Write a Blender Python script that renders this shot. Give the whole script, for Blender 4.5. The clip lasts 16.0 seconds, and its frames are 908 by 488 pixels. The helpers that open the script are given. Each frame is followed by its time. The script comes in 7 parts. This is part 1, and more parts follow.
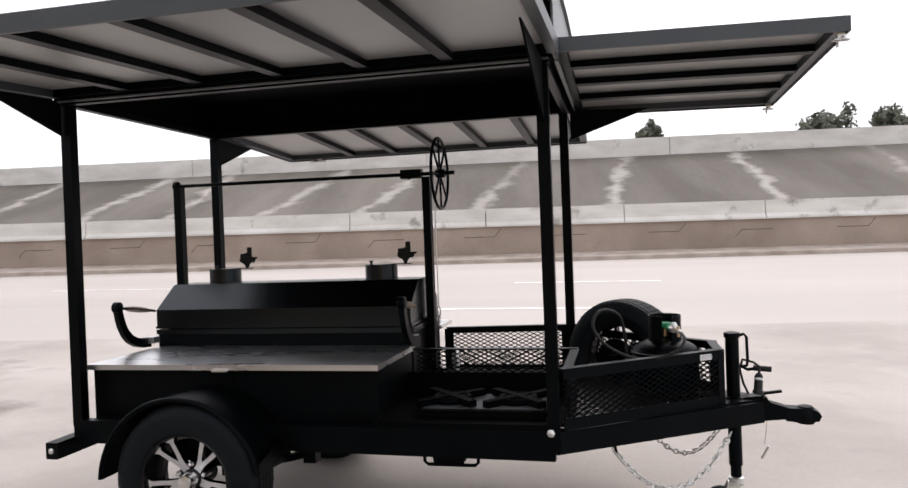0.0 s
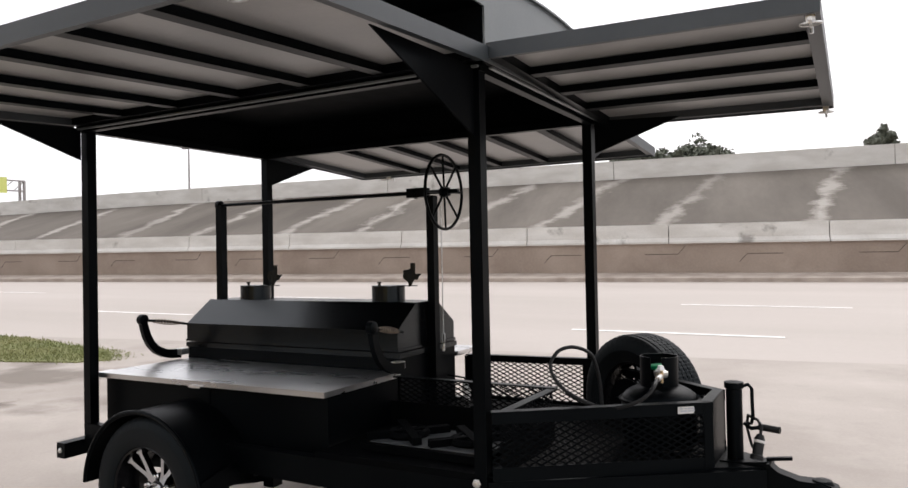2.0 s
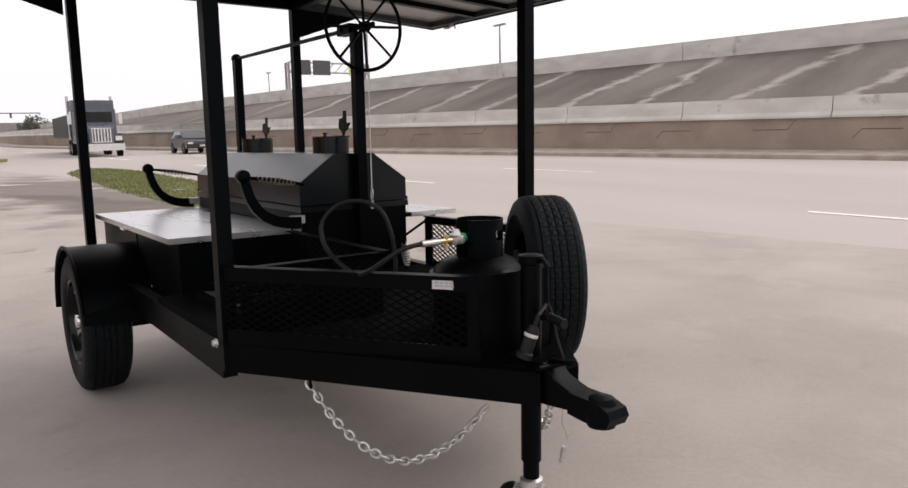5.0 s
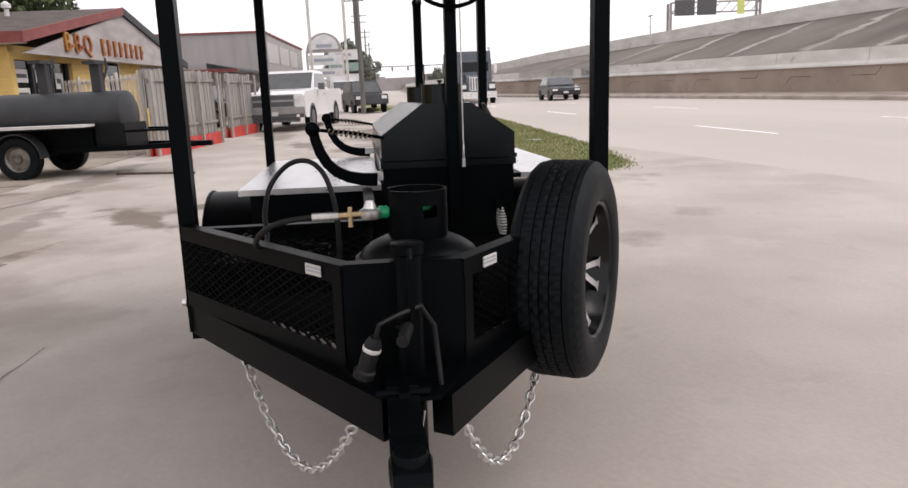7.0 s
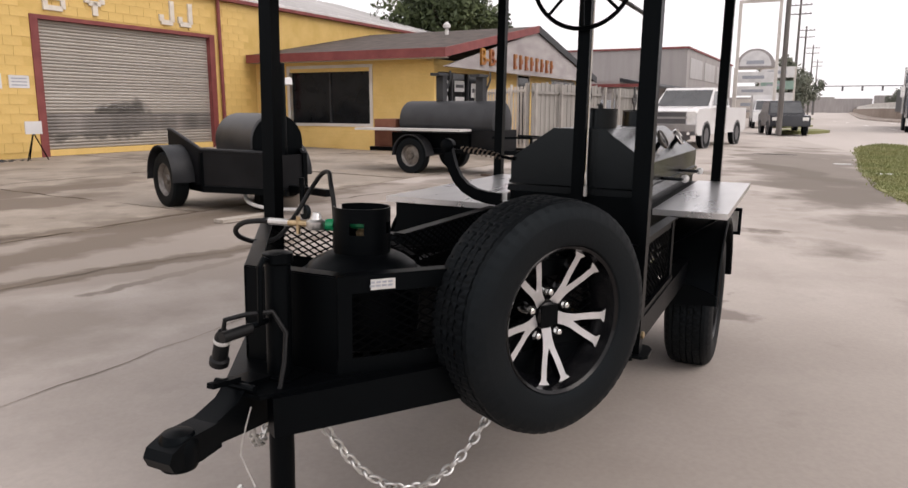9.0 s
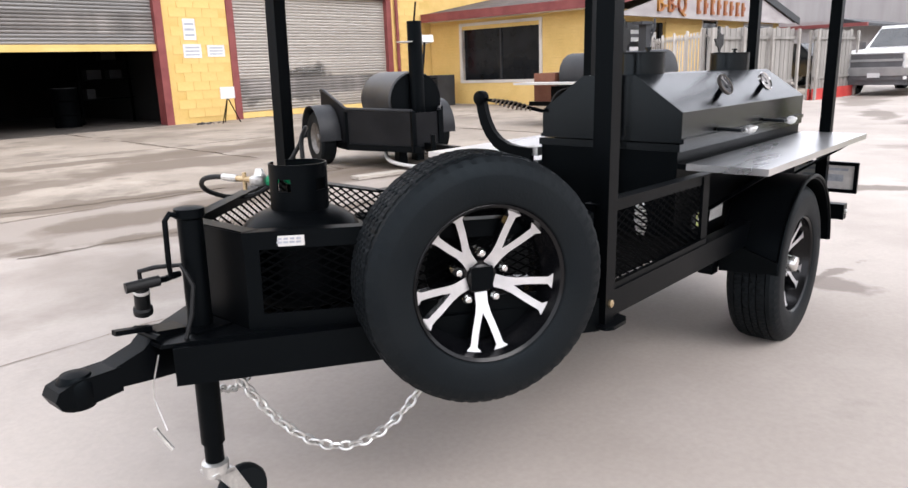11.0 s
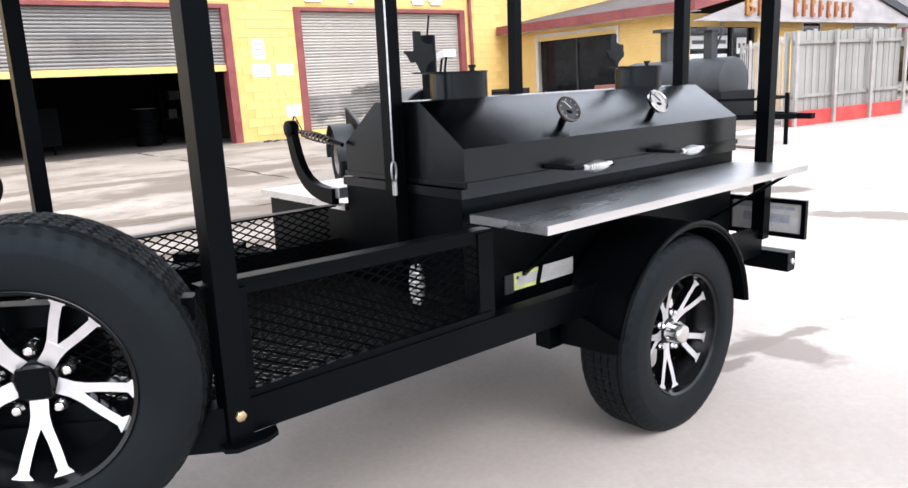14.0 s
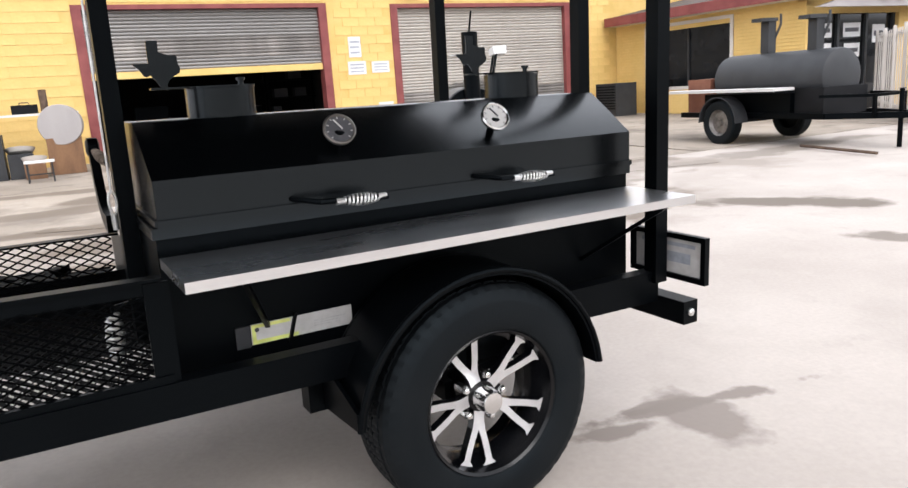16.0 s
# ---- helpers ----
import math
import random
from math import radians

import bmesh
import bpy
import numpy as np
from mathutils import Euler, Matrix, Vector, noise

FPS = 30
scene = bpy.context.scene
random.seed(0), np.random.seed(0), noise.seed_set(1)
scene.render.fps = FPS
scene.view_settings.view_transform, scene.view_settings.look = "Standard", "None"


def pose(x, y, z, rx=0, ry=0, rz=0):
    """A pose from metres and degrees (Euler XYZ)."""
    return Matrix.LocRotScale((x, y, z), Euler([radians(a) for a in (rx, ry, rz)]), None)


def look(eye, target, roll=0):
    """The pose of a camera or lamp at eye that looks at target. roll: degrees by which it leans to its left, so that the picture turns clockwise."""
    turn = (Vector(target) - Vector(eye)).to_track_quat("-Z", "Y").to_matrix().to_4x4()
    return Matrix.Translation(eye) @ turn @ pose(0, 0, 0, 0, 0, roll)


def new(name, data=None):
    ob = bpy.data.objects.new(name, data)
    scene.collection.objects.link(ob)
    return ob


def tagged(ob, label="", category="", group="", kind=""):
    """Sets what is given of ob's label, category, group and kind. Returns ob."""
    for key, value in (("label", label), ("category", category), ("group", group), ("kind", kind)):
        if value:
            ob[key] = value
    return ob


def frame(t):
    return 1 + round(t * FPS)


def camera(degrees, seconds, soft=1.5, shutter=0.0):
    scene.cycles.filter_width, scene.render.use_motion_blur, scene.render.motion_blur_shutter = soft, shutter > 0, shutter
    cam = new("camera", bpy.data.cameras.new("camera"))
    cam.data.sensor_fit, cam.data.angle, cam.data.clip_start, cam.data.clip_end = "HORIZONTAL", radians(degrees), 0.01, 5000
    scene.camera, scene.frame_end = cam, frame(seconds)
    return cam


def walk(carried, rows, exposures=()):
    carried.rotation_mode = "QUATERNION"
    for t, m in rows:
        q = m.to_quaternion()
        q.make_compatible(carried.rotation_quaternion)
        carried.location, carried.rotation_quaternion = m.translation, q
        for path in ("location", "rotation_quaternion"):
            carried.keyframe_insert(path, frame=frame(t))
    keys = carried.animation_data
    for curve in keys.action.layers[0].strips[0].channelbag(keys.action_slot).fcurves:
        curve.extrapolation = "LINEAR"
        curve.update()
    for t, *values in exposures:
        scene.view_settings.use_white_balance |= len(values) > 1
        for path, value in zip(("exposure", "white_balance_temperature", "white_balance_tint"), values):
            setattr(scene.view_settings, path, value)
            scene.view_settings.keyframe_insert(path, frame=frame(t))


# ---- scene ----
# ---- camera ----
cam = camera(63.5, 16.0)
# the rows are in the trailer's own frame, which leans with the sloping lot
LEAN = pose(0, 0, 0, -0.775, -0.585, 0)
TRAILER = LEAN @ Matrix.Translation((0, 0.025, 0))
PATH = [
    (0, (1.822, -3.696, 1.38), (1.379, -1.746, 1.359), -2.17),
    (0.5, (2.1, -3.639, 1.387), (1.516, -1.728, 1.293), -0.19),
    (1, (2.271, -3.424, 1.347), (1.651, -1.522, 1.329), -0.23),
    (1.5, (2.411, -3.239, 1.368), (1.686, -1.375, 1.36), -3.91),
    (2, (2.763, -3.091, 1.393), (1.802, -1.338, 1.426), -1.15),
    (2.5, (2.955, -2.884, 1.407), (1.892, -1.198, 1.571), -1.65),
    (3, (3.112, -2.694, 1.444), (2.075, -0.993, 1.618), -4.15),
    (3.5, (3.399, -2.393, 1.402), (2.252, -0.754, 1.418), -1.71),
    (6, (3.99, -0.785, 1.162), (2.157, -0.088, 0.77), -2.91),
    (6.5, (4.006, -0.437, 1.185), (2.101, -0.007, 0.755), -2.06),
    (7, (3.915, -0.097, 1.191), (1.971, 0.149, 0.791), -1.74),
    (7.5, (3.91, 0.254, 1.202), (1.945, 0.118, 0.854), -0.44),
    (8, (3.845, 0.543, 1.202), (1.893, 0.18, 0.957), -2.24),
    (8.5, (3.766, 0.811, 1.22), (1.847, 0.298, 0.986), -2.16),
    (9, (3.718, 1.105, 1.214), (1.928, 0.286, 0.858), 1.1),
    (11.5, (3.11, 1.68, 1.199), (1.66, 0.384, 0.732), -0.11),
    (12, (2.943, 1.729, 1.203), (1.547, 0.374, 0.737), 1.59),
    (12.5, (2.771, 1.841, 1.204), (1.434, 0.414, 0.786), -0.91),
    (13, (2.576, 1.985, 1.215), (1.25, 0.559, 0.761), 1.78),
    (13.5, (2.315, 2.049, 1.2), (0.985, 0.636, 0.713), 0.24),
    (14, (2.097, 2.088, 1.206), (0.811, 0.618, 0.775), -2.4),
    (14.5, (1.82, 2.194, 1.222), (0.653, 0.628, 0.787), -0.62),
    (15, (1.545, 2.269, 1.212), (0.301, 0.77, 0.758), -2.12),
    (15.5, (1.285, 2.314, 1.215), (0.113, 0.763, 0.745), -2.39),
    (16, (0.997, 2.41, 1.215), (0.009, 0.725, 0.784), -2.96),
]
EXPOSURES = [(0, 0.4, 6400, 14), (0.5, 0.3, 6550, 15), (1.0, 0.35, 6500, 14), (1.5, 0.3, 6500, 13), (2.5, 0.2, 6550, 13), (3.0, -0.15, 6500, 12), (3.5, -0.2, 6600, 13),
             (6.0, 0.15, 6700, 17), (7.0, 0.2, 6650, 16), (8.0, 0.1, 6500, 13), (8.5, -0.05, 6550, 13), (9.0, 0.15, 6800, 17), (11.5, 1.15, 6100, 13), (12.5, 1.55, 6000, 12),
             (13.5, 1.4, 6000, 12), (14.5, 1.3, 6000, 12), (15.5, 1.0, 6200, 12), (16.0, 0.95, 6250, 12)]
walk(cam, [(t, LEAN @ look(eye, target, roll)) for t, eye, target, roll in PATH], EXPOSURES)

# ---- sky and sun: bright overcast ----
world = bpy.data.worlds.new("overcast_sky")
scene.world = world
world.use_nodes = True
wn, wl = world.node_tree.nodes, world.node_tree.links
wn.clear()
sky = wn.new("ShaderNodeTexSky")
sky.sky_type, sky.sun_disc = "NISHITA", False
sky.sun_elevation, sky.sun_rotation = radians(48), radians(8)
sky.air_density, sky.dust_density = 1.0, 6.0
dim = wn.new("ShaderNodeMix")
dim.data_type, dim.blend_type = "RGBA", "MULTIPLY"
dim.inputs[0].default_value = 1.0
dim.inputs[7].default_value = (0.1, 0.1, 0.1, 1)
wl.new(sky.outputs[0], dim.inputs[6])
cloud = wn.new("ShaderNodeMix")
cloud.data_type = "RGBA"
cloud.inputs[0].default_value = 0.86
cloud.inputs[7].default_value = (0.975, 0.98, 1.0, 1)
wl.new(dim.outputs[2], cloud.inputs[6])
bg = wn.new("ShaderNodeBackground")
bg.inputs[1].default_value = 1.18
wl.new(cloud.outputs[2], bg.inputs[0])
wout = wn.new("ShaderNodeOutputWorld")
wl.new(bg.outputs[0], wout.inputs[0])
sun = new("sun", bpy.data.lights.new("sun", "SUN"))
sun.data.energy, sun.data.angle, sun.data.color = 1.0, radians(40), (1.0, 0.975, 0.945)
sun.matrix_world = look((4, 27, 30), (0, 0, 0))

# ---- materials ----
def mk(name, c1, c2=None, scale=6.0, rough=0.5, rough2=None, metal=0.0, bump=0.0, bscale=60.0,
       stretch=(1, 1, 1), fine=0.25, vary=0.0, spec=0.5, thresh=(0.35, 0.65), world_space=False, tint=None):
    m = bpy.data.materials.new(name)
    m.use_nodes = True
    n, l = m.node_tree.nodes, m.node_tree.links
    b = n["Principled BSDF"]
    b.inputs["Metallic"].default_value = metal
    b.inputs["Specular IOR Level"].default_value = spec
    b.inputs["Roughness"].default_value = rough
    if tint:
        b.inputs["Specular Tint"].default_value = (*tint, 1)
    c2 = c2 or tuple(min(1, v * 1.25) for v in c1)
    if world_space:
        src = n.new("ShaderNodeNewGeometry").outputs["Position"]
    else:
        src = n.new("ShaderNodeTexCoord").outputs["Object"]
    mp = n.new("ShaderNodeMapping")
    mp.inputs["Scale"].default_value = stretch
    l.new(src, mp.inputs[0])
    n1 = n.new("ShaderNodeTexNoise")
    n1.inputs["Scale"].default_value, n1.inputs["Detail"].default_value = scale, 6
    l.new(mp.outputs[0], n1.inputs["Vector"])
    n2 = n.new("ShaderNodeTexNoise")
    n2.inputs["Scale"].default_value, n2.inputs["Detail"].default_value = bscale, 3
    l.new(mp.outputs[0], n2.inputs["Vector"])
    rmp = n.new("ShaderNodeMapRange")
    rmp.inputs[1].default_value, rmp.inputs[2].default_value = thresh
    l.new(n1.outputs["Fac"], rmp.inputs[0])
    mix = n.new("ShaderNodeMix")
    mix.data_type = "RGBA"
    mix.inputs[6].default_value, mix.inputs[7].default_value = (*c1, 1), (*c2, 1)
    l.new(rmp.outputs[0], mix.inputs[0])
    mul = n.new("ShaderNodeMapRange")
    mul.inputs[3].default_value, mul.inputs[4].default_value = 1 - fine, 1 + fine
    l.new(n2.outputs["Fac"], mul.inputs[0])
    out = mul.outputs[0]
    if vary:
        oi = n.new("ShaderNodeObjectInfo")
        vr = n.new("ShaderNodeMapRange")
        vr.inputs[3].default_value, vr.inputs[4].default_value = 1 - vary, 1 + vary
        l.new(oi.outputs["Random"], vr.inputs[0])
        mm = n.new("ShaderNodeMath")
        mm.operation = "MULTIPLY"
        l.new(out, mm.inputs[0]), l.new(vr.outputs[0], mm.inputs[1])
        out = mm.outputs[0]
    sc = n.new("ShaderNodeVectorMath")
    sc.operation = "SCALE"
    l.new(mix.outputs[2], sc.inputs[0]), l.new(out, sc.inputs["Scale"])
    l.new(sc.outputs[0], b.inputs["Base Color"])
    if rough2 is not None:
        rr = n.new("ShaderNodeMapRange")
        rr.inputs[3].default_value, rr.inputs[4].default_value = rough, rough2
        l.new(n1.outputs["Fac"], rr.inputs[0])
        l.new(rr.outputs[0], b.inputs["Roughness"])
    if bump:
        bp = n.new("ShaderNodeBump")
        bp.inputs["Strength"].default_value, bp.inputs["Distance"].default_value = bump, 0.004
        l.new(n2.outputs["Fac"], bp.inputs["Height"])
        l.new(bp.outputs[0], b.inputs["Normal"])
    return m


BLACK = mk("black_paint", (0.0007, 0.0009, 0.0013), (0.0014, 0.0018, 0.0023), 3, 0.32, 0.46, bump=0.05, bscale=220, fine=0.2, spec=0.075, tint=(0.76, 0.92, 1.0))
BLACK_HOT = mk("heat_paint", (0.0009, 0.0012, 0.0015), (0.0019, 0.0022, 0.0027), 2.2, 0.2, 0.3, bump=0.03, bscale=260, fine=0.3, spec=0.36, tint=(0.8, 0.93, 1.0))
STEEL = mk("brushed_steel", (0.60, 0.60, 0.61), (0.72, 0.72, 0.72), 1.5, 0.25, 0.31, metal=1.0, bump=0.0, bscale=60, stretch=(1, 5, 5), fine=0.03)
ALUM = mk("machined_alloy", (0.60, 0.60, 0.615), (0.72, 0.72, 0.73), 14, 0.3, 0.44, metal=0.78, fine=0.1)
CHROME = mk("bright_metal", (0.66, 0.65, 0.63), (0.8, 0.8, 0.8), 12, 0.16, 0.3, metal=1.0, fine=0.1)
ZINC = mk("zinc_plate", (0.56, 0.56, 0.55), (0.7, 0.7, 0.68), 30, 0.3, 0.45, metal=0.9, fine=0.15)
RUBBER = mk("tyre_rubber", (0.003, 0.0036, 0.0044), (0.0055, 0.006, 0.0066), 7, 0.5, 0.7, bump=0.15, bscale=160, fine=0.25, spec=0.17, tint=(0.72, 0.9, 1.0))
MATTBLACK = mk("dusty_black_mesh", (0.0008, 0.001, 0.0013), (0.002, 0.0022, 0.0025), 6, 0.55, 0.75, bump=0.1, fine=0.3, spec=0.035, tint=(0.8, 0.93, 1.0))
DUSTYDECK = mk("dusty_black_deck", (0.002, 0.002, 0.002), (0.004, 0.0039, 0.0038), 3, 0.6, 0.8, bump=0.1, fine=0.3, spec=0.1)
GLOSSBLACK = mk("gloss_black", (0.0016, 0.0018, 0.0024), (0.003, 0.0032, 0.004), 5, 0.16, 0.26, fine=0.1, spec=0.3)
RUBBERHOSE = mk("hose_rubber", (0.005, 0.0055, 0.006), None, 9, 0.5, fine=0.2, spec=0.25)
DULLSTEEL = mk("dull_steel", (0.13, 0.12, 0.11), (0.24, 0.225, 0.21), 12, 0.4, 0.55, metal=0.8, fine=0.2)
AWNEDGE = mk("awning_edge_paint", (0.02, 0.026, 0.031), (0.034, 0.041, 0.046), 2.5, 0.4, 0.5, fine=0.1)
ROOFSKIN = mk("roof_sheet", (0.105, 0.118, 0.122), (0.135, 0.147, 0.149), 2.5, 0.35, 0.5, metal=0.2, fine=0.08)
PANELGREY = mk("awning_sheet", (0.235, 0.237, 0.237), (0.335, 0.33, 0.323), 1.1, 0.3, 0.45, metal=0.15, fine=0.08)
GREEN = mk("green_plastic", (0.0, 0.22, 0.08), (0.0, 0.3, 0.12), 20, 0.4)
BRASS = mk("brass", (0.52, 0.40, 0.24), None, 20, 0.35, metal=1.0)
WHITEPLATE = mk("white_decal", (0.5, 0.49, 0.47), (0.58, 0.57, 0.555), 25, 0.5, fine=0.08)
INK = mk("ink", (0.05, 0.05, 0.055), None, 20, 0.6)
YELLOWINK = mk("lime_ink", (0.62, 0.66, 0.2), None, 20, 0.5, fine=0.05)
RUST = mk("rusty_metal", (0.05, 0.028, 0.018), (0.11, 0.07, 0.045), 9, 0.75, bump=0.3, fine=0.3)
CONC = mk("lot_concrete", (0.335, 0.296, 0.263), (0.43, 0.387, 0.35), 0.55, 0.75, 0.9, bump=0.25, bscale=45, fine=0.1, vary=0.05, world_space=True)
def stained(m, colour, scale, lo, hi, amount, detail=8):
    """Lays large irregular stains over a material's colour."""
    n, l = m.node_tree.nodes, m.node_tree.links
    b = n["Principled BSDF"]
    old = b.inputs["Base Color"].links[0].from_socket
    ps = n.new("ShaderNodeNewGeometry").outputs["Position"]
    tn = n.new("ShaderNodeTexNoise")
    tn.inputs["Scale"].default_value, tn.inputs["Detail"].default_value, tn.inputs["Roughness"].default_value = scale, detail, 0.62
    l.new(ps, tn.inputs["Vector"])
    mr = n.new("ShaderNodeMapRange")
    mr.inputs[1].default_value, mr.inputs[2].default_value, mr.inputs[4].default_value = lo, hi, amount
    l.new(tn.outputs["Fac"], mr.inputs[0])
    mx = n.new("ShaderNodeMix")
    mx.data_type = "RGBA"
    mx.inputs[7].default_value = (*colour, 1)
    l.new(mr.outputs[0], mx.inputs[0]), l.new(old, mx.inputs[6])
    l.new(mx.outputs[2], b.inputs["Base Color"])
    return m


def patched(m, colour, cu, cv, ru, rv, turn, amount, rough=0.55, wall=None):
    """Lays one ragged patch of colour, such as a stain, at a place of the street frame over a material's colour."""
    n, l = m.node_tree.nodes, m.node_tree.links
    b = n["Principled BSDF"]
    old = b.inputs["Base Color"].links[0].from_socket
    mp = n.new("ShaderNodeMapping")
    mp.vector_type = "TEXTURE"
    c = pose(0, 0, 0, 0, 0, -2.4) @ Vector((cu, cv, 0))
    mp.inputs["Location"].default_value, mp.inputs["Rotation"].default_value, mp.inputs["Scale"].default_value = (c.x, c.y, wall or 0), (0, 0, radians(turn - 2.4)), (ru, 40, rv) if wall else (ru, rv, 40)
    l.new(n.new("ShaderNodeNewGeometry").outputs["Position"], mp.inputs[0])
    ln = n.new("ShaderNodeVectorMath")
    ln.operation = "LENGTH"
    l.new(mp.outputs[0], ln.inputs[0])
    tn = n.new("ShaderNodeTexNoise")
    tn.inputs["Scale"].default_value, tn.inputs["Detail"].default_value, tn.inputs["Roughness"].default_value = min(6.0, max(0.7, 0.6 / min(ru, rv))), 7, rough
    l.new(n.new("ShaderNodeNewGeometry").outputs["Position"], tn.inputs["Vector"])
    ad = n.new("ShaderNodeMath")
    ad.operation, ad.inputs[1].default_value = "MULTIPLY_ADD", 2.2
    l.new(tn.outputs["Fac"], ad.inputs[0]), l.new(ln.outputs["Value"], ad.inputs[2])
    mr = n.new("ShaderNodeMapRange")
    mr.inputs[1].default_value, mr.inputs[2].default_value, mr.inputs[3].default_value, mr.inputs[4].default_value = 1.64, 1.96, amount, 0.0
    l.new(ad.outputs[0], mr.inputs[0])
    mx = n.new("ShaderNodeMix")
    mx.data_type = "RGBA"
    mx.inputs[7].default_value = (*colour, 1)
    l.new(mr.outputs[0], mx.inputs[0]), l.new(old, mx.inputs[6])
    l.new(mx.outputs[2], b.inputs["Base Color"])


stained(CONC, (0.24, 0.208, 0.182), 0.35, 0.54, 0.72, 0.5)
stained(CONC, (0.52, 0.475, 0.435), 1.3, 0.54, 0.74, 0.5)
stained(CONC, (0.22, 0.19, 0.165), 2.6, 0.58, 0.8, 0.5, 8)
OLDCONC = mk("old_concrete", (0.235, 0.2, 0.163), (0.335, 0.29, 0.24), 0.5, 0.75, 0.9, bump=0.3, bscale=35, fine=0.16, vary=0.08, world_space=True)
stained(OLDCONC, (0.15, 0.125, 0.1), 0.55, 0.5, 0.64, 0.75)
stained(OLDCONC, (0.41, 0.36, 0.305), 0.9, 0.56, 0.68, 0.6)
stained(OLDCONC, (0.11, 0.09, 0.07), 1.7, 0.57, 0.68, 0.6)
for q in ((-14, 1.0, 12.0, 2.4, 6, 0.75), (-9.5, 1.5, 3.4, 1.3, 15, 0.65), (-12.6, 0.7, 2.6, 0.7, 25, 0.9), (-4.68, -1.75, 1.5, 0.36, 126, 0.95), (-4.2, 0.0, 1.1, 0.24, 112, 0.8), (-4.1, -2.6, 0.6, 0.2, 100, 0.7), (-3.2, -3.6, 2.6, 0.3, 8, 0.6), (-13.2, -1.8, 1.6, 0.4, 15, 0.7), (-20, -3.4, 6, 0.8, 5, 0.6),
          (-0.3, -2.98, 1.3, 0.09, -2, 0.8), (-8, -4.5, 3.5, 0.4, 3, 0.6)):
    patched(CONC, (0.125, 0.102, 0.08), *q)
# broad darker area of the lot towards the warehouse
patched(CONC, (0.235, 0.2, 0.168), -1.0, -5.6, 9.0, 4.2, 5, 0.75)
# darker bands and stains; those near (-3, -8.5) follow a slab edge
for q in ((-0.5, -5.4, 4.2, 0.34, -13, 0.95), (-0.2, -3.48, 3.0, 0.22, -13, 0.9), (-3.9, -2.6, 1.0, 0.3, 35, 0.9), (-3.0, -8.5, 2.6, 0.45, 4, 0.9), (-2.0, -4.75, 5.5, 0.55, 6, 0.9), (-2.4, -5.2, 2.4, 0.6, 5, 0.8), (0.2, -9.1, 4.4, 0.34, -6, 0.85), (-1.3, -7.6, 2.9, 0.8, -8, 0.9), (0.9, -7.2, 2.4, 0.45, 6, 0.8), (1.4, -5.8, 1.8, 0.22, 4, 0.8), (0.3, -5.4, 0.7, 0.2, 10, 0.75), (-3.4, -8.9, 2.8, 0.5, 3, 0.75)):
    patched(CONC, (0.135, 0.106, 0.08), *q)
    patched(OLDCONC, (0.135, 0.106, 0.08), *q)
for q in ((-0.98, 0.73, 0.3, 0.17, 96, 0.85), (-1.0, 0.63, 0.62, 0.06, -11, 0.9), (-0.65, 0.64, 0.2, 0.06, -12, 0.9), (-0.85, 0.57, 0.3, 0.05, -8, 0.9)):
    patched(CONC, (0.2, 0.17, 0.148), *q)
DIRT = mk("joint_dirt", (0.10, 0.08, 0.06), (0.2, 0.16, 0.12), 2, 0.95, bump=0.4, bscale=30, world_space=True)
ROAD = mk("road_concrete", (0.40, 0.36, 0.325), (0.47, 0.425, 0.39), 0.22, 0.7, 0.85, bump=0.2, bscale=50, stretch=(0.25, 1, 1), fine=0.08, world_space=True)
PAINTWHITE = mk("lane_paint", (0.78, 0.76, 0.73), (0.88, 0.87, 0.85), 5, 0.6, fine=0.1)
GRASS = mk("grass", (0.155, 0.17, 0.058), (0.235, 0.23, 0.1), 0.9, 0.8, bump=0.5, bscale=25, fine=0.25, world_space=True)

CHARCOAL = mk("charcoal_paint", (0.015, 0.0165, 0.0195), (0.026, 0.028, 0.031), 4, 0.5, 0.65, fine=0.15)


# ---- builders ----
SITE = pose(0, 0, 0, 0, 0, -2.4)    # lot and buildings: x along the street, y towards the road
EMB = pose(0, 0, 0, 0, 0, 9.8)      # road and embankment, which close in on the street


def box(bm, x0, x1, y0, y1, z0, z1):
    v = [bm.verts.new(c) for c in ((x0, y0, z0), (x1, y0, z0), (x1, y1, z0), (x0, y1, z0), (x0, y0, z1), (x1, y0, z1), (x1, y1, z1), (x0, y1, z1))]
    for f in ((3, 2, 1, 0), (4, 5, 6, 7), (0, 1, 5, 4), (1, 2, 6, 5), (2, 3, 7, 6), (3, 0, 4, 7)):
        bm.faces.new([v[i] for i in f])
    return bm


def beam(bm, a, b, w, h, up=(0, 0, 1)):
    a, b = Vector(a), Vector(b)
    d = (b - a).normalized()
    s = d.cross(Vector(up)).normalized()
    u = s.cross(d)
    q = [(-w / 2, -h / 2), (w / 2, -h / 2), (w / 2, h / 2), (-w / 2, h / 2)]
    r1 = [bm.verts.new(a + s * i + u * j) for i, j in q]
    r2 = [bm.verts.new(b + s * i + u * j) for i, j in q]
    for k in range(4):
        bm.faces.new((r1[k], r1[(k + 1) % 4], r2[(k + 1) % 4], r2[k]))
    bm.faces.new(r1[::-1]), bm.faces.new(r2)
    return bm


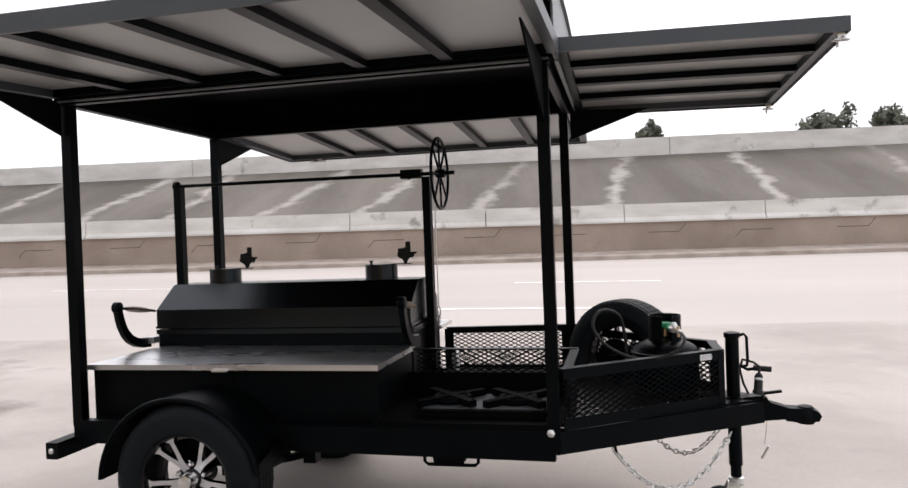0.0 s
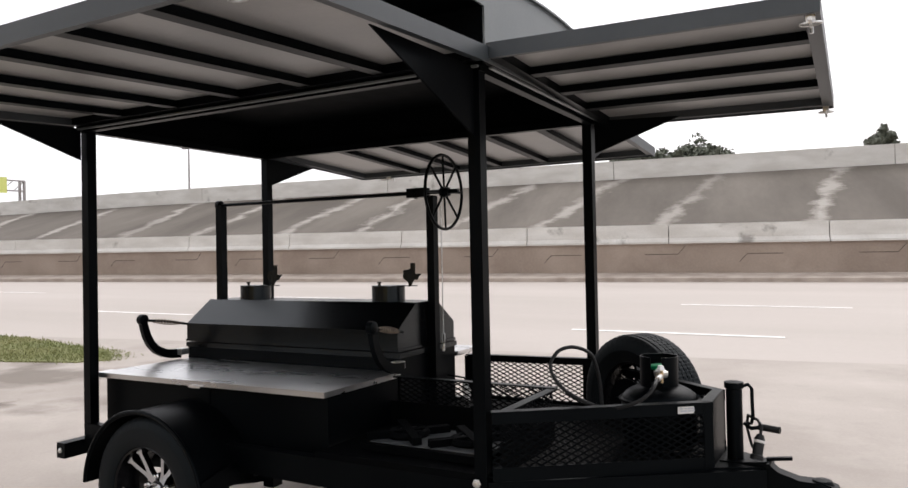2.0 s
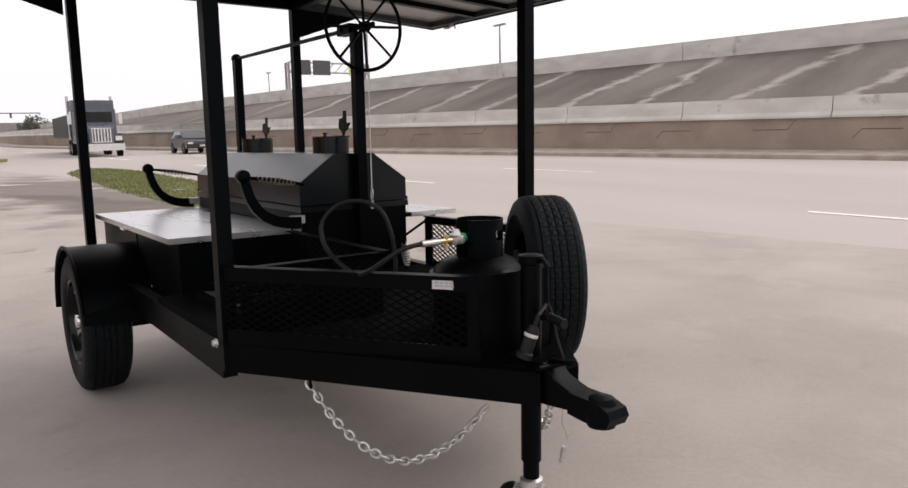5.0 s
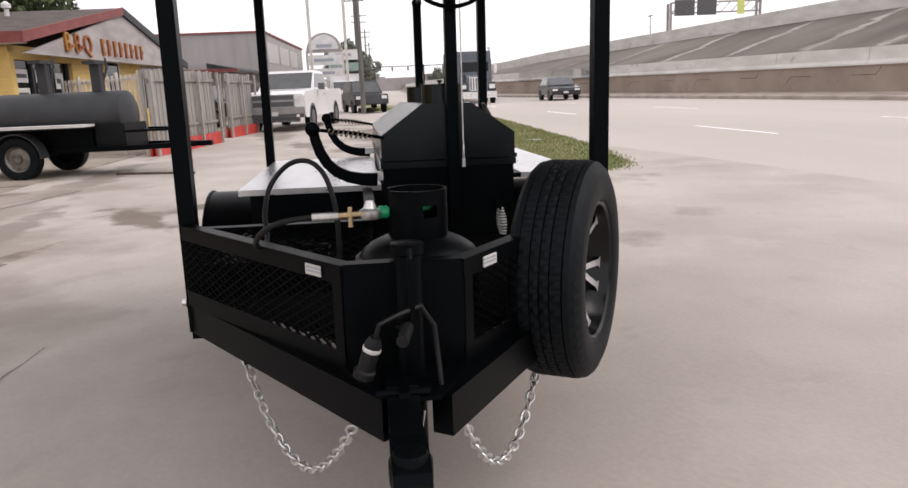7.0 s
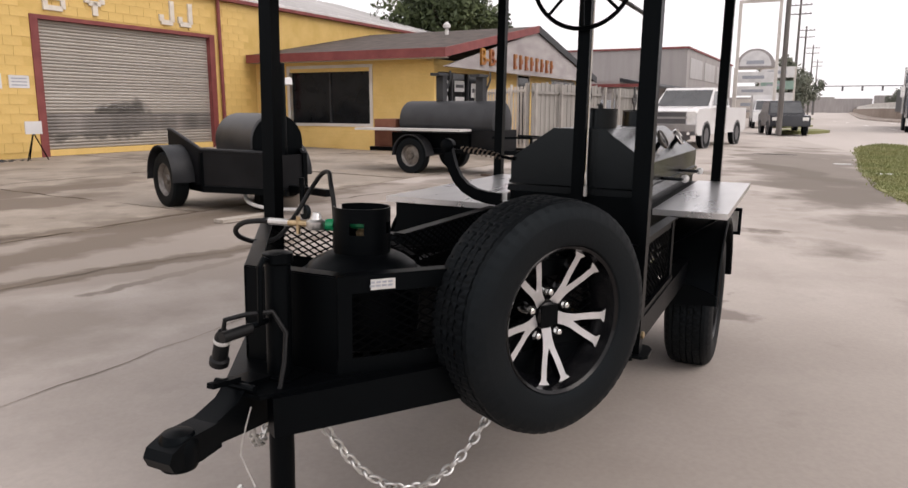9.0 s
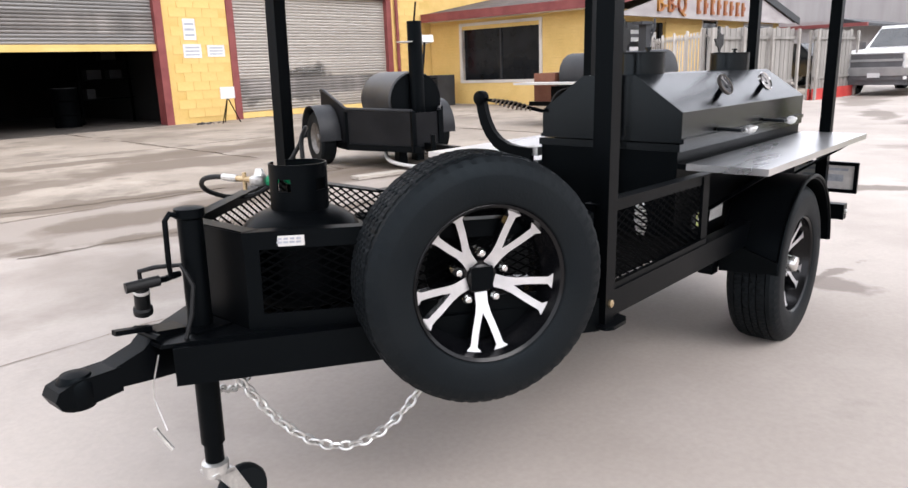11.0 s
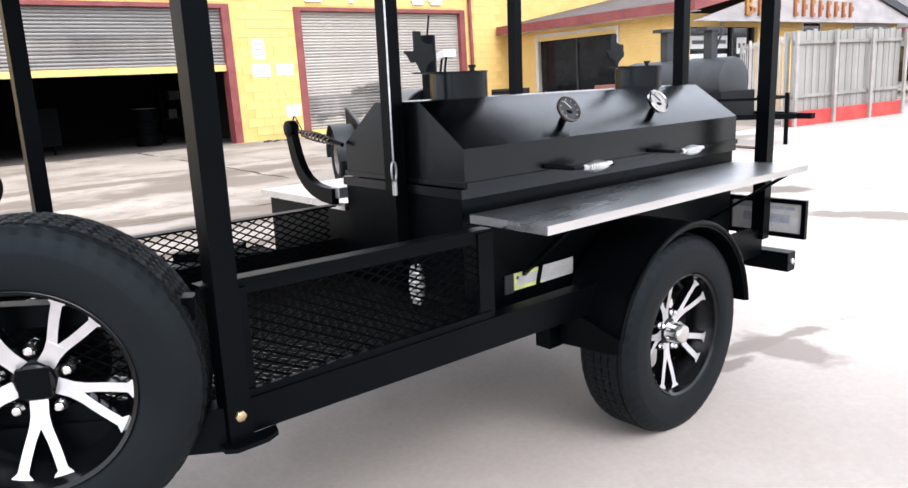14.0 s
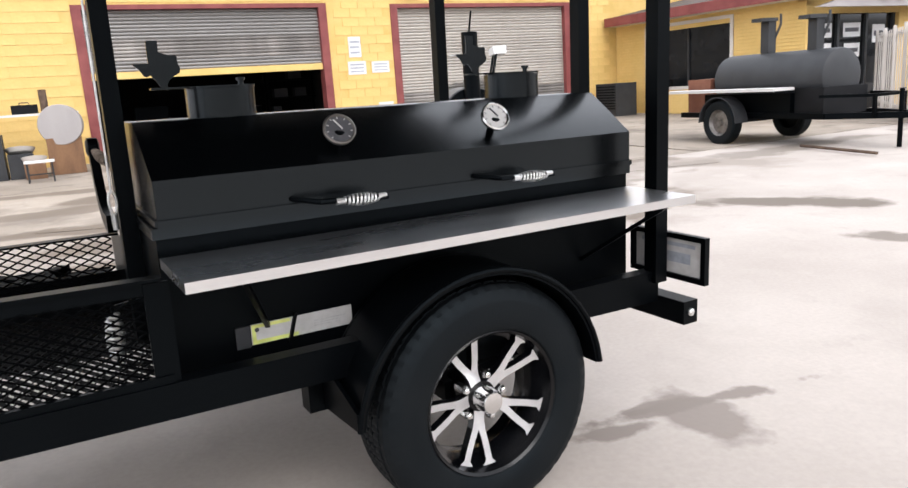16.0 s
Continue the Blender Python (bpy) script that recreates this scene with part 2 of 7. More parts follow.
def tube(bm, pts, r, n=10, closed=False):
    pts = [Vector(p) for p in pts]
    rs = r if isinstance(r, (list, tuple)) else [r] * len(pts)
    rings, prev = [], None
    for i, p in enumerate(pts):
        if closed:
            d = pts[(i + 1) % len(pts)] - pts[i - 1]
        else:
            d = pts[min(i + 1, len(pts) - 1)] - pts[max(i - 1, 0)]
        d.normalize()
        ref = prev if prev is not None else (Vector((0, 0, 1)) if abs(d.z) < 0.9 else Vector((1, 0, 0)))
        s = (ref - d * ref.dot(d)).normalized()
        prev = s
        u = d.cross(s)
        rings.append([bm.verts.new(p + (s * math.cos(2 * math.pi * k / n) + u * math.sin(2 * math.pi * k / n)) * rs[i]) for k in range(n)])
    m = len(rings)
    for i in range(m if closed else m - 1):
        a, b = rings[i], rings[(i + 1) % m]
        for k in range(n):
            bm.faces.new((a[k], a[(k + 1) % n], b[(k + 1) % n], b[k]))
    if not closed:
        bm.faces.new(rings[0][::-1]), bm.faces.new(rings[-1])
    return bm


def axes(d):
    d = Vector(d).normalized()
    s = d.cross(Vector((0, 0, 1)) if abs(d.z) < 0.9 else Vector((1, 0, 0))).normalized()
    return d, s, s.cross(d)


def lathe(bm, prof, o=(0, 0, 0), d=(0, 0, 1), n=32, caps=True, notch=None):
    o = Vector(o)
    d, s, u = axes(d)
    rings = []
    for j, (r, h) in enumerate(prof):
        ring = []
        for k in range(n):
            a = 2 * math.pi * k / n
            rr = r - (notch[j] if notch and j in notch and (k + 2 * j) % 5 == 0 else 0)
            ring.append(bm.verts.new(o + d * h + (s * math.cos(a) + u * math.sin(a)) * rr))
        rings.append(ring)
    for a, b in zip(rings, rings[1:]):
        for k in range(n):
            bm.faces.new((a[k], a[(k + 1) % n], b[(k + 1) % n], b[k]))
    if caps:
        bm.faces.new(rings[0][::-1]), bm.faces.new(rings[-1])
    return bm


def prism(bm, poly, plane, a, b):
    """Extrudes a 2D outline: plane 'yz' along x, 'xz' along y, 'xy' along z."""
    def at(p, q, w):
        return {"yz": (w, p, q), "xz": (p, w, q), "xy": (p, q, w)}[plane]
    r1 = [bm.verts.new(at(p, q, a)) for p, q in poly]
    r2 = [bm.verts.new(at(p, q, b)) for p, q in poly]
    k = len(poly)
    for i in range(k):
        bm.faces.new((r1[i], r1[(i + 1) % k], r2[(i + 1) % k], r2[i]))
    bm.faces.new(r1[::-1]), bm.faces.new(r2)
    return bm


def thing(name, origin, label, category, frame_m=TRAILER, group="", kind=""):
    ob = new(name)
    ob.empty_display_size = 0.1
    ob.matrix_basis = frame_m @ Matrix.Translation(origin)
    ob["base"] = tuple(origin)
    return tagged(ob, label, category, group, kind)


def part(name, bm, mat, parent, label="", bev=0.0, smooth=35, kind="", seg=1):
    """Links a bmesh, drawn in the thing's frame, as one mesh under a thing or a part."""
    if bev:
        es = [e for e in bm.edges if len(e.link_faces) == 2 and e.calc_face_angle(0) > 0.5]
        bmesh.ops.bevel(bm, geom=es, offset=bev, segments=seg, affect="EDGES", clamp_overlap=True)
    bmesh.ops.recalc_face_normals(bm, faces=bm.faces)
    me = bpy.data.meshes.new(name)
    bm.to_mesh(me)
    bm.free()
    base = parent["base"] if parent else (0, 0, 0)
    me.transform(Matrix.Translation([-c for c in base]))
    if smooth:
        me.polygons.foreach_set("use_smooth", [True] * len(me.polygons))
        me.set_sharp_from_angle(angle=radians(smooth))
    me.materials.append(mat)
    ob = new(name, me)
    ob.parent = parent
    ob["base"] = tuple(base)
    if label or kind:
        tagged(ob, label=label, kind=kind)
    return ob


def solid(name, bm, mat, label, category, kind="structure", frame_m=SITE, **kw):
    """A top-level piece of one mesh."""
    ob = part(name, bm, mat, None, **kw)
    ob.matrix_basis = frame_m
    return tagged(ob, label, category, kind=kind)


def nb():
    return bmesh.new()


def arc(cx, cy, r, a0, a1, n):
    return [(cx + r * math.cos(radians(a0 + (a1 - a0) * i / n)), cy + r * math.sin(radians(a0 + (a1 - a0) * i / n))) for i in range(n + 1)]


# ---- ground, road, embankment ----
def ramp(x, pts):
    for (a, p), (b, q) in zip(pts, pts[1:]):
        if x <= b:
            return p + (q - p) * (max(x, a) - a) / (b - a)
    return pts[-1][1]


def gz(v):
    """Height of the lot across the street: it falls gently to the road."""
    return ramp(v, ((-14.5, 0.18), (-5, 0.03), (0, 0.0), (5, -0.06), (8, -0.08)))


BEND = -65.0                        # the road and embankment turn into the street beyond this


def along(s_, v):
    """Plan point s_ metres along the road and v across it, in the embankment's frame, through the far bend."""
    x = y = yaw = 0.0
    if s_ >= BEND:
        return s_, v
    x, left = BEND, BEND - s_
    while left > 0:
        step = min(left, 4.0)
        yaw = max(yaw - radians(12.5) * step / 50, -radians(12.5))
        x, y, left = x - step * math.cos(yaw), y - step * math.sin(yaw), left - step
    return x - v * math.sin(yaw), y + v * math.cos(yaw)


def road_z(v):
    return ramp(v, ((5, -0.085), (7, -0.075), (13.5, 0.05), (22.46, 0.03)))


def gh(u, v):
    """Height of the ground at a place of the lot's frame, blending into the road."""
    p = EMB.inverted() @ SITE @ Vector((u, v, 0))
    w = min(1.0, max(0.0, (p.y - 4.0) / 3.0))
    return gz(v) * (1 - w) + road_z(p.y) * w


STATIONS = [200, 140, 100, 70, 50, 35, 20, 10, 0, -10, -20, -30, -45, -55, -65, -70, -75, -80, -85, -90, -95, -100, -105, -110, -115, -120, -140, -180, -260, -400, -700]


def swept(bm, prof, s_list, lift=lambda s_: 0.0):
    """Extrudes a closed outline of (v, z, share of lift) along the road."""
    rings = [[bm.verts.new((*along(s_, v), z + share * lift(s_))) for v, z, share in prof] for s_ in s_list]
    n = len(prof)
    for a, b in zip(rings, rings[1:]):
        for k in range(n):
            bm.faces.new((a[k], a[(k + 1) % n], b[(k + 1) % n], b[k]))
    bm.faces.new(rings[0][::-1]), bm.faces.new(rings[-1])
    return bm


bm = nb()
us_ = [-1500, -600, -200, -120, -80, -60, -50, -40, -30, -20, -10, 0, 10, 20, 40, 60, 200, 900]
vs_ = [-600, -60, -14.5, -10, -5, 0, 2, 4, 6, 8, 12, 20, 40, 600]
grid_ = [[bm.verts.new((u, v, gh(u, v) - 0.06)) for u in us_] for v in vs_]
for a, b in zip(grid_, grid_[1:]):
    for k in range(len(us_) - 1):
        bm.faces.new((a[k], a[k + 1], b[k + 1], b[k]))
solid("ground", bm, DIRT, "bare packed dirt and old concrete around the lot", "ground", smooth=0)
bm = nb()
cross = (6.3, 7, 9, 11, 13.5, 16, 19, 22.46)
grid_ = [[bm.verts.new((*along(s_, v), road_z(v))) for v in cross] for s_ in STATIONS]
for a, b in zip(grid_, grid_[1:]):
    for k in range(len(cross) - 1):
        bm.faces.new((a[k], b[k], b[k + 1], a[k + 1]))
solid("road", bm, ROAD, "pale worn concrete frontage road with broken white lane lines", "road", frame_m=EMB, smooth=0)
# lane dashes: the lanes fan out a little from the embankment
for v0, rate, u0 in ((9.0, -0.12, 0.0), (13.45, -0.105, 1.65)):
    for i in range(-7, 8):
        a = u0 + i * 11.95
        bm = nb()
        q = [(a, -0.07), (a + 3.3, -0.07), (a + 3.3, 0.07), (a, 0.07)]
        bm.faces.new([bm.verts.new((u, v0 + rate * u + w, road_z(v0 + rate * u + w) + 0.006)) for u, w in q])
        if 7 < v0 + rate * a < 21:
            solid("lane_line", bm, PAINTWHITE, "short white painted lane dash on the road", "lane line", frame_m=EMB, smooth=0)
        else:
            bm.free()
BARRIER = mk("barrier_concrete", (0.50, 0.475, 0.435), (0.62, 0.6, 0.56), 0.7, 0.75, 0.9, bump=0.2, bscale=20, stretch=(1, 1, 3), fine=0.18)
PANELBROWN = mk("tan_panel", (0.26, 0.205, 0.165), (0.34, 0.275, 0.225), 0.5, 0.8, 0.95, bump=0.4, bscale=14, fine=0.14)
KERBC = mk("kerb_concrete", (0.30, 0.25, 0.21), (0.42, 0.36, 0.31), 1.5, 0.85, bump=0.3, fine=0.2)


# pale run-off streaks down the slope: place along the foot, lean with the rise
STREAKS = ((30.5, 0.2), (24.5, 0.25), (18.8, 0.1), (12.3, 0.1), (5.9, 0.26), (0.6, 0.3), (-4.1, 0.3), (-8.0, 0.27), (-12.0, 0.03), (-15.8, 0.1), (-20.5, 0.0), (-25.0, -0.15), (-30.5, -0.2),
           (-36.5, -0.35), (-43.5, -0.5), (-52.0, -0.5))


def slope_mat():
    m = mk("weathered_slope", (0.085, 0.071, 0.057), (0.165, 0.145, 0.122), 0.3, 0.85, 0.95, bump=0.3, bscale=6, stretch=(1.0, 0.25, 0.25), fine=0.12)
    n, l = m.node_tree.nodes, m.node_tree.links
    b = n["Principled BSDF"]
    old = b.inputs["Base Color"].links[0].from_socket
    tc = n.new("ShaderNodeTexCoord")
    warp = n.new("ShaderNodeTexNoise")
    warp.inputs["Scale"].default_value, warp.inputs["Detail"].default_value = 0.5, 5
    l.new(tc.outputs["Object"], warp.inputs["Vector"])
    add = n.new("ShaderNodeVectorMath")
    add.operation = "MULTIPLY_ADD"
    add.inputs[1].default_value = (1.3, 1.3, 0.5)
    l.new(warp.outputs["Color"], add.inputs[0]), l.new(tc.outputs["Object"], add.inputs[2])
    sep = n.new("ShaderNodeSeparateXYZ")
    l.new(add.outputs[0], sep.inputs[0])

    def calc(op, p, q, r=None):
        k = n.new("ShaderNodeMath")
        k.operation = op
        for i, w in enumerate((p, q, r)):
            if w is None:
                continue
            if isinstance(w, (int, float)):
                k.inputs[i].default_value = w
            else:
                l.new(w, k.inputs[i])
        return k.outputs[0]
    far = None
    for u0, lean in STREAKS:
        run = calc("MULTIPLY_ADD", sep.outputs["Y"], -lean, sep.outputs["X"])
        gap = calc("ABSOLUTE", calc("ADD", run, 25.6 * lean - u0 - 0.65), 0)
        far = gap if far is None else calc("MINIMUM", far, gap)
    rag = n.new("ShaderNodeTexNoise")
    rag.inputs["Scale"].default_value, rag.inputs["Detail"].default_value, rag.inputs["Roughness"].default_value = 0.9, 8, 0.7
    l.new(tc.outputs["Object"], rag.inputs["Vector"])
    edge = calc("MULTIPLY_ADD", rag.outputs["Fac"], 1.9, far)
    r1 = n.new("ShaderNodeMapRange")
    r1.inputs[1].default_value, r1.inputs[2].default_value, r1.inputs[3].default_value, r1.inputs[4].default_value = 0.98, 1.4, 1.0, 0.0
    l.new(edge, r1.inputs[0])
    mx = n.new("ShaderNodeMix")
    mx.data_type = "RGBA"
    mx.inputs[7].default_value = (0.36, 0.335, 0.30, 1)
    big = n.new("ShaderNodeTexNoise")
    big.inputs["Scale"].default_value, big.inputs["Detail"].default_value = 0.13, 3
    l.new(tc.outputs["Object"], big.inputs["Vector"])
    keep = n.new("ShaderNodeMapRange")
    keep.inputs[1].default_value, keep.inputs[2].default_value, keep.inputs[3].default_value, keep.inputs[4].default_value = 0.36, 0.58, 0.4, 0.95
    l.new(big.outputs["Fac"], keep.inputs[0])
    sm = n.new("ShaderNodeMath")
    sm.operation = "MULTIPLY"
    l.new(keep.outputs[0], sm.inputs[1])
    l.new(r1.outputs[0], sm.inputs[0])
    l.new(sm.outputs[0], mx.inputs[0]), l.new(old, mx.inputs[6])
    l.new(mx.outputs[2], b.inputs["Base Color"])
    return m


SLOPE = slope_mat()
def hill(s_):
    """The raised highway climbs along its length."""
    return 0.012 * max(s_, -30) + (0.02 * (s_ + 30) if s_ < -30 else 0) if s_ > -90 else -0.36 - 1.2


solid("kerb", swept(nb(), [(22.46, -0.1, 0), (22.46, 0.17, 0), (22.52, 0.2, 0), (23.95, 0.29, 0), (23.95, -0.1, 0)], STATIONS), KERBC,
      "worn concrete kerb and narrow ledge below the wall", "kerb", frame_m=EMB, smooth=0)
emb = thing("embankment", (0, 24, 0), "tan retaining wall, pale barrier and dark stained concrete slope of a raised highway", "embankment", EMB, kind="structure")
emb.matrix_basis = EMB
emb["base"] = (0, 0, 0)
part("retaining_wall", swept(nb(), [(23.92, 0.0, 0), (23.92, 1.33, 0), (24.4, 1.33, 0), (24.4, 0.0, 0)], STATIONS), PANELBROWN, emb, "tan concrete panel wall", smooth=0)
part("slope", swept(nb(), [(24.33, 0.0, 0), (24.33, 1.85, 0), (32.9, 4.5, 1), (32.9, 0.0, 0)], STATIONS, hill), SLOPE, emb, "dark weathered concrete slope with pale streaks", smooth=0)
JOINT = mk("wall_joint", (0.06, 0.048, 0.04), (0.1, 0.08, 0.065), 3, 0.9, fine=0.2)
stained(BARRIER, (0.16, 0.145, 0.125), 0.8, 0.6, 0.7, 0.75)
stained(PANELBROWN, (0.2, 0.15, 0.12), 0.35, 0.5, 0.62, 0.5)
u = 0.95 + 5.2 * 22
while u > -230:
    n_ = 1 if u > -60 else 4
    part("barrier", swept(nb(), [(23.82, 1.33, 0), (23.82, 1.40, 0), (23.93, 1.53, 0), (23.97, 2.02, 0), (24.3, 2.02, 0), (24.3, 1.33, 0)], (u + 5.2 * n_ - 0.03, u)), BARRIER, emb, "pale stained concrete barrier section", smooth=0)
    u -= 5.2 * n_
u = 130
while u > -240:
    part("parapet", swept(nb(), [(32.8, 4.4, 1), (32.8, 5.35, 1), (33.15, 5.35, 1), (33.15, 4.4, 1)], (u, u - 5.9, u - 11.97), hill), BARRIER, emb, "concrete parapet of the highway", smooth=0)
    u -= 12
for k in range(-22, 9):
    u = -3.35 + 3.45 * k
    bm = nb()
    beam(bm, (u, 23.917, 0.95), (u + 1.15, 23.917, 0.95), 0.006, 0.025)
    if k % 2:
        beam(bm, (u + 1.15, 23.917, 0.95), (u + 1.4, 23.917, 1.25), 0.006, 0.022)
    else:
        beam(bm, (u - 0.25, 23.917, 0.67), (u, 23.917, 0.95), 0.006, 0.022)
    part("panel_joint", bm, JOINT, emb, "dark joint of the wall panels", smooth=0)

PRINTGREY = mk("grey_print", (0.3, 0.32, 0.36), None, 20, 0.6)
# ---- wheels ----
def wheel_parts(parent, c, d, R=0.345, W=0.215, rim=0.214, spin=0.0, cap=True, dish=0.02):
    """A tyre on a black rim with five machined split spokes, facing along d, as parts of parent."""
    d, s, u = axes(d)
    o = Vector(c)
    h = W / 2
    g = 0.010
    prof = [(rim - 0.012, -h * 0.74), (rim + 0.012, -h * 0.86), (rim + 0.045, -h * 1.0), (R - 0.045, -h * 0.99), (R - 0.018, -h * 0.88), (R - 0.005, -h * 0.74), (R - 0.003, -h * 0.60)]
    for c0, c1 in ((-0.56, -0.28), (-0.24, -0.02), (0.02, 0.24), (0.28, 0.56)):
        prof += [(R - g, h * (c0 - 0.005)), (R, h * c0), (R + 0.001, h * (c0 + c1) / 2), (R, h * c1), (R - g, h * (c1 + 0.005))]
    prof += [(R - 0.003, h * 0.60), (R - 0.005, h * 0.74), (R - 0.018, h * 0.88), (R - 0.045, h * 0.99), (R - 0.05, h * 0.995), (R - 0.062, h * 1.0), (rim + 0.045, h * 1.0),
             (rim + 0.016, h * 0.98), (rim + 0.002, h * 0.92), (rim - 0.012, h * 0.74)]
    cuts = {k: 0.0048 for k in (8, 9, 10, 13, 14, 15, 18, 19, 20, 23, 24, 25)}
    cuts.update({k: 0.0026 for k in (4, 5, 6, 27, 28, 29)})
    ring = [(rim - 0.012, -h * 0.74), (rim + 0.004, -h * 0.8), (rim + 0.004, h * 0.84), (rim - 0.004, h * 0.9), (rim - 0.012, h * 0.84), (rim - 0.022, h * 0.4), (rim - 0.034, h * 0.25),
            (rim - 0.036, -h * 0.1), (rim - 0.028, -h * 0.2), (rim - 0.026, -h * 0.66), (rim - 0.012, -h * 0.74)]
    wheel = part("wheel", lathe(nb(), ring, o, d, 64, caps=False), GLOSSBLACK, parent, "black alloy wheel rim")
    part("tyre", lathe(nb(), prof, o, d, 260, caps=False, notch=cuts), RUBBER, wheel, "black road tyre with block tread", smooth=24)

    def flat(poly, z0, z1, ang):
        bm = nb()
        ca, sa = math.cos(ang), math.sin(ang)
        lo, hi = [], []
        for a, b in poly:
            p, q = a * ca - b * sa, a * sa + b * ca
            r = math.hypot(a, b) / rim
            lo.append(bm.verts.new(o + s * p + u * q + d * (z0 - dish * (1 - r))))
            hi.append(bm.verts.new(o + s * p + u * q + d * (z1 - dish * (1 - r))))
        n = len(poly)
        for i in range(n):
            bm.faces.new((lo[i], lo[(i + 1) % n], hi[(i + 1) % n], hi[i]))
        bm.faces.new(hi)
        return bm

    k = rim / 0.214
    half = [(0.03, 0.018), (0.07, 0.0175), (0.095, 0.022), (0.138, 0.0365), (0.166, 0.0445), (0.176, 0.0475), (0.190, 0.0655), (0.197, 0.0645), (0.2045, 0.0205), (0.199, 0.0155), (0.181, 0.0275),
            (0.150, 0.0192), (0.122, 0.0105), (0.096, 0.0)]
    outline = [(x * k, y * k) for x, y in half] + [(x * k, -y * k) for x, y in half[-2::-1]]
    for i in range(5):
        sp = part("spoke", flat(outline, h * 0.36, h * 0.62, spin + 2 * math.pi * i / 5), ALUM, wheel, "machined silver forked wheel spoke with black sides", smooth=0)
        sp.data.materials.append(GLOSSBLACK)
        for fc in sp.data.polygons:
            fc.material_index = 1 if abs(fc.normal.dot(d)) < 0.5 else 0
    o = o + d * (h * 0.16 - dish)
    hub = [(0.052, -h * 0.6), (0.052, h * 0.5), (0.044, h * 0.58)]
    part("hub", lathe(nb(), hub, o, d, 24), GLOSSBLACK, wheel, "black wheel hub")
    if cap:
        part("hub_cap", lathe(nb(), [(0.036, h * 0.6), (0.036, h * 1.05), (0.03, h * 1.14), (0.012, h * 1.17)], o, d, 24), CHROME, wheel, "chrome hub cap")
    else:
        part("hub_cap", lathe(nb(), [(0.037, h * 0.5), (0.037, h * 0.64), (0.03, h * 0.69), (0.012, h * 0.7)], o, d, 20), GLOSSBLACK, wheel, "black round hub cap")
    for i in range(5):
        a = spin + 2 * math.pi * (i + 0.5) / 5
        p = o + (s * math.cos(a) + u * math.sin(a)) * 0.066
        part("lug_nut", lathe(nb(), [(0.0135, h * 0.25), (0.0135, h * 0.6), (0.009, h * 0.66), (0.009, h * 0.72), (0.006, h * 0.74)], p, d, 8), CHROME, wheel, "chrome lug nut", smooth=0)
    return wheel


# ---- expanded metal ----
def mesh_panel(name, p, du, dv, lu, lv, parent, pitch_u=0.047, pitch_v=0.0235, w=0.0052, clip=None, label="black expanded-metal mesh", mat=None, tilt=0.0):
    """Diamond mesh on the plane p + a*du + b*dv, lu by lv metres. clip(a, b): whether a strand's middle is kept."""
    p, du, dv = Vector(p), Vector(du).normalized(), Vector(dv).normalized()
    nn = du.cross(dv).normalized()
    nu, nv = max(1, round(lu / pitch_u)), max(1, round(lv / pitch_v))
    pu, pv = lu / nu, lv / nv
    vs, fs = [], []

    def strand(a0, b0, a1, b1):
        if clip and not clip((a0 + a1) / 2, (b0 + b1) / 2):
            return
        q0, q1 = p + du * a0 + dv * b0, p + du * a1 + dv * b1
        e = (q1 - q0).normalized().cross(nn) * (w / 2)
        e += nn * (tilt * e.dot(dv))
        t = nn * 0.0022
        i = len(vs)
        vs.extend((q0 - e - t, q0 + e + t * 0.3, q0 + e + t, q0 - e - t * 0.3, q1 - e - t, q1 + e + t * 0.3, q1 + e + t, q1 - e - t * 0.3))
        fs.extend(((i, i + 1, i + 5, i + 4), (i + 1, i + 2, i + 6, i + 5), (i + 2, i + 3, i + 7, i + 6), (i + 3, i, i + 4, i + 7)))
    for i in range(nu):
        for j in range(nv):
            a, b = i * pu, j * pv
            strand(a, b + pv / 2, a + pu / 2, b), strand(a + pu / 2, b, a + pu, b + pv / 2)
            strand(a, b + pv / 2, a + pu / 2, b + pv), strand(a + pu / 2, b + pv, a + pu, b + pv / 2)
    base = Vector(parent["base"])
    me = bpy.data.meshes.new(name)
    me.from_pydata([v - base for v in vs], [], fs)
    me.materials.append(mat or MATTBLACK)
    ob = new(name, me)
    ob.parent = parent
    ob["base"] = tuple(base)
    return tagged(ob, label, kind="stuff")


# ---- the trailer ----
trailer = thing("utility_trailer", (0, 0, 0), "black steel single-axle trailer with mesh basket and pointed tongue", "trailer")
HW = 0.69                       # half width over the side rails
TONGUE_Y = -0.025               # the tongue sits a little off the middle
for sy in (-1, 1):
    rail = [(-0.78, 0.462), (1.53, 0.50), (1.53, 0.575), (-0.78, 0.568)] if sy > 0 else [(-0.78, 0.455), (1.53, 0.432), (1.53, 0.556), (-0.78, 0.562)]
    part("side_rail", prism(nb(), rail, "xz", sy * HW - (0.05 if sy > 0 else 0), sy * HW + (0 if sy > 0 else 0.05)), BLACK, trailer, bev=0.004)
    part("tongue_rail", beam(nb(), (1.525, sy * 0.668, 0.515 + 0.008 * sy), (2.43, TONGUE_Y + sy * 0.055, 0.51), 0.05, 0.096), BLACK, trailer, bev=0.004)
    part("cross_member", box(nb(), 0.2 * sy + 0.35, 0.2 * sy + 0.4, -0.63, 0.63, 0.46, 0.52), BLACK, trailer, bev=0.003)
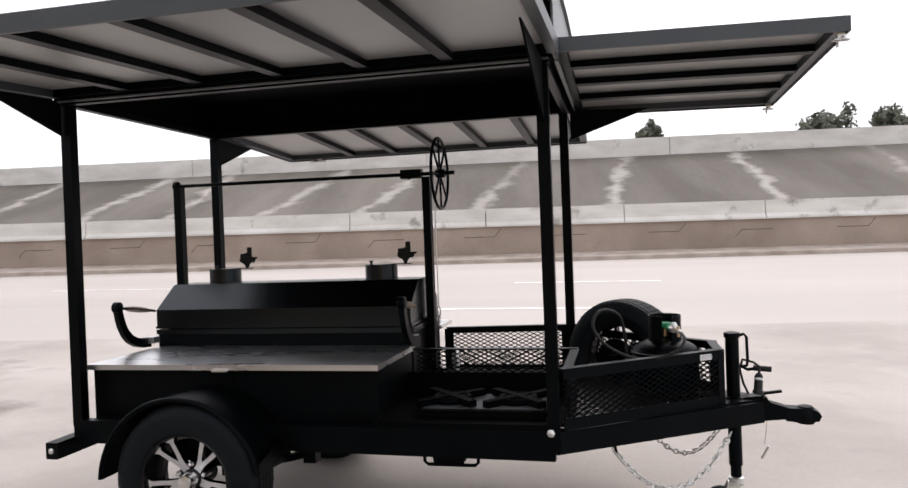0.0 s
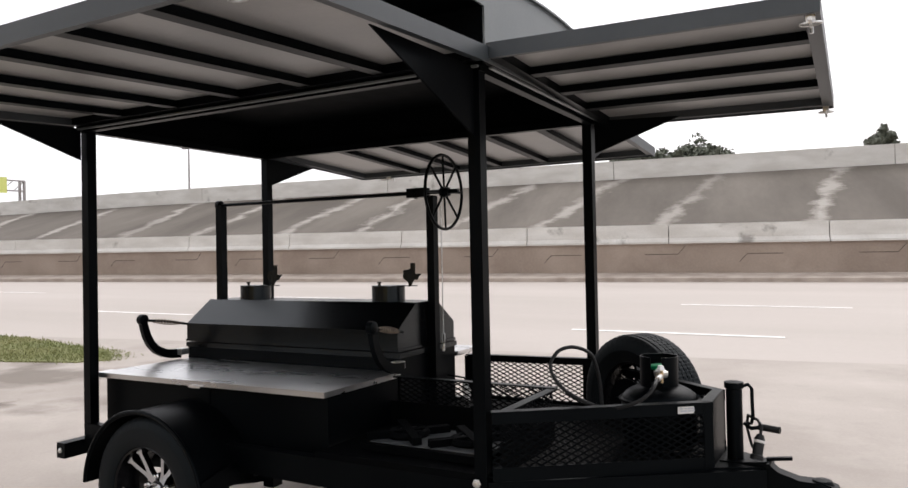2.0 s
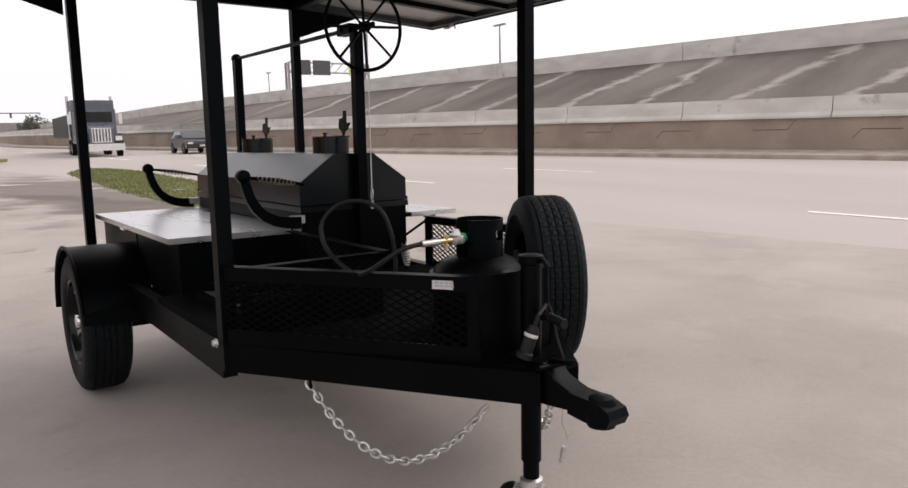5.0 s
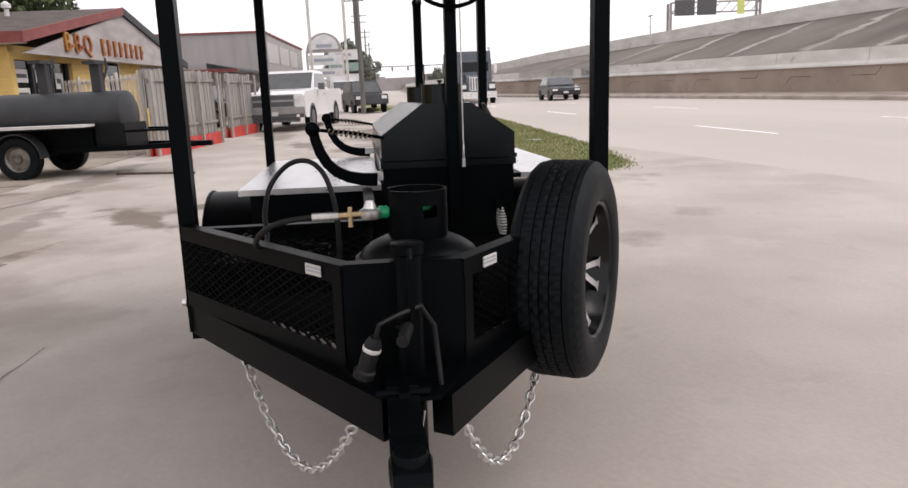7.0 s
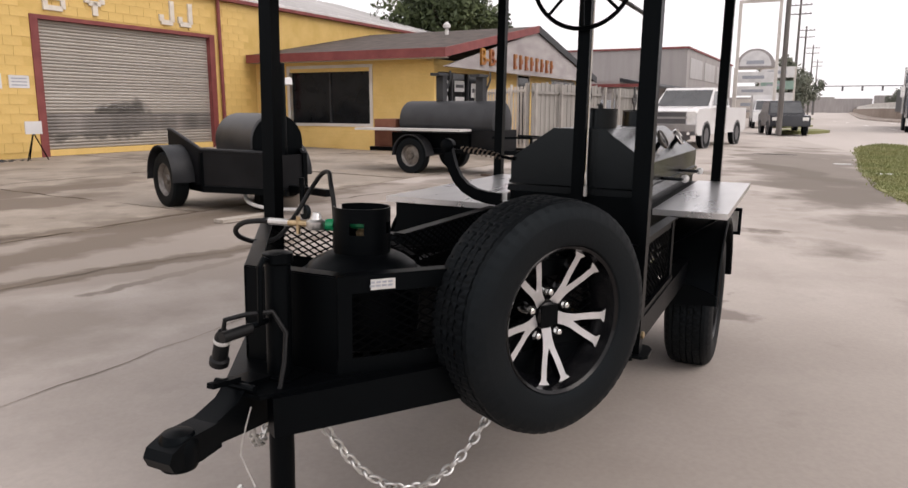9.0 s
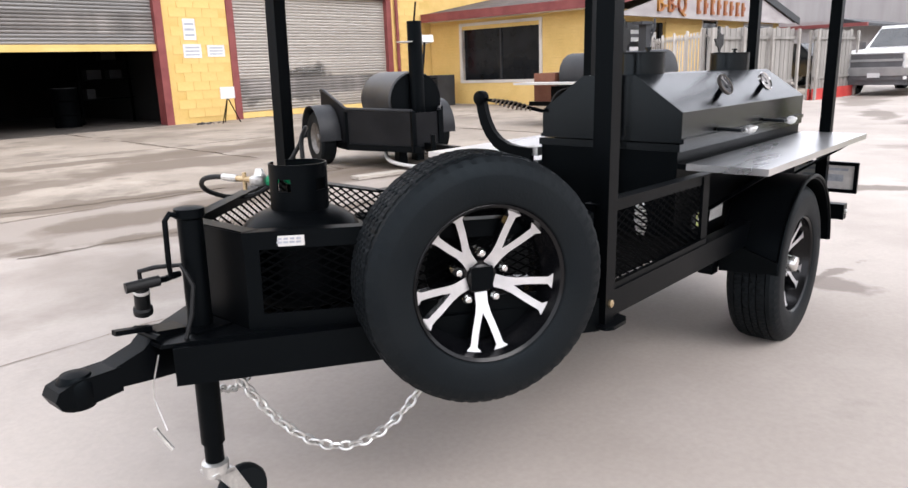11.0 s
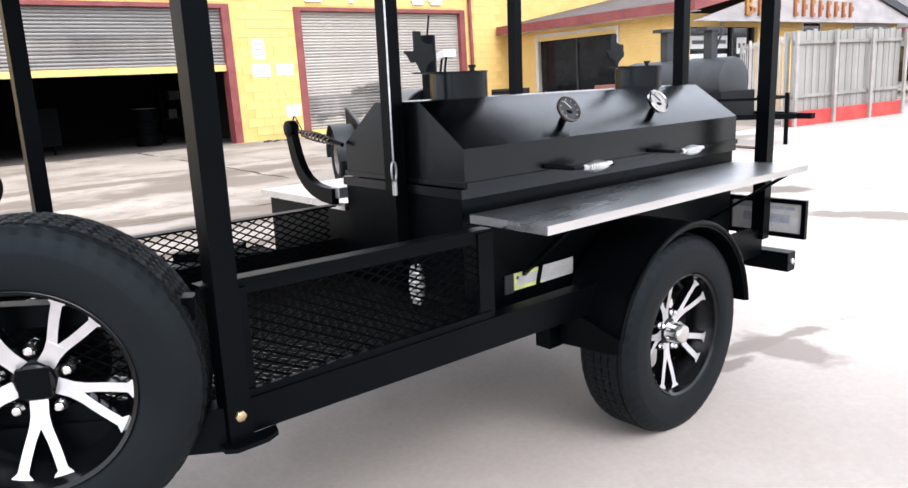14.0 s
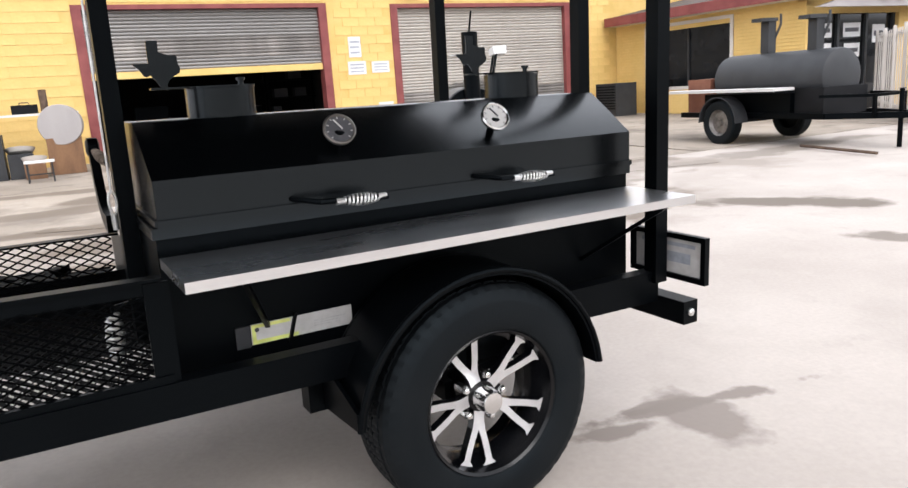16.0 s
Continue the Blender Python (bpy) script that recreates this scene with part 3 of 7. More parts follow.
part("cross_member", box(nb(), 1.47, 1.52, -0.63, 0.63, 0.47, 0.53), BLACK, trailer, bev=0.003)
part("bumper", box(nb(), -0.845, -0.782, -0.8, 0.8, 0.405, 0.482), BLACK, trailer, "black square-tube rear bumper", bev=0.006)
for sy in (-1, 1):
    part("bumper_bolt", lathe(nb(), [(0.013, 0), (0.013, 0.006), (0.007, 0.01)], (-0.813, sy * 0.80, 0.444), (0, sy, 0), 10), ZINC, trailer, "small zinc bolt")
part("axle", box(nb(), -0.03, 0.03, -0.64, 0.64, 0.305, 0.365), BLACK, trailer, bev=0.003)
for sy in (-1, 1):
    wx, wz = (-0.04, 0.335) if sy > 0 else (-0.07, 0.348)
    wheel_parts(trailer, (wx, 0.70 if sy > 0 else -0.79, wz), (0, sy, 0), spin=radians(-77 if sy > 0 else -90), dish=0.05)
    # leaf spring and hanger
    pts = [(-0.38 + 0.095 * i, sy * 0.56, 0.40 - 0.06 * math.sin(math.pi * i / 8)) for i in range(9)]
    bm = nb()
    for i in range(8):
        beam(bm, pts[i], pts[i + 1], 0.045, 0.03)
    part("leaf_spring", bm, BLACK, trailer)
    part("spring_hanger", box(nb(), 0.36, 0.42, sy * 0.56 - 0.03, sy * 0.56 + 0.03, 0.36, 0.47), BLACK, trailer, bev=0.004)
    # round fender with rolled lip and a short skirt in front of the tyre
    fx, fz, fy, a0, a1 = (-0.012, 0.337, 0.825, 173, 7) if sy > 0 else (-0.088, 0.33, 0.9, 176, 10)
    outer, inner = arc(fx, fz, 0.39, a0, a1, 22), arc(fx, fz, 0.376, a1, a0, 22)
    y0, y1 = sorted((sy * 0.60, sy * fy))
    fender = part("fender", prism(nb(), outer + inner, "xz", y0, y1), BLACK, trailer, "black rounded steel fender", smooth=40)
    part("lip", tube(nb(), [(x, sy * fy, z) for x, z in outer], 0.0085, 8), BLACK, fender)
    ex, ez = outer[-1]
    part("skirt", prism(nb(), [(sy * 0.60, ez - 0.012), (sy * fy, ez + 0.004), (sy * fy, ez + 0.05), (sy * 0.60, ez + 0.12)], "yz", ex - 0.006, ex + 0.006), BLACK, fender, bev=0.003)
    part("back_plate", prism(nb(), outer, "xz", sy * 0.592 - 0.004, sy * 0.592 + 0.004), BLACK, fender)
# coupler
part("tongue_plate", prism(nb(), [(2.2, TONGUE_Y - 0.19), (2.46, TONGUE_Y - 0.05), (2.46, TONGUE_Y + 0.05), (2.2, TONGUE_Y + 0.19)], "xy", 0.556, 0.566), BLACK, trailer, bev=0.002)
COUPLER_Y = TONGUE_Y - 0.03
coupler = part("coupler", prism(nb(), [(2.34, 0.50), (2.36, 0.575), (2.44, 0.585), (2.48, 0.55), (2.56, 0.526), (2.56, 0.478), (2.46, 0.468), (2.34, 0.46)], "xz", COUPLER_Y - 0.034, COUPLER_Y + 0.034), BLACK, trailer, "black ball coupler", bev=0.012, seg=2)
part("socket", lathe(nb(), [(0.02, -0.05), (0.038, -0.048), (0.043, -0.03), (0.043, 0.012), (0.032, 0.03), (0.012, 0.036)], (2.63, COUPLER_Y, 0.502), (0, 0, 1), 20), BLACK, coupler)
part("nose", prism(nb(), [(2.54, 0.528), (2.64, 0.526), (2.682, 0.512), (2.692, 0.492), (2.68, 0.468), (2.6, 0.462), (2.54, 0.468)], "xz", COUPLER_Y - 0.037, COUPLER_Y + 0.037), BLACK, coupler, bev=0.014, seg=2)
part("latch", beam(nb(), (2.44, COUPLER_Y, 0.588), (2.53, COUPLER_Y, 0.60), 0.02, 0.012), BLACK, coupler, bev=0.003)
part("latch_pivot", lathe(nb(), [(0.009, -0.058), (0.009, 0.058)], (2.45, COUPLER_Y, 0.575), (0, 1, 0), 10), BLACK, coupler)
part("safety_pin", tube(nb(), [(2.45, -0.01, 0.53), (2.465, -0.025, 0.455), (2.462, -0.035, 0.41), (2.456, 0, 0.335)], 0.0022, 6), ZINC, coupler, "thin wire with a zinc pin")
part("pin", tube(nb(), [(2.47, -0.035, 0.335), (2.455, -0.025, 0.30), (2.44, -0.015, 0.272)], 0.006, 8), ZINC, coupler)
# jack
jack = part("jack", lathe(nb(), [(0.031, 0.24), (0.031, 0.845), (0.037, 0.85), (0.037, 0.872), (0.02, 0.876)], (2.322, TONGUE_Y, 0), (0, 0, 1), 20), BLACK, trailer, "black tube jack with a swivel wheel")
part("inner_tube", lathe(nb(), [(0.025, 0.15), (0.025, 0.30)], (2.322, TONGUE_Y, 0), (0, 0, 1), 16), BLACK, jack)
part("collar", lathe(nb(), [(0.034, 0.145), (0.036, 0.18), (0.028, 0.185)], (2.322, TONGUE_Y, 0), (0, 0, 1), 16), ZINC, jack)
bm = nb()
for sy in (-1, 1):
    prism(bm, [(2.345, 0.16), (2.285, 0.16), (2.235, 0.06), (2.265, 0.05)], "xz", TONGUE_Y + sy * 0.03 - 0.003, TONGUE_Y + sy * 0.03 + 0.003)
box(bm, 2.285, 2.35, TONGUE_Y - 0.033, TONGUE_Y + 0.033, 0.148, 0.156)
part("fork", bm, ZINC, jack, "zinc caster fork")
part("caster", lathe(nb(), [(0.035, -0.022), (0.07, -0.02), (0.078, -0.008), (0.078, 0.008), (0.07, 0.02), (0.035, 0.022)], (2.25, TONGUE_Y, 0.058), (0, 1, 0), 24), RUBBER, jack)
part("handle_loop", tube(nb(), [(2.35, -0.025, 0.855), (2.375, -0.025, 0.865), (2.388, -0.025, 0.85), (2.39, -0.025, 0.74), (2.385, -0.03, 0.715), (2.36, -0.03, 0.712)], 0.007, 8), BLACK, jack)
part("crank", tube(nb(), [(2.36, -0.03, 0.712), (2.386, -0.055, 0.70), (2.425, -0.039, 0.705)], 0.008, 8), BLACK, jack)
part("crank_grip", tube(nb(), [(2.412, -0.037, 0.705), (2.49, -0.053, 0.701)], 0.0135, 12), RUBBERHOSE, jack, "black rubber crank grip")
part("mount_plate", box(nb(), 2.27, 2.37, TONGUE_Y - 0.06, TONGUE_Y + 0.06, 0.558, 0.572), BLACK, jack, bev=0.003)
# wiring plug
plug = part("wiring_plug", lathe(nb(), [(0.012, 0.0), (0.019, 0.015), (0.019, 0.075), (0.024, 0.08), (0.024, 0.095)], (2.425, -0.107, 0.692), (-0.14, -0.33, -1), 16), RUBBERHOSE, trailer, "black round wiring plug")
part("white_band", lathe(nb(), [(0.0195, 0.022), (0.0205, 0.024), (0.0205, 0.03), (0.0195, 0.032)], (2.425, -0.107, 0.692), (-0.14, -0.33, -1), 16, caps=False), WHITEPLATE, plug, "pale band")
part("cable", tube(nb(), [(2.425, -0.107, 0.69), (2.43, -0.097, 0.722), (2.41, -0.055, 0.735), (2.37, -0.005, 0.74), (2.36, 0.025, 0.69), (2.375, 0.03, 0.62), (2.40, 0.033, 0.56), (2.41, 0.037, 0.51), (2.385, 0.043, 0.455)], 0.0058, 8), RUBBERHOSE, plug)

# basket
RIMZ = 0.812
noseL, noseR = (2.255, -0.158), (2.255, 0.092)
rim_pts = {-1: [(0.76, -0.67), (1.56, -0.665), noseL], 1: [(0.76, 0.67), (1.56, 0.665), noseR]}


def angle_iron(bm, a, b, z=RIMZ, w=0.04):
    beam(bm, (*a, z), (*b, z), w, 0.006)
    return bm


for sy in (-1, 1):
    a, b, c = rim_pts[sy]
    if sy > 0:
        part("rim", beam(nb(), (*a, RIMZ + 0.008), (*b, RIMZ + 0.02), 0.04, 0.006), BLACK, trailer, "black angle-iron basket rim")
        part("rim_face", beam(nb(), (*a, RIMZ - 0.01), (*b, RIMZ + 0.002), 0.006, 0.036), BLACK, trailer)
    part("rim", angle_iron(nb(), b, c), BLACK, trailer, "black angle-iron basket rim")
    out = Vector((b[1] - c[1], c[0] - b[0], 0)).normalized() * (0.018 * -1)
    if out.y * sy < 0:
        out = -out
    b2, c2 = Vector((*b, 0)) + out, Vector((*c, 0)) + out
    part("rim_face", beam(nb(), (b2.x, b2.y, RIMZ - 0.02), (c2.x, c2.y, RIMZ - 0.02), 0.006, 0.044), BLACK, trailer)
    part("corner_strip", beam(nb(), (c2.x - 0.016, c2.y + sy * 0.013, 0.56), (c2.x - 0.016, c2.y + sy * 0.013, RIMZ), 0.036, 0.006, up=out), BLACK, trailer)
    part("lower_strip", beam(nb(), (b2.x, b2.y, 0.585), (c2.x, c2.y, 0.58), 0.006, 0.05), BLACK, trailer)
    L = (c2 - b2).length
    dirv = (c2 - b2) / L
    mesh_panel("mesh_panel", (b2.x, b2.y, 0.60), dirv, (0, 0, 1), L - 0.03, 0.19, trailer)
    # decal plate near the nose
    k = b2 + dirv * (L * 0.87) + out * 0.35
    dec = part("decal", beam(nb(), (k.x - dirv.x * 0.032, k.y - dirv.y * 0.032, 0.79), (k.x + dirv.x * 0.032, k.y + dirv.y * 0.032, 0.79), 0.003, 0.026), WHITEPLATE, trailer, "small pale maker's plate with dark print")
    for z in (0.796, 0.787):
        for i in range(4):
            q = k - dirv * (0.024 - 0.0155 * i) + out * 0.1
            r = q + dirv * (0.011 if z > 0.79 else 0.0125)
            part("print_bar", beam(nb(), (q.x, q.y, z), (r.x, r.y, z), 0.002, 0.005), PRINTGREY, dec)
part("nose_panel", box(nb(), 2.257, 2.264, -0.173, 0.107, 0.56, RIMZ), BLACK, trailer, "solid black nose plate", bev=0.002)
part("nose_rim", box(nb(), 2.22, 2.262, -0.173, 0.107, RIMZ - 0.003, RIMZ + 0.004), BLACK, trailer)
# right side panel of the basket
part("lower_strip", box(nb(), 0.76, 1.53, 0.672, 0.684, 0.566, 0.592), BLACK, trailer)
part("end_strip", box(nb(), 0.745, 0.80, 0.667, 0.678, 0.566, RIMZ), BLACK, trailer)
part("end_strip", box(nb(), 1.46, 1.52, 0.667, 0.678, 0.566, RIMZ), BLACK, trailer)
mesh_panel("mesh_panel", (0.78, 0.67, 0.585), (1, 0, 0), (0, 0, 1), 0.70, 0.205, trailer)
# divider beside the burner bay
part("divider_rim", angle_iron(nb(), (0.76, -0.09), (1.60, -0.09), RIMZ - 0.004), BLACK, trailer)
part("divider_rim", angle_iron(nb(), (1.585, -0.65), (1.585, -0.09), RIMZ - 0.008), BLACK, trailer)
mesh_panel("mesh_panel", (0.78, -0.09, 0.60), (1, 0, 0), (0, 0, 1), 0.80, 0.205, trailer)
mesh_panel("mesh_panel", (1.585, -0.64, 0.60), (0, 1, 0), (0, 0, 1), 0.54, 0.205, trailer)
mesh_panel("mesh_deck", (0.76, -0.63, 0.572), (0, 1, 0), (1, 0, 0), 1.26, 1.46, trailer, 0.05, 0.025, 0.009, tilt=0.85,
           clip=lambda a, b: abs(a - 0.63) < (0.63 if b < 0.8 else 0.63 - (b - 0.8) * 0.83), label="dusty black expanded-metal deck", mat=DUSTYDECK)
part("deck_plate", box(nb(), 0.745, 1.57, -0.685, -0.1, 0.576, 0.58), MATTBLACK, trailer, "black bay floor plate")
part("deck_edge", box(nb(), 0.745, 1.53, -0.689, -0.684, 0.545, 0.584), MATTBLACK, trailer)
part("divider_plate", box(nb(), 0.70, 1.58, -0.098, -0.094, 0.42, 0.69), MATTBLACK, trailer, "black lower plate of the bay divider")
part("divider_plate", box(nb(), 1.588, 1.592, -0.64, -0.1, 0.58, 0.69), MATTBLACK, trailer)
# step loop under the left rail, grease tray
bm = nb()
tube(bm, [(0.93, -0.55, 0.46), (0.93, -0.55, 0.375), (0.945, -0.55, 0.362), (1.16, -0.55, 0.362), (1.175, -0.55, 0.375), (1.175, -0.55, 0.46)], 0.008, 8)
part("tray_loop", bm, BLACK, trailer)
part("grease_tray", prism(nb(), [(0.97, 0.455), (0.985, 0.385), (1.12, 0.385), (1.135, 0.455)], "xz", -0.6, -0.42), BLACK, trailer, "black grease tray", bev=0.004)
# post feet
for sy in (-1, 1):
    if sy > 0:
        part("foot_plate", prism(nb(), [(1.43, 0.69), (1.44, 0.72), (1.47, 0.735), (1.54, 0.735), (1.56, 0.72), (1.56, 0.69)], "xy", 0.488, 0.498), BLACK, trailer, bev=0.002)
    part("post_bolt", lathe(nb(), [(0.017, 0), (0.017, 0.004), (0.012, 0.006), (0.012, 0.014), (0.006, 0.017)], (1.515, sy * 0.70, 0.553), (0, sy, 0), 6), BRASS if sy > 0 else ZINC, trailer, "small bolt at the post foot")


# chains
def chain(name, a, b, sag, label):
    a, b = Vector(a), Vector(b)
    ch = thing(name, a, label, "chain")
    hook = part("hook", tube(nb(), [a + Vector((0, 0, 0.03)), a + Vector((0.004, 0, 0.01)), a + Vector((0.008, 0.0, -0.01)), a], 0.006, 8), BLACK, ch, "black hook")
    pts, n = [], 60
    for i in range(n + 1):
        t = i / n
        p = a.lerp(b, t)
        p.z -= sag * 4 * t * (1 - t)
        pts.append(p)
    ln = sum((q - p).length for p, q in zip(pts, pts[1:]))
    m = int(ln / 0.0255)
    step, acc, k = ln / m, 0.0, 0
    for p, q in zip(pts, pts[1:]):
        acc += (q - p).length
        while acc >= step * (k + 0.5) and k < m:
            d = (q - p).normalized()
            s = d.cross(Vector((0, 0, 1))).normalized()
            u = s.cross(d)
            w = s * 0.8 + u * 0.6 if k % 2 else u * 0.8 - s * 0.6
            c = p
            loop = []
            for j in range(12):
                an = 2 * math.pi * j / 12
                loop.append(c + d * (0.0175 * math.cos(an)) + w * (0.0115 * math.sin(an)))
            part("chain_link", tube(nb(), loop, 0.0042, 6, closed=True), ZINC, ch)
            k += 1
    return ch


chain("safety_chain", (1.765, -0.488, 0.43), (2.288, -0.168, 0.435), 0.215, "zinc-plated safety chain looped under the tongue")
chain("safety_chain", (1.874, 0.385, 0.425), (2.30, 0.087, 0.445), 0.222, "zinc-plated safety chain looped under the spare wheel")

# spare wheel on the right tongue rail
spare = thing("spare_wheel", (1.80, 0.50, 0.30), "spare wheel with black tyre and silver split spokes beside the basket", "wheel")
sd = Vector((0.5, 0.866, 0))
sc = Vector((1.823, 0.487, 0.668))
wheel_parts(spare, sc, sd, R=0.324, W=0.208, rim=0.206, spin=radians(-90), cap=False, dish=0.06)
part("bracket", beam(nb(), sc - sd * 0.16, sc + sd * 0.03, 0.06, 0.06), BLACK, spare)
part("mount_disc", lathe(nb(), [(0.02, -0.1), (0.115, -0.1), (0.115, -0.092), (0.02, -0.088)], sc, sd, 28), BLACK, spare, "black mounting disc behind the wheel")

# ---- the pit ----
pit = thing("barbecue_pit", (0, 0.3, 0.46), "long black steel barbecue pit with faceted lid and two short chimneys", "barbecue pit")
part("body", box(nb(), -0.765, 0.742, -0.02, 0.554, 0.47, 0.885), BLACK, pit, "black steel cooking chamber", bev=0.004)
part("body_flange", box(nb(), -0.773, 0.75, -0.028, 0.564, 0.885, 0.912), BLACK_HOT, pit, bev=0.004)
lid_poly = [(-0.022, 0.917), (-0.022, 1.023), (0.16, 1.154), (0.375, 1.154), (0.562, 1.024), (0.562, 0.917)]
lid = part("lid", prism(nb(), lid_poly, "yz", -0.772, 0.734), BLACK_HOT, pit, "black faceted pit lid", bev=0.003)
part("lid_edge", prism(nb(), [(0.556, 0.913), (0.556, 0.93), (0.572, 0.93), (0.572, 0.913)], "yz", -0.77, 0.735), BLACK_HOT, lid)
for x in (0.735, -0.778):
    part("end_edge", prism(nb(), [(-0.026, 0.916), (-0.026, 0.93), (0.568, 0.93), (0.568, 0.916)], "yz", x, x + 0.006), BLACK_HOT, lid)
firebox = part("side_box", box(nb(), -0.74, 0.735, -0.585, -0.026, 0.54, 0.792), BLACK, pit, "black side box under the steel table", bev=0.003)
part("seam", box(nb(), 0.02, 0.026, -0.589, -0.58, 0.545, 0.79), BLACK, firebox)
ltab = part("side_table", box(nb(), -0.745, 0.752, -0.63, -0.03, 0.795, 0.82), STEEL, pit, "brushed stainless side table", bev=0.004)
part("latch", box(nb(), -0.06, 0.02, -0.645, -0.625, 0.79, 0.8), CHROME, ltab, "small chrome latch")
rtab = part("side_table", box(nb(), -0.742, 0.744, 0.588, 0.872, 0.822, 0.846), STEEL, pit, "long brushed stainless side table", bev=0.004)
part("hinge_bar", box(nb(), -0.73, 0.737, 0.553, 0.59, 0.823, 0.843), BLACK, rtab)
for x in (-0.66, 0.62):
    part("brace", beam(nb(), (x, 0.85, 0.826), (x - 0.12 if x > 0 else x + 0.1, 0.557, 0.62), 0.012, 0.012), BLACK, rtab)
lab = part("warning_label", box(nb(), 0.265, 0.545, 0.555, 0.558, 0.576, 0.63), WHITEPLATE, pit, "white label with a lime end", smooth=0)
for z0, z1, x0, x1 in ((0.577, 0.587, 0.42, 0.543), (0.62, 0.629, 0.44, 0.543), (0.587, 0.62, 0.533, 0.543)):
    part("label_border", box(nb(), x0, x1, 0.558, 0.5595, z0, z1), YELLOWINK, lab, "lime border of the label", smooth=0)
part("label_holder", box(nb(), 0.548, 0.585, 0.555, 0.561, 0.572, 0.63), CHARCOAL, lab, "dark holder beside the label", smooth=0)
# added bar: repeats the table brace's dark diagonal over the label
part("label_strap", beam(nb(), (0.447, 0.562, 0.565), (0.425, 0.562, 0.64), 0.008, 0.013, up=(0, 1, 0)), BLACK, pit, "added dark bar standing in for the table brace across the label")
part("label_dot", lathe(nb(), [(0.006, 0), (0.006, 0.002)], (0.53, 0.558, 0.615), (0, 1, 0), 10), INK, lab)
faint = mk("faint_print", (0.42, 0.41, 0.40), None, 30, 0.6)
for z in (0.607, 0.60, 0.593):
    part("print_bar", box(nb(), 0.285, 0.375, 0.558, 0.559, z - 0.0015, z + 0.0015), faint, lab, smooth=0)
TEXAS = [(-0.30, 0.98), (0.02, 0.98), (0.02, 0.62), (0.14, 0.57), (0.3, 0.52), (0.46, 0.53), (0.52, 0.5), (0.53, 0.25), (0.58, 0.1), (0.55, -0.05), (0.4, -0.14), (0.24, -0.27),
         (0.16, -0.42), (0.18, -0.6), (0.05, -0.55), (-0.06, -0.44), (-0.14, -0.26), (-0.28, -0.1), (-0.38, -0.16), (-0.46, -0.12), (-0.56, 0.08), (-0.72, 0.22), (-0.72, 0.27), (-0.3, 0.27)]
for cx in (0.484, -0.5):
    ch = part("chimney", lathe(nb(), [(0.092, 1.15), (0.092, 1.232), (0.084, 1.232), (0.084, 1.16)], (cx, 0.275, 0), (0, 0, 1), 32), BLACK_HOT, pit, "short round black chimney")
    part("damper", lathe(nb(), [(0.094, 1.233), (0.094, 1.238)], (cx, 0.275, 0), (0, 0, 1), 32), BLACK_HOT, ch)
    part("damper_arm", box(nb(), cx + 0.06, cx + 0.18, 0.26, 0.29, 1.234, 1.239), BLACK_HOT, ch)
    part("damper_bolt", lathe(nb(), [(0.008, 1.238), (0.008, 1.25), (0.013, 1.25), (0.013, 1.258)], (cx - 0.06, 0.275, 0), (0, 0, 1), 8), BLACK_HOT, ch)
    part("state_cutout", prism(nb(), [(cx + 0.15 - a * 0.09, 1.28 + b * 0.082) for a, b in TEXAS], "xz", 0.271, 0.276), BLACK_HOT, ch, "black state-shaped metal cutout", smooth=0)
# thermometers on the sloping right face
fn = Vector((0, 0.13, 0.182)).normalized()
for x in (0.245, -0.257):
    base = Vector((x, 0.50, 1.066))
    gauge = part("thermometer", lathe(nb(), [(0.012, 0.0), (0.012, 0.03), (0.017, 0.032), (0.017, 0.048), (0.01, 0.05)], base, fn, 14), BLACK, pit, "round dial thermometer on a short stem")
    gd = Vector((0.10, 0.80, 0.45)).normalized()
    gc = base + fn * 0.05
    part("dial_rim", lathe(nb(), [(0.03, -0.012), (0.043, -0.008), (0.045, 0.004), (0.041, 0.008), (0.037, 0.004)], gc, gd, 28, caps=False), DULLSTEEL if x > 0 else CHROME, gauge, "chrome dial rim")
    part("dial_face", lathe(nb(), [(0.038, -0.002), (0.038, 0.002)], gc, gd, 24), INK if x > 0 else WHITEPLATE, gauge, "dial face")
    d2, s2, u2 = axes(gd)
    part("dial_hand", beam(nb(), gc + d2 * 0.004 - s2 * 0.008, gc + d2 * 0.004 + u2 * 0.028 + s2 * 0.012, 0.004, 0.002, up=gd), WHITEPLATE if x > 0 else INK, gauge)
    for k in range(9):
        an = math.pi * (0.75 - 1.5 * k / 8) + math.pi / 2
        q = gc + d2 * 0.003 + (s2 * math.cos(an) + u2 * math.sin(an)) * 0.03
        part("dial_tick", beam(nb(), q, q + (s2 * math.cos(an) + u2 * math.sin(an)) * 0.006, 0.0022, 0.001, up=gd), WHITEPLATE if x > 0 else INK, gauge)


def coil(p, q, r, wire, turns, taper=0.55):
    p, q = Vector(p), Vector(q)
    d, s, u = axes(q - p)
    L, n = (q - p).length, turns * 12
    pts = []
    for i in range(n + 1):
        t = i / n
        rr = r * (taper + (1 - taper) * math.sin(math.pi * t))
        a = 2 * math.pi * turns * t
        pts.append(p + d * (L * t) + (s * math.cos(a) + u * math.sin(a)) * rr)
    return tube(nb(), pts, wire, 6)


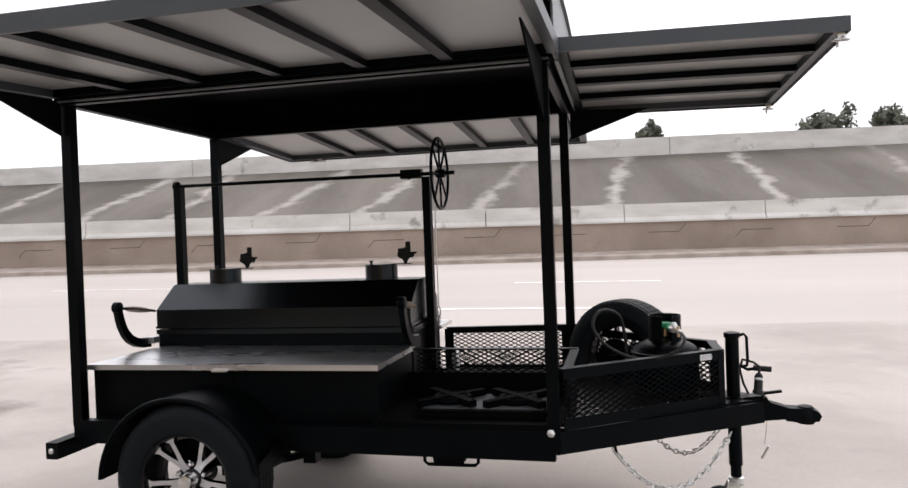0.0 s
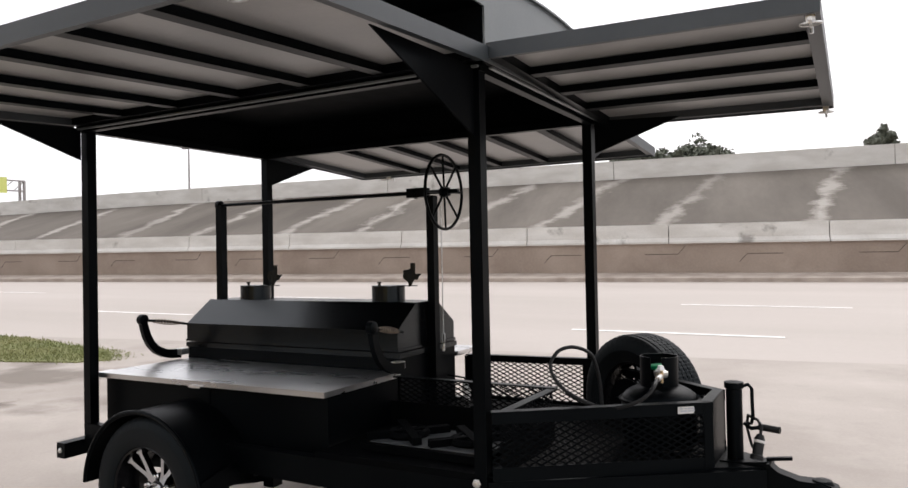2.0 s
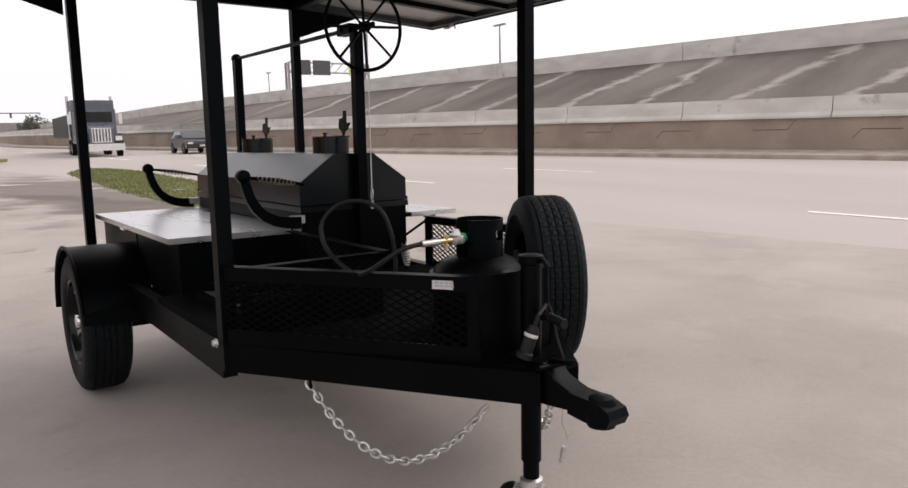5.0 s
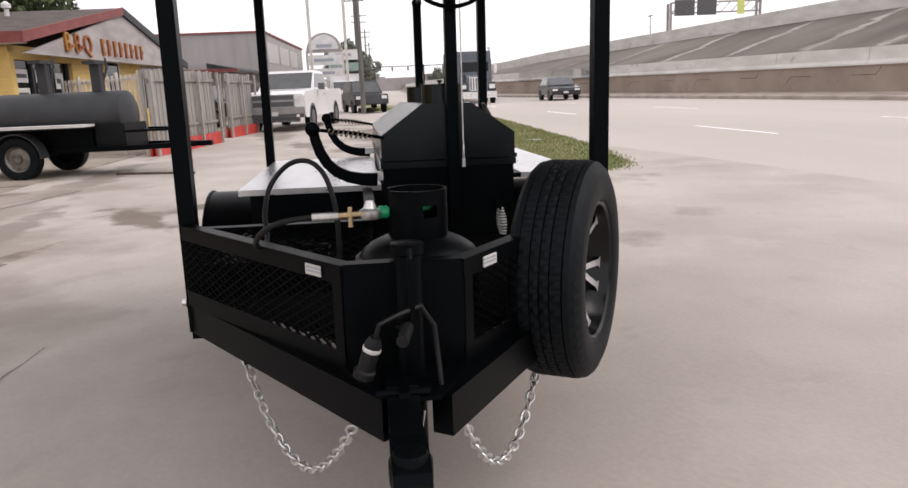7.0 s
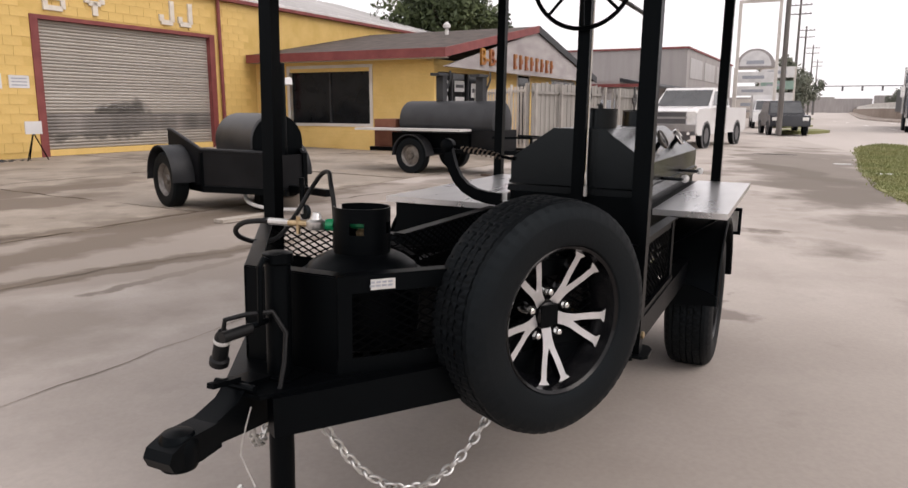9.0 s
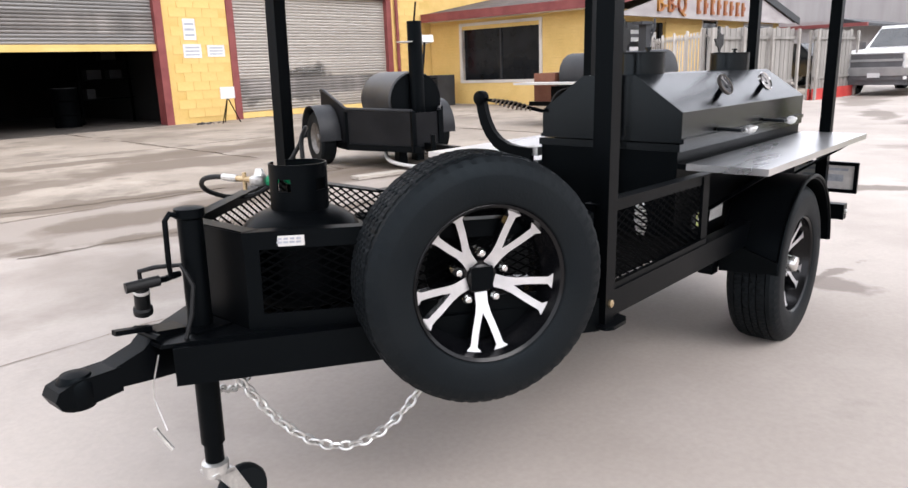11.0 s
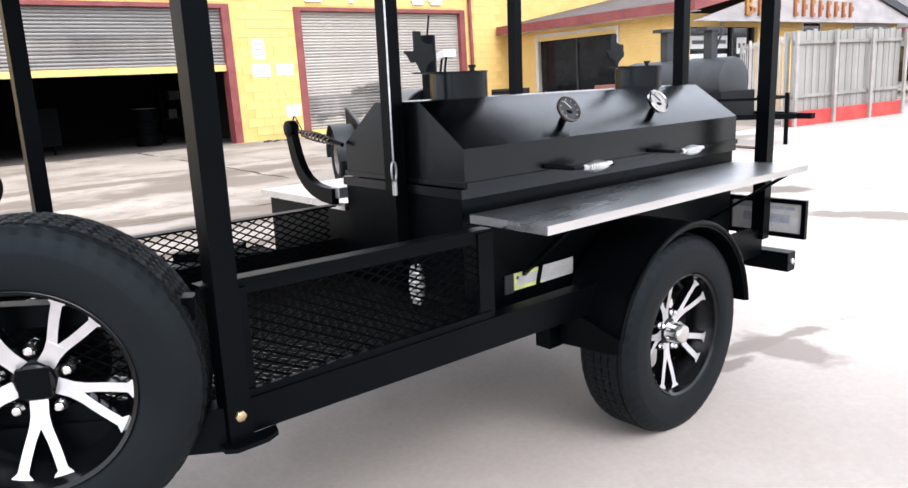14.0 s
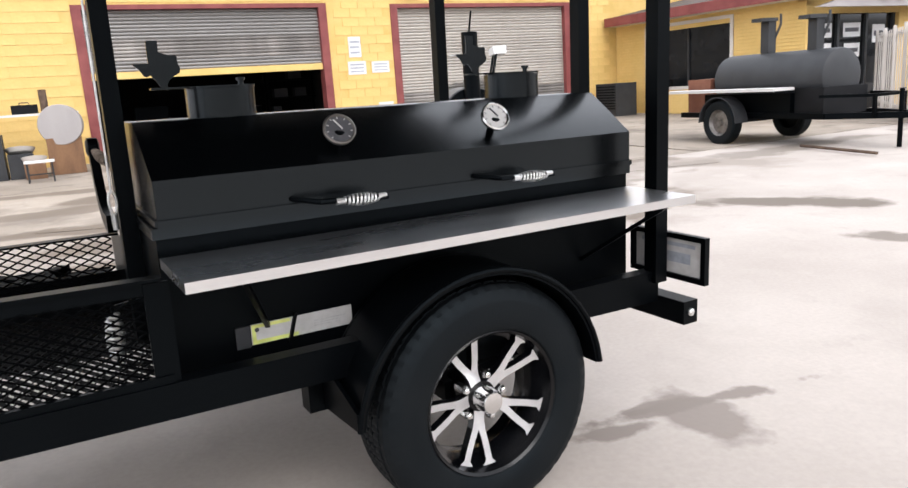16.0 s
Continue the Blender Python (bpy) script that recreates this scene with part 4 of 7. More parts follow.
for x in (0.244, -0.309):
    hd = part("lid_handle", tube(nb(), [(x + 0.16, 0.564, 0.942), (x + 0.14, 0.60, 0.94), (x + 0.11, 0.635, 0.936), (x - 0.075, 0.642, 0.93)], 0.0075, 8), BLACK, pit, "bent rod handle with a bright coil grip")
    part("coil_grip", coil((x + 0.048, 0.64, 0.932), (x - 0.045, 0.641, 0.931), 0.0148, 0.0036, 9), ZINC, hd, "bright spring coil grip")
    for e in (0.046, -0.07):
        part("grip_end", tube(nb(), [(x + e, 0.64, 0.932), (x + e + 0.024, 0.64, 0.9325)], 0.009, 10), ZINC, hd, "bright wound end of the grip")
RUSTROD = mk("heat_stained_steel", (0.17, 0.13, 0.1), (0.3, 0.24, 0.185), 30, 0.45, 0.6, metal=0.6, fine=0.2)
# curved counter arms at both ends
for x, sx in ((0.775, 1), (-0.81, -1)):
    path = [Vector((0, y, z)) for y, z in ((-0.302, 1.058), (-0.294, 1.018), (-0.278, 0.968), (-0.252, 0.922), (-0.214, 0.885), (-0.165, 0.861), (-0.11, 0.849), (-0.045, 0.845))]
    half = (0.02, 0.021, 0.022, 0.022, 0.023, 0.024, 0.026, 0.027)
    near, far = [], []
    for k, p in enumerate(path):
        d = (path[min(k + 1, 7)] - path[max(k - 1, 0)]).normalized()
        s = Vector((0, -d.z, d.y)) * half[k]
        near.append((p + s).yz[:]), far.append((p - s).yz[:])
    arm = part("counter_arm", prism(nb(), near + far[::-1], "yz", x - 0.014, x + 0.014), BLACK, pit, "curved black flat-bar lid arm", bev=0.004)
    part("arm_head", lathe(nb(), [(0.02, -0.02), (0.03, -0.015), (0.031, 0.0), (0.03, 0.015), (0.02, 0.02)], (x, -0.304, 1.066), (1, 0, 0), 20), BLACK, arm, "rounded arm head")
    part("arm_rod", tube(nb(), [(x, -0.30, 1.062), (x - sx * 0.01, -0.16, 1.047), (x - sx * 0.02, -0.01, 1.018)], 0.0075, 8), BLACK, arm)
    part("arm_coil", coil((x, -0.24, 1.055), (x - sx * 0.015, -0.06, 1.027), 0.014, 0.0036, 9), RUSTROD, arm, "brown heat-stained spring coil on the arm")
    part("arm_hinge", box(nb(), min(x, x - sx * 0.05), max(x, x - sx * 0.05), -0.075, -0.02, 0.84, 0.875), ZINC, arm, "bright hinge plate", bev=0.003)

# bright coil handle of the fire door, seen through the basket side
part("door_coil", coil((0.857, 0.48, 0.595), (0.85, 0.47, 0.705), 0.02, 0.0045, 9), ZINC, pit, "bright spring coil grip")
part("door_rod", tube(nb(), [(0.742, 0.48, 0.56), (0.85, 0.48, 0.57), (0.857, 0.48, 0.6), (0.85, 0.47, 0.72), (0.742, 0.47, 0.73)], 0.006, 8), BLACK, pit)

# ---- crank hoist above the pit ----
hoist = thing("grill_hoist", (0, 0.29, 0.6), "black hoist frame with a spoked crank wheel over the pit", "hoist")
part("hoist_post", box(nb(), -0.822, -0.774, 0.262, 0.31, 0.56, 1.745), BLACK, hoist, bev=0.003)
part("hoist_post", box(nb(), 0.744, 0.788, 0.262, 0.31, 0.56, 1.72), BLACK, hoist, bev=0.003)
part("end_knob", lathe(nb(), [(0.02, -0.02), (0.03, -0.012), (0.03, 0.012), (0.02, 0.02)], (-0.812, 0.288, 1.748), (1, 0, 0), 16), BLACK, hoist)
part("shaft", tube(nb(), [(-0.80, 0.288, 1.748), (0.93, 0.285, 1.738)], 0.0105, 10), BLACK, hoist)
part("bearing", box(nb(), 0.62, 0.74, 0.262, 0.312, 1.715, 1.765), BLACK, hoist, bev=0.004)
part("ratchet", lathe(nb(), [(0.03, 0.66), (0.03, 0.675)], (0, 0.286, 1.74), (1, 0, 0), 12), BLACK, hoist, smooth=0)
cw = Vector((0.845, 0.285, 1.735))
cwheel = part("crank_wheel", tube(nb(), [cw + Vector((0, 0.197 * math.cos(a), 0.197 * math.sin(a))) for a in [2 * math.pi * i / 48 for i in range(48)]], 0.0085, 8, closed=True), BLACK, hoist, "thin black spoked crank wheel")
part("hub", lathe(nb(), [(0.024, -0.02), (0.024, 0.03)], cw, (1, 0, 0), 14), BLACK, cwheel)
for i in range(8):
    a = 2 * math.pi * i / 8 + 0.05
    part("spoke", tube(nb(), [cw, cw + Vector((0, 0.197 * math.cos(a), 0.197 * math.sin(a)))], 0.0065, 6), BLACK, cwheel)
part("crank_pin", tube(nb(), [cw + Vector((0, 0, 0)), cw + Vector((0.08, 0, 0))], 0.009, 8), BLACK, hoist)
part("cable", tube(nb(), [(0.80, 0.325, 1.735), (0.80, 0.325, 0.98)], 0.003, 6), ZINC, hoist, "thin steel lifting cable")
part("turnbuckle", tube(nb(), [(0.80 + 0.009 * math.sin(a), 0.325, 0.955 + 0.03 * math.cos(a)) for a in [2 * math.pi * i / 16 for i in range(16)]], 0.0035, 6, closed=True), ZINC, hoist, "zinc turnbuckle loop")
part("turnbuckle_end", tube(nb(), [(0.80, 0.325, 0.925), (0.80, 0.325, 0.885)], 0.008, 8), ZINC, hoist)

# ---- canopy ----
canopy = thing("canopy", (0, 0, 0.46), "black steel canopy with arched roof and three folded-out awnings", "canopy")
for px, py in ((1.527, -0.666), (1.515, 0.682), (-0.762, -0.66), (-0.775, 0.682)):
    part("post", box(nb(), px - 0.0255, px + 0.0255, py - 0.0255, py + 0.0255, (0.498 if py > 0 else 0.462) if px > 0 else 0.532, 2.115), BLACK, canopy, "black square steel post", bev=0.003)
part("ceiling_sheet", box(nb(), -0.80, 1.575, -0.695, 0.695, 2.285, 2.291), MATTBLACK, canopy, "black roof underside")
for sy in (-1, 1):
    part("side_fascia", box(nb(), -0.80, 1.575, sy * 0.70 - 0.004, sy * 0.70 + 0.004, 2.095, 2.32), MATTBLACK, canopy)
    part("top_rail", box(nb(), -0.80, 1.56, sy * 0.672 - 0.02, sy * 0.672 + 0.02, 2.08, 2.115), BLACK, canopy, bev=0.003)
part("top_rail", box(nb(), 1.51, 1.55, -0.65, 0.65, 2.08, 2.115), BLACK, canopy, bev=0.003)
part("top_rail", box(nb(), -0.795, -0.755, -0.65, 0.65, 2.08, 2.115), BLACK, canopy, bev=0.003)
part("rear_fascia", box(nb(), -0.806, -0.80, -0.7, 0.7, 2.095, 2.335), MATTBLACK, canopy)
ry, sag_r = 0.965, 0.112
top = [(-ry + 2 * ry * i / 24, 2.36 + sag_r * (1 - (-1 + 2 * i / 24) ** 2)) for i in range(25)]
part("front_fascia", prism(nb(), top + [(ry, 2.312), (0.70, 2.312), (0.70, 2.11), (-0.70, 2.11), (-0.70, 2.312), (-ry, 2.312)], "yz", 1.577, 1.585), ROOFSKIN, canopy, "grey arched front fascia", smooth=0)
part("roof_sheet", prism(nb(), [(y, z + 0.004) for y, z in top] + [(y, z - 0.004) for y, z in reversed(top)], "yz", -0.82, 1.60), ROOFSKIN, canopy, "grey arched sheet roof")
for sy in (-1, 1):
    part("eave_strip", box(nb(), -0.81, 1.576, sy * ry - 0.004, sy * ry + 0.004, 2.312, 2.36), ROOFSKIN, canopy, "grey eave strip")
    part("eave_soffit", box(nb(), -0.81, 1.576, min(sy * 0.704, sy * (ry - 0.004)), max(sy * 0.704, sy * (ry - 0.004)), 2.312, 2.318), BLACK, canopy)


def awning(o, du, dv, lu, lv, ribs, label):
    """A folded-out awning: sheet on a tube frame with ribs across. o: an inner corner; du along the hinge, dv outwards."""
    o, du, dv = Vector(o), Vector(du).normalized(), Vector(dv).normalized()
    n = du.cross(dv)
    if n.z < 0:
        n = -n
    aw = part("awning", beam(nb(), o + dv * (lv / 2) + n * 0.021, o + dv * (lv / 2) + du * lu + n * 0.021, lv, 0.006, up=n), PANELGREY, canopy, label, smooth=0)
    for a in (0.02, lu - 0.02):
        part("frame_tube", beam(nb(), o + du * a, o + du * a + dv * lv, 0.04, 0.036, up=n), AWNEDGE, aw, bev=0.002)
        e = -0.003 if a < 0.1 else lu + 0.003
        part("edge_trim", beam(nb(), o + du * e + n * 0.002, o + du * e + dv * (lv + 0.006) + n * 0.002, 0.006, 0.058, up=n), AWNEDGE, aw)
    for b in (0.02, lv - 0.02):
        part("frame_tube", beam(nb(), o + dv * b + du * 0.04, o + dv * b + du * (lu - 0.04), 0.04, 0.036, up=n), BLACK if b < 0.1 else AWNEDGE, aw, bev=0.002)
    for a in ribs:
        part("rib", beam(nb(), o + du * a + dv * 0.04, o + du * a + dv * (lv - 0.04), 0.052, 0.03, up=n), BLACK, aw, bev=0.002)
    part("edge_trim", beam(nb(), o + dv * (lv + 0.003) + n * 0.002, o + dv * (lv + 0.003) + du * lu + n * 0.002, 0.006, 0.058, up=n), AWNEDGE, aw)
    return aw


la = awning((-0.80, -0.715, 2.125), (1, 0, 0), (0, -1, -0.055), 2.40, 1.16, (0.42, 0.8, 1.19, 1.58, 1.95), "grey sheet side awning on a black ribbed frame")
ra = awning((1.60, 0.715, 2.115), (-1, 0, 0), (0, 1, -0.055), 2.36, 1.08, (0.4, 0.76, 1.12, 1.47, 1.82), "grey sheet side awning on a black ribbed frame")
fa = awning((1.592, -0.705, 2.14), (0, 1, -0.03), (1, 0, -0.02), 1.44, 1.09, (0.34, 0.68, 1.04), "grey sheet front awning on a black ribbed frame")
# hinge strips, paler where the sheets meet
for y in (-0.712, 0.712):
    part("hinge_strip", box(nb(), -0.78, 1.56, y - 0.008, y + 0.008, 2.087, 2.095), ROOFSKIN, canopy, "thin grey hinge strip")
part("hinge_strip", box(nb(), 1.58, 1.596, -0.66, 0.66, 2.087, 2.095), ROOFSKIN, canopy, "thin grey hinge strip")
# gusset plates


def gusset(x, y, dx, dy, drop, reach):
    bm = nb()
    a, b, c = Vector((x, y, 2.097)), Vector((x + dx * reach, y + dy * reach, 2.097 - 0.02)), Vector((x, y, 2.097 - drop))
    side = Vector((dy, dx, 0)) * 0.004
    r1 = [bm.verts.new(p - side) for p in (a, b, c)]
    r2 = [bm.verts.new(p + side) for p in (a, b, c)]
    for i in range(3):
        bm.faces.new((r1[i], r1[(i + 1) % 3], r2[(i + 1) % 3], r2[i]))
    bm.faces.new(r1[::-1]), bm.faces.new(r2)
    return part("gusset", bm, BLACK, canopy, "black triangular bracket plate", smooth=0)


gusset(1.53, -0.698, 0, -1, 0.26, 0.66), gusset(-0.775, -0.698, 0, -1, 0.165, 0.46)
gusset(1.53, 0.698, 0, 1, 0.2, 0.5), gusset(-0.775, 0.698, 0, 1, 0.2, 0.5)
gusset(1.556, 0.672, 1, 0, 0.175, 0.45)
# catches at the awning corners
for p, q, w in (((1.55, -1.845, 2.03), (0, 1), 0.026), ((2.66, -0.68, 2.085), (1, 0), 0.013), ((2.655, 0.70, 2.045), (1, 0), 0.013), ((-0.5, 1.775, 2.033), (0, 1), 0.016)):
    v = Vector(p)
    ca = part("catch", box(nb(), p[0] - w, p[0] + w, p[1] - w * 0.7, p[1] + w * 0.7, p[2] - 0.012, p[2] + 0.008), ZINC, canopy, "bright awning catch", bev=0.004)
    part("catch_pin", tube(nb(), [v + Vector((-0.05 * q[1], -0.05 * q[0], -0.014)), v + Vector((0.05 * q[1], 0.05 * q[0], -0.014)), v + Vector((0.05 * q[1], 0.05 * q[0], -0.035))], 0.0055, 8), ZINC, ca)
    part("catch_loop", tube(nb(), [v + Vector((0.03 * math.cos(a) - 0.05 * q[1], 0.018 * math.sin(a), -0.018)) for a in [2 * math.pi * i / 14 for i in range(14)]], 0.004, 6, closed=True), ZINC, ca)

# ---- propane tank, regulator, hose ----
TX, TY = 2.018, 0.024
tank = thing("propane_tank", (TX, TY, 0.58), "matt black propane cylinder with guard collar standing in the basket", "gas cylinder")
tc_ = (TX, TY, 0)
body = part("cylinder", lathe(nb(), [(0.11, 0.575), (0.145, 0.59), (0.158, 0.63), (0.158, 0.768), (0.156, 0.783), (0.146, 0.799), (0.124, 0.815), (0.094, 0.829), (0.04, 0.836)], tc_, (0, 0, 1), 44), BLACK, tank, "matt black cylinder body")
part("flange_ring", lathe(nb(), [(0.158, 0.768), (0.168, 0.77), (0.168, 0.779), (0.157, 0.782)], tc_, (0, 0, 1), 44, caps=False), BLACK, body)


def collar(bm, angles, levels, skip, r, th):
    """A bent plate with openings: cells between angles (degrees) and levels, but for those in skip."""
    cells = {(i, k) for i in range(len(angles) - 1) for k in range(len(levels) - 1)} - skip
    grid = {}
    for i, a in enumerate(angles):
        c, s = math.cos(radians(a)), math.sin(radians(a))
        for k, z in enumerate(levels):
            grid[i, k] = (bm.verts.new((TX + r * c, TY + r * s, z)), bm.verts.new((TX + (r - th) * c, TY + (r - th) * s, z)))
    for i, k in cells:
        q = ((i, k), (i + 1, k), (i + 1, k + 1), (i, k + 1))
        bm.faces.new([grid[p][0] for p in q]), bm.faces.new([grid[p][1] for p in reversed(q)])
        for n, (p, o) in zip(((i, k - 1), (i + 1, k), (i, k + 1), (i - 1, k)), ((q[0], q[1]), (q[1], q[2]), (q[2], q[3]), (q[3], q[0]))):
            if n not in cells:
                bm.faces.new((grid[p][0], grid[p][1], grid[o][1], grid[o][0]))
    return bm


# guard collar with two hand holes; its open side faces the regulator
turns = [-68 + 326 * i / 44 for i in range(45)]
holes = {(i, 1) for i in range(44) if 8 < (turns[i] + turns[i + 1]) / 2 < 36 or 88 < (turns[i] + turns[i + 1]) / 2 < 116}
bm = collar(nb(), turns, (0.822, 0.885, 0.917, 0.955), holes, 0.078, 0.004)
part("guard_collar", bm, BLACK, tank, "black guard collar with hand holes", bev=0.0)
part("valve_body", lathe(nb(), [(0.016, 0.85), (0.016, 0.885), (0.011, 0.89), (0.011, 0.905)], tc_, (0, 0, 1), 14), BRASS, tank, "brass tank valve")
part("hand_wheel", lathe(nb(), [(0.012, 0.9), (0.034, 0.898), (0.04, 0.904), (0.04, 0.912), (0.034, 0.917), (0.012, 0.915)], tc_, (0, 0, 1), 18), GREEN, tank, "green valve hand wheel", smooth=0)
part("foot_ring", lathe(nb(), [(0.11, 0.565), (0.11, 0.60), (0.105, 0.60), (0.105, 0.565)], tc_, (0, 0, 1), 28), BLACK, tank)
reg = part("regulator", lathe(nb(), [(0.024, -0.016), (0.028, -0.01), (0.028, 0.006), (0.017, 0.012), (0.01, 0.03)], (2.055, -0.1, 0.902), (0, 0, 1), 18), ZINC, tank, "grey metal gas regulator")
part("valve_knob", lathe(nb(), [(0.012, 0.0), (0.0165, 0.004), (0.0165, 0.024), (0.012, 0.028)], (2.042, -0.079, 0.899), (-0.3, 1, 0), 10), GREEN, reg, "green coupling nut", smooth=0)
part("fitting", tube(nb(), [(2.062, -0.115, 0.90), (2.072, -0.185, 0.90)], 0.009, 10), BRASS, reg, "brass fitting")
part("fitting", tube(nb(), [(2.07, -0.15, 0.87), (2.07, -0.15, 0.92)], 0.006, 8), BRASS, reg, "brass fitting")
hose = thing("gas_hose", (1.9, -0.3, 0.8), "black rubber gas hose coiled over the basket rim", "hose")
hp_ = [(2.07, -0.17, 0.90), (2.075, -0.25, 0.90), (2.083, -0.325, 0.891), (2.072, -0.37, 0.866), (2.03, -0.392, 0.835), (1.95, -0.395, 0.808), (1.86, -0.385, 0.81), (1.75, -0.40, 0.865), (1.69, -0.385, 0.94), (1.70, -0.33, 1.0), (1.745, -0.27, 1.014), (1.80, -0.225, 0.985), (1.82, -0.20, 0.92), (1.83, -0.19, 0.84), (1.835, -0.19, 0.74)]


def smooth_path(pts, n=8):
    pts = [Vector(p) for p in pts]
    out = []
    for i in range(len(pts) - 1):
        p0, p1, p2, p3 = pts[max(i - 1, 0)], pts[i], pts[i + 1], pts[min(i + 2, len(pts) - 1)]
        for k in range(n):
            t = k / n
            out.append(0.5 * ((2 * p1) + (p2 - p0) * t + (2 * p0 - 5 * p1 + 4 * p2 - p3) * t * t + (3 * p1 - p0 - 3 * p2 + p3) * t ** 3))
    return out + [pts[-1]]


part("hose_run", tube(nb(), smooth_path(hp_), 0.0075, 10), RUBBERHOSE, hose)
part("hose_end", tube(nb(), [(2.072, -0.18, 0.90), (2.075, -0.245, 0.90)], 0.0105, 10), ZINC, hose, "bright crimped hose fitting")

# burner in the side bay
burner = thing("side_burner", (1.15, -0.38, 0.58), "black cast-iron burner with crossed grates on the mesh deck", "burner")
part("pan", prism(nb(), [(0.92, 0.582), (0.90, 0.612), (1.49, 0.612), (1.47, 0.582)], "xz", -0.58, -0.22), MATTBLACK, burner, "black burner pan", bev=0.004)
part("pan_plate", box(nb(), 0.93, 1.47, -0.55, -0.25, 0.6125, 0.6155), mk("burner_pan", (0.05, 0.055, 0.06), (0.085, 0.09, 0.096), 6, 0.5, metal=0.2), burner, "grey burner pan", bev=0.004)
for cx in (1.03, 1.34):
    an = 0.79
    g = part("grate", beam(nb(), (cx - 0.18 * math.cos(an), -0.40 - 0.19 * math.sin(an), 0.63), (cx + 0.18 * math.cos(an), -0.40 + 0.19 * math.sin(an), 0.63), 0.04, 0.03), MATTBLACK, burner, "black cast-iron grate")
    part("grate_bar", beam(nb(), (cx + 0.18 * math.cos(an), -0.40 - 0.19 * math.sin(an), 0.632), (cx - 0.18 * math.cos(an), -0.40 + 0.19 * math.sin(an), 0.632), 0.04, 0.03), MATTBLACK, g)
    part("grate_ring", tube(nb(), [(cx + 0.075 * math.cos(a), -0.40 + 0.085 * math.sin(a), 0.628) for a in [2 * math.pi * i / 20 for i in range(20)]], 0.018, 8, closed=True), MATTBLACK, g)
    part("burner_head", lathe(nb(), [(0.06, 0.62), (0.06, 0.637), (0.03, 0.642)], (cx, -0.38, 0), (0, 0, 1), 20), BLACK, burner)

# number plate holder at the rear corner
tag = thing("plate_holder", (-0.83, 0.67, 0.482), "black framed holder with a pale number plate on the bumper", "number plate")
part("plate", box(nb(), -0.845, -0.842, 0.527, 0.817, 0.552, 0.672), WHITEPLATE, tag, "pale plate with grey print", smooth=0)
fr = nb()
for y0, y1, z0, z1 in ((0.507, 0.837, 0.672, 0.69), (0.507, 0.837, 0.534, 0.552), (0.507, 0.525, 0.552, 0.672), (0.819, 0.837, 0.552, 0.672)):
    box(fr, -0.853, -0.832, y0, y1, z0, z1)
part("plate_frame", fr, BLACK, tag)
part("print_bar", box(nb(), -0.8415, -0.8405, 0.575, 0.77, 0.59, 0.625), PRINTGREY, tag, smooth=0)
part("print_bar", box(nb(), -0.8415, -0.8405, 0.555, 0.79, 0.645, 0.658), PRINTGREY, tag, smooth=0)
part("bracket", box(nb(), -0.835, -0.815, 0.56, 0.60, 0.478, 0.54), BLACK, tag)

# ---- the lot: worn slabs with open joints ----
YELLOW = mk("yellow_block", (0.63, 0.43, 0.138), (0.73, 0.515, 0.192), 1.1, 0.7, 0.85, bump=0.2, bscale=25, fine=0.1, vary=0.025)
YELLOWBACK = mk("yellow_joint", (0.575, 0.39, 0.12), (0.66, 0.46, 0.165), 2, 0.85, fine=0.15)
MAROON = mk("maroon_trim", (0.17, 0.035, 0.035), (0.23, 0.06, 0.055), 3, 0.55, 0.7, fine=0.15)
SHUTTER = mk("shutter_steel", (0.33, 0.305, 0.27), (0.45, 0.42, 0.375), 0.8, 0.45, 0.6, metal=0.3, stretch=(0.3, 1, 3), fine=0.1, vary=0.12)
SHUTTERDARK = mk("darker_shutter", (0.17, 0.165, 0.158), (0.27, 0.262, 0.252), 0.8, 0.45, 0.6, metal=0.3, stretch=(0.3, 1, 3), fine=0.1, vary=0.12)
# ragged dark humps and a dark band low on the closed door
for q in ((-8.45, -14.1, 0.55, 0.26, 0, 0.8, 0.55, 1.15), (-9.05, -14.1, 0.7, 0.34, 0, 0.85, 0.55, 1.18), (-8.2, -14.1, 2.4, 0.3, 0, 0.7, 0.55, 0.75)):
    for m in (SHUTTER, SHUTTERDARK):
        patched(m, (0.05, 0.048, 0.045), *q)
DARKSLAT = mk("dark_slat", (0.10, 0.095, 0.09), (0.30, 0.28, 0.26), 0.9, 0.6, metal=0.2, fine=0.2, vary=0.2)
DARKROOM = mk("shade_black_interior", (0.004, 0.004, 0.004), (0.008, 0.008, 0.008), 1, 0.9, fine=0.2)
WHITEROOF = mk("white_metal_roof", (0.55, 0.54, 0.53), (0.68, 0.67, 0.66), 0.3, 0.4, 0.55, metal=0.2, stretch=(4, 0.3, 1), fine=0.08)
SHINGLE = mk("brown_shingle", (0.045, 0.035, 0.03), (0.09, 0.07, 0.06), 3, 0.9, bump=0.5, bscale=30, fine=0.35)
WHITEBOARD = mk("dirty_white_board", (0.52, 0.48, 0.44), (0.64, 0.61, 0.57), 1.2, 0.7, 0.85, fine=0.1)
GLASS = mk("dark_glass", (0.006, 0.007, 0.008), (0.012, 0.013, 0.015), 2, 0.05, 0.08, fine=0.1, spec=0.3)
REDBASE = mk("red_base_board", (0.42, 0.03, 0.025), (0.52, 0.06, 0.05), 4, 0.6, fine=0.15)
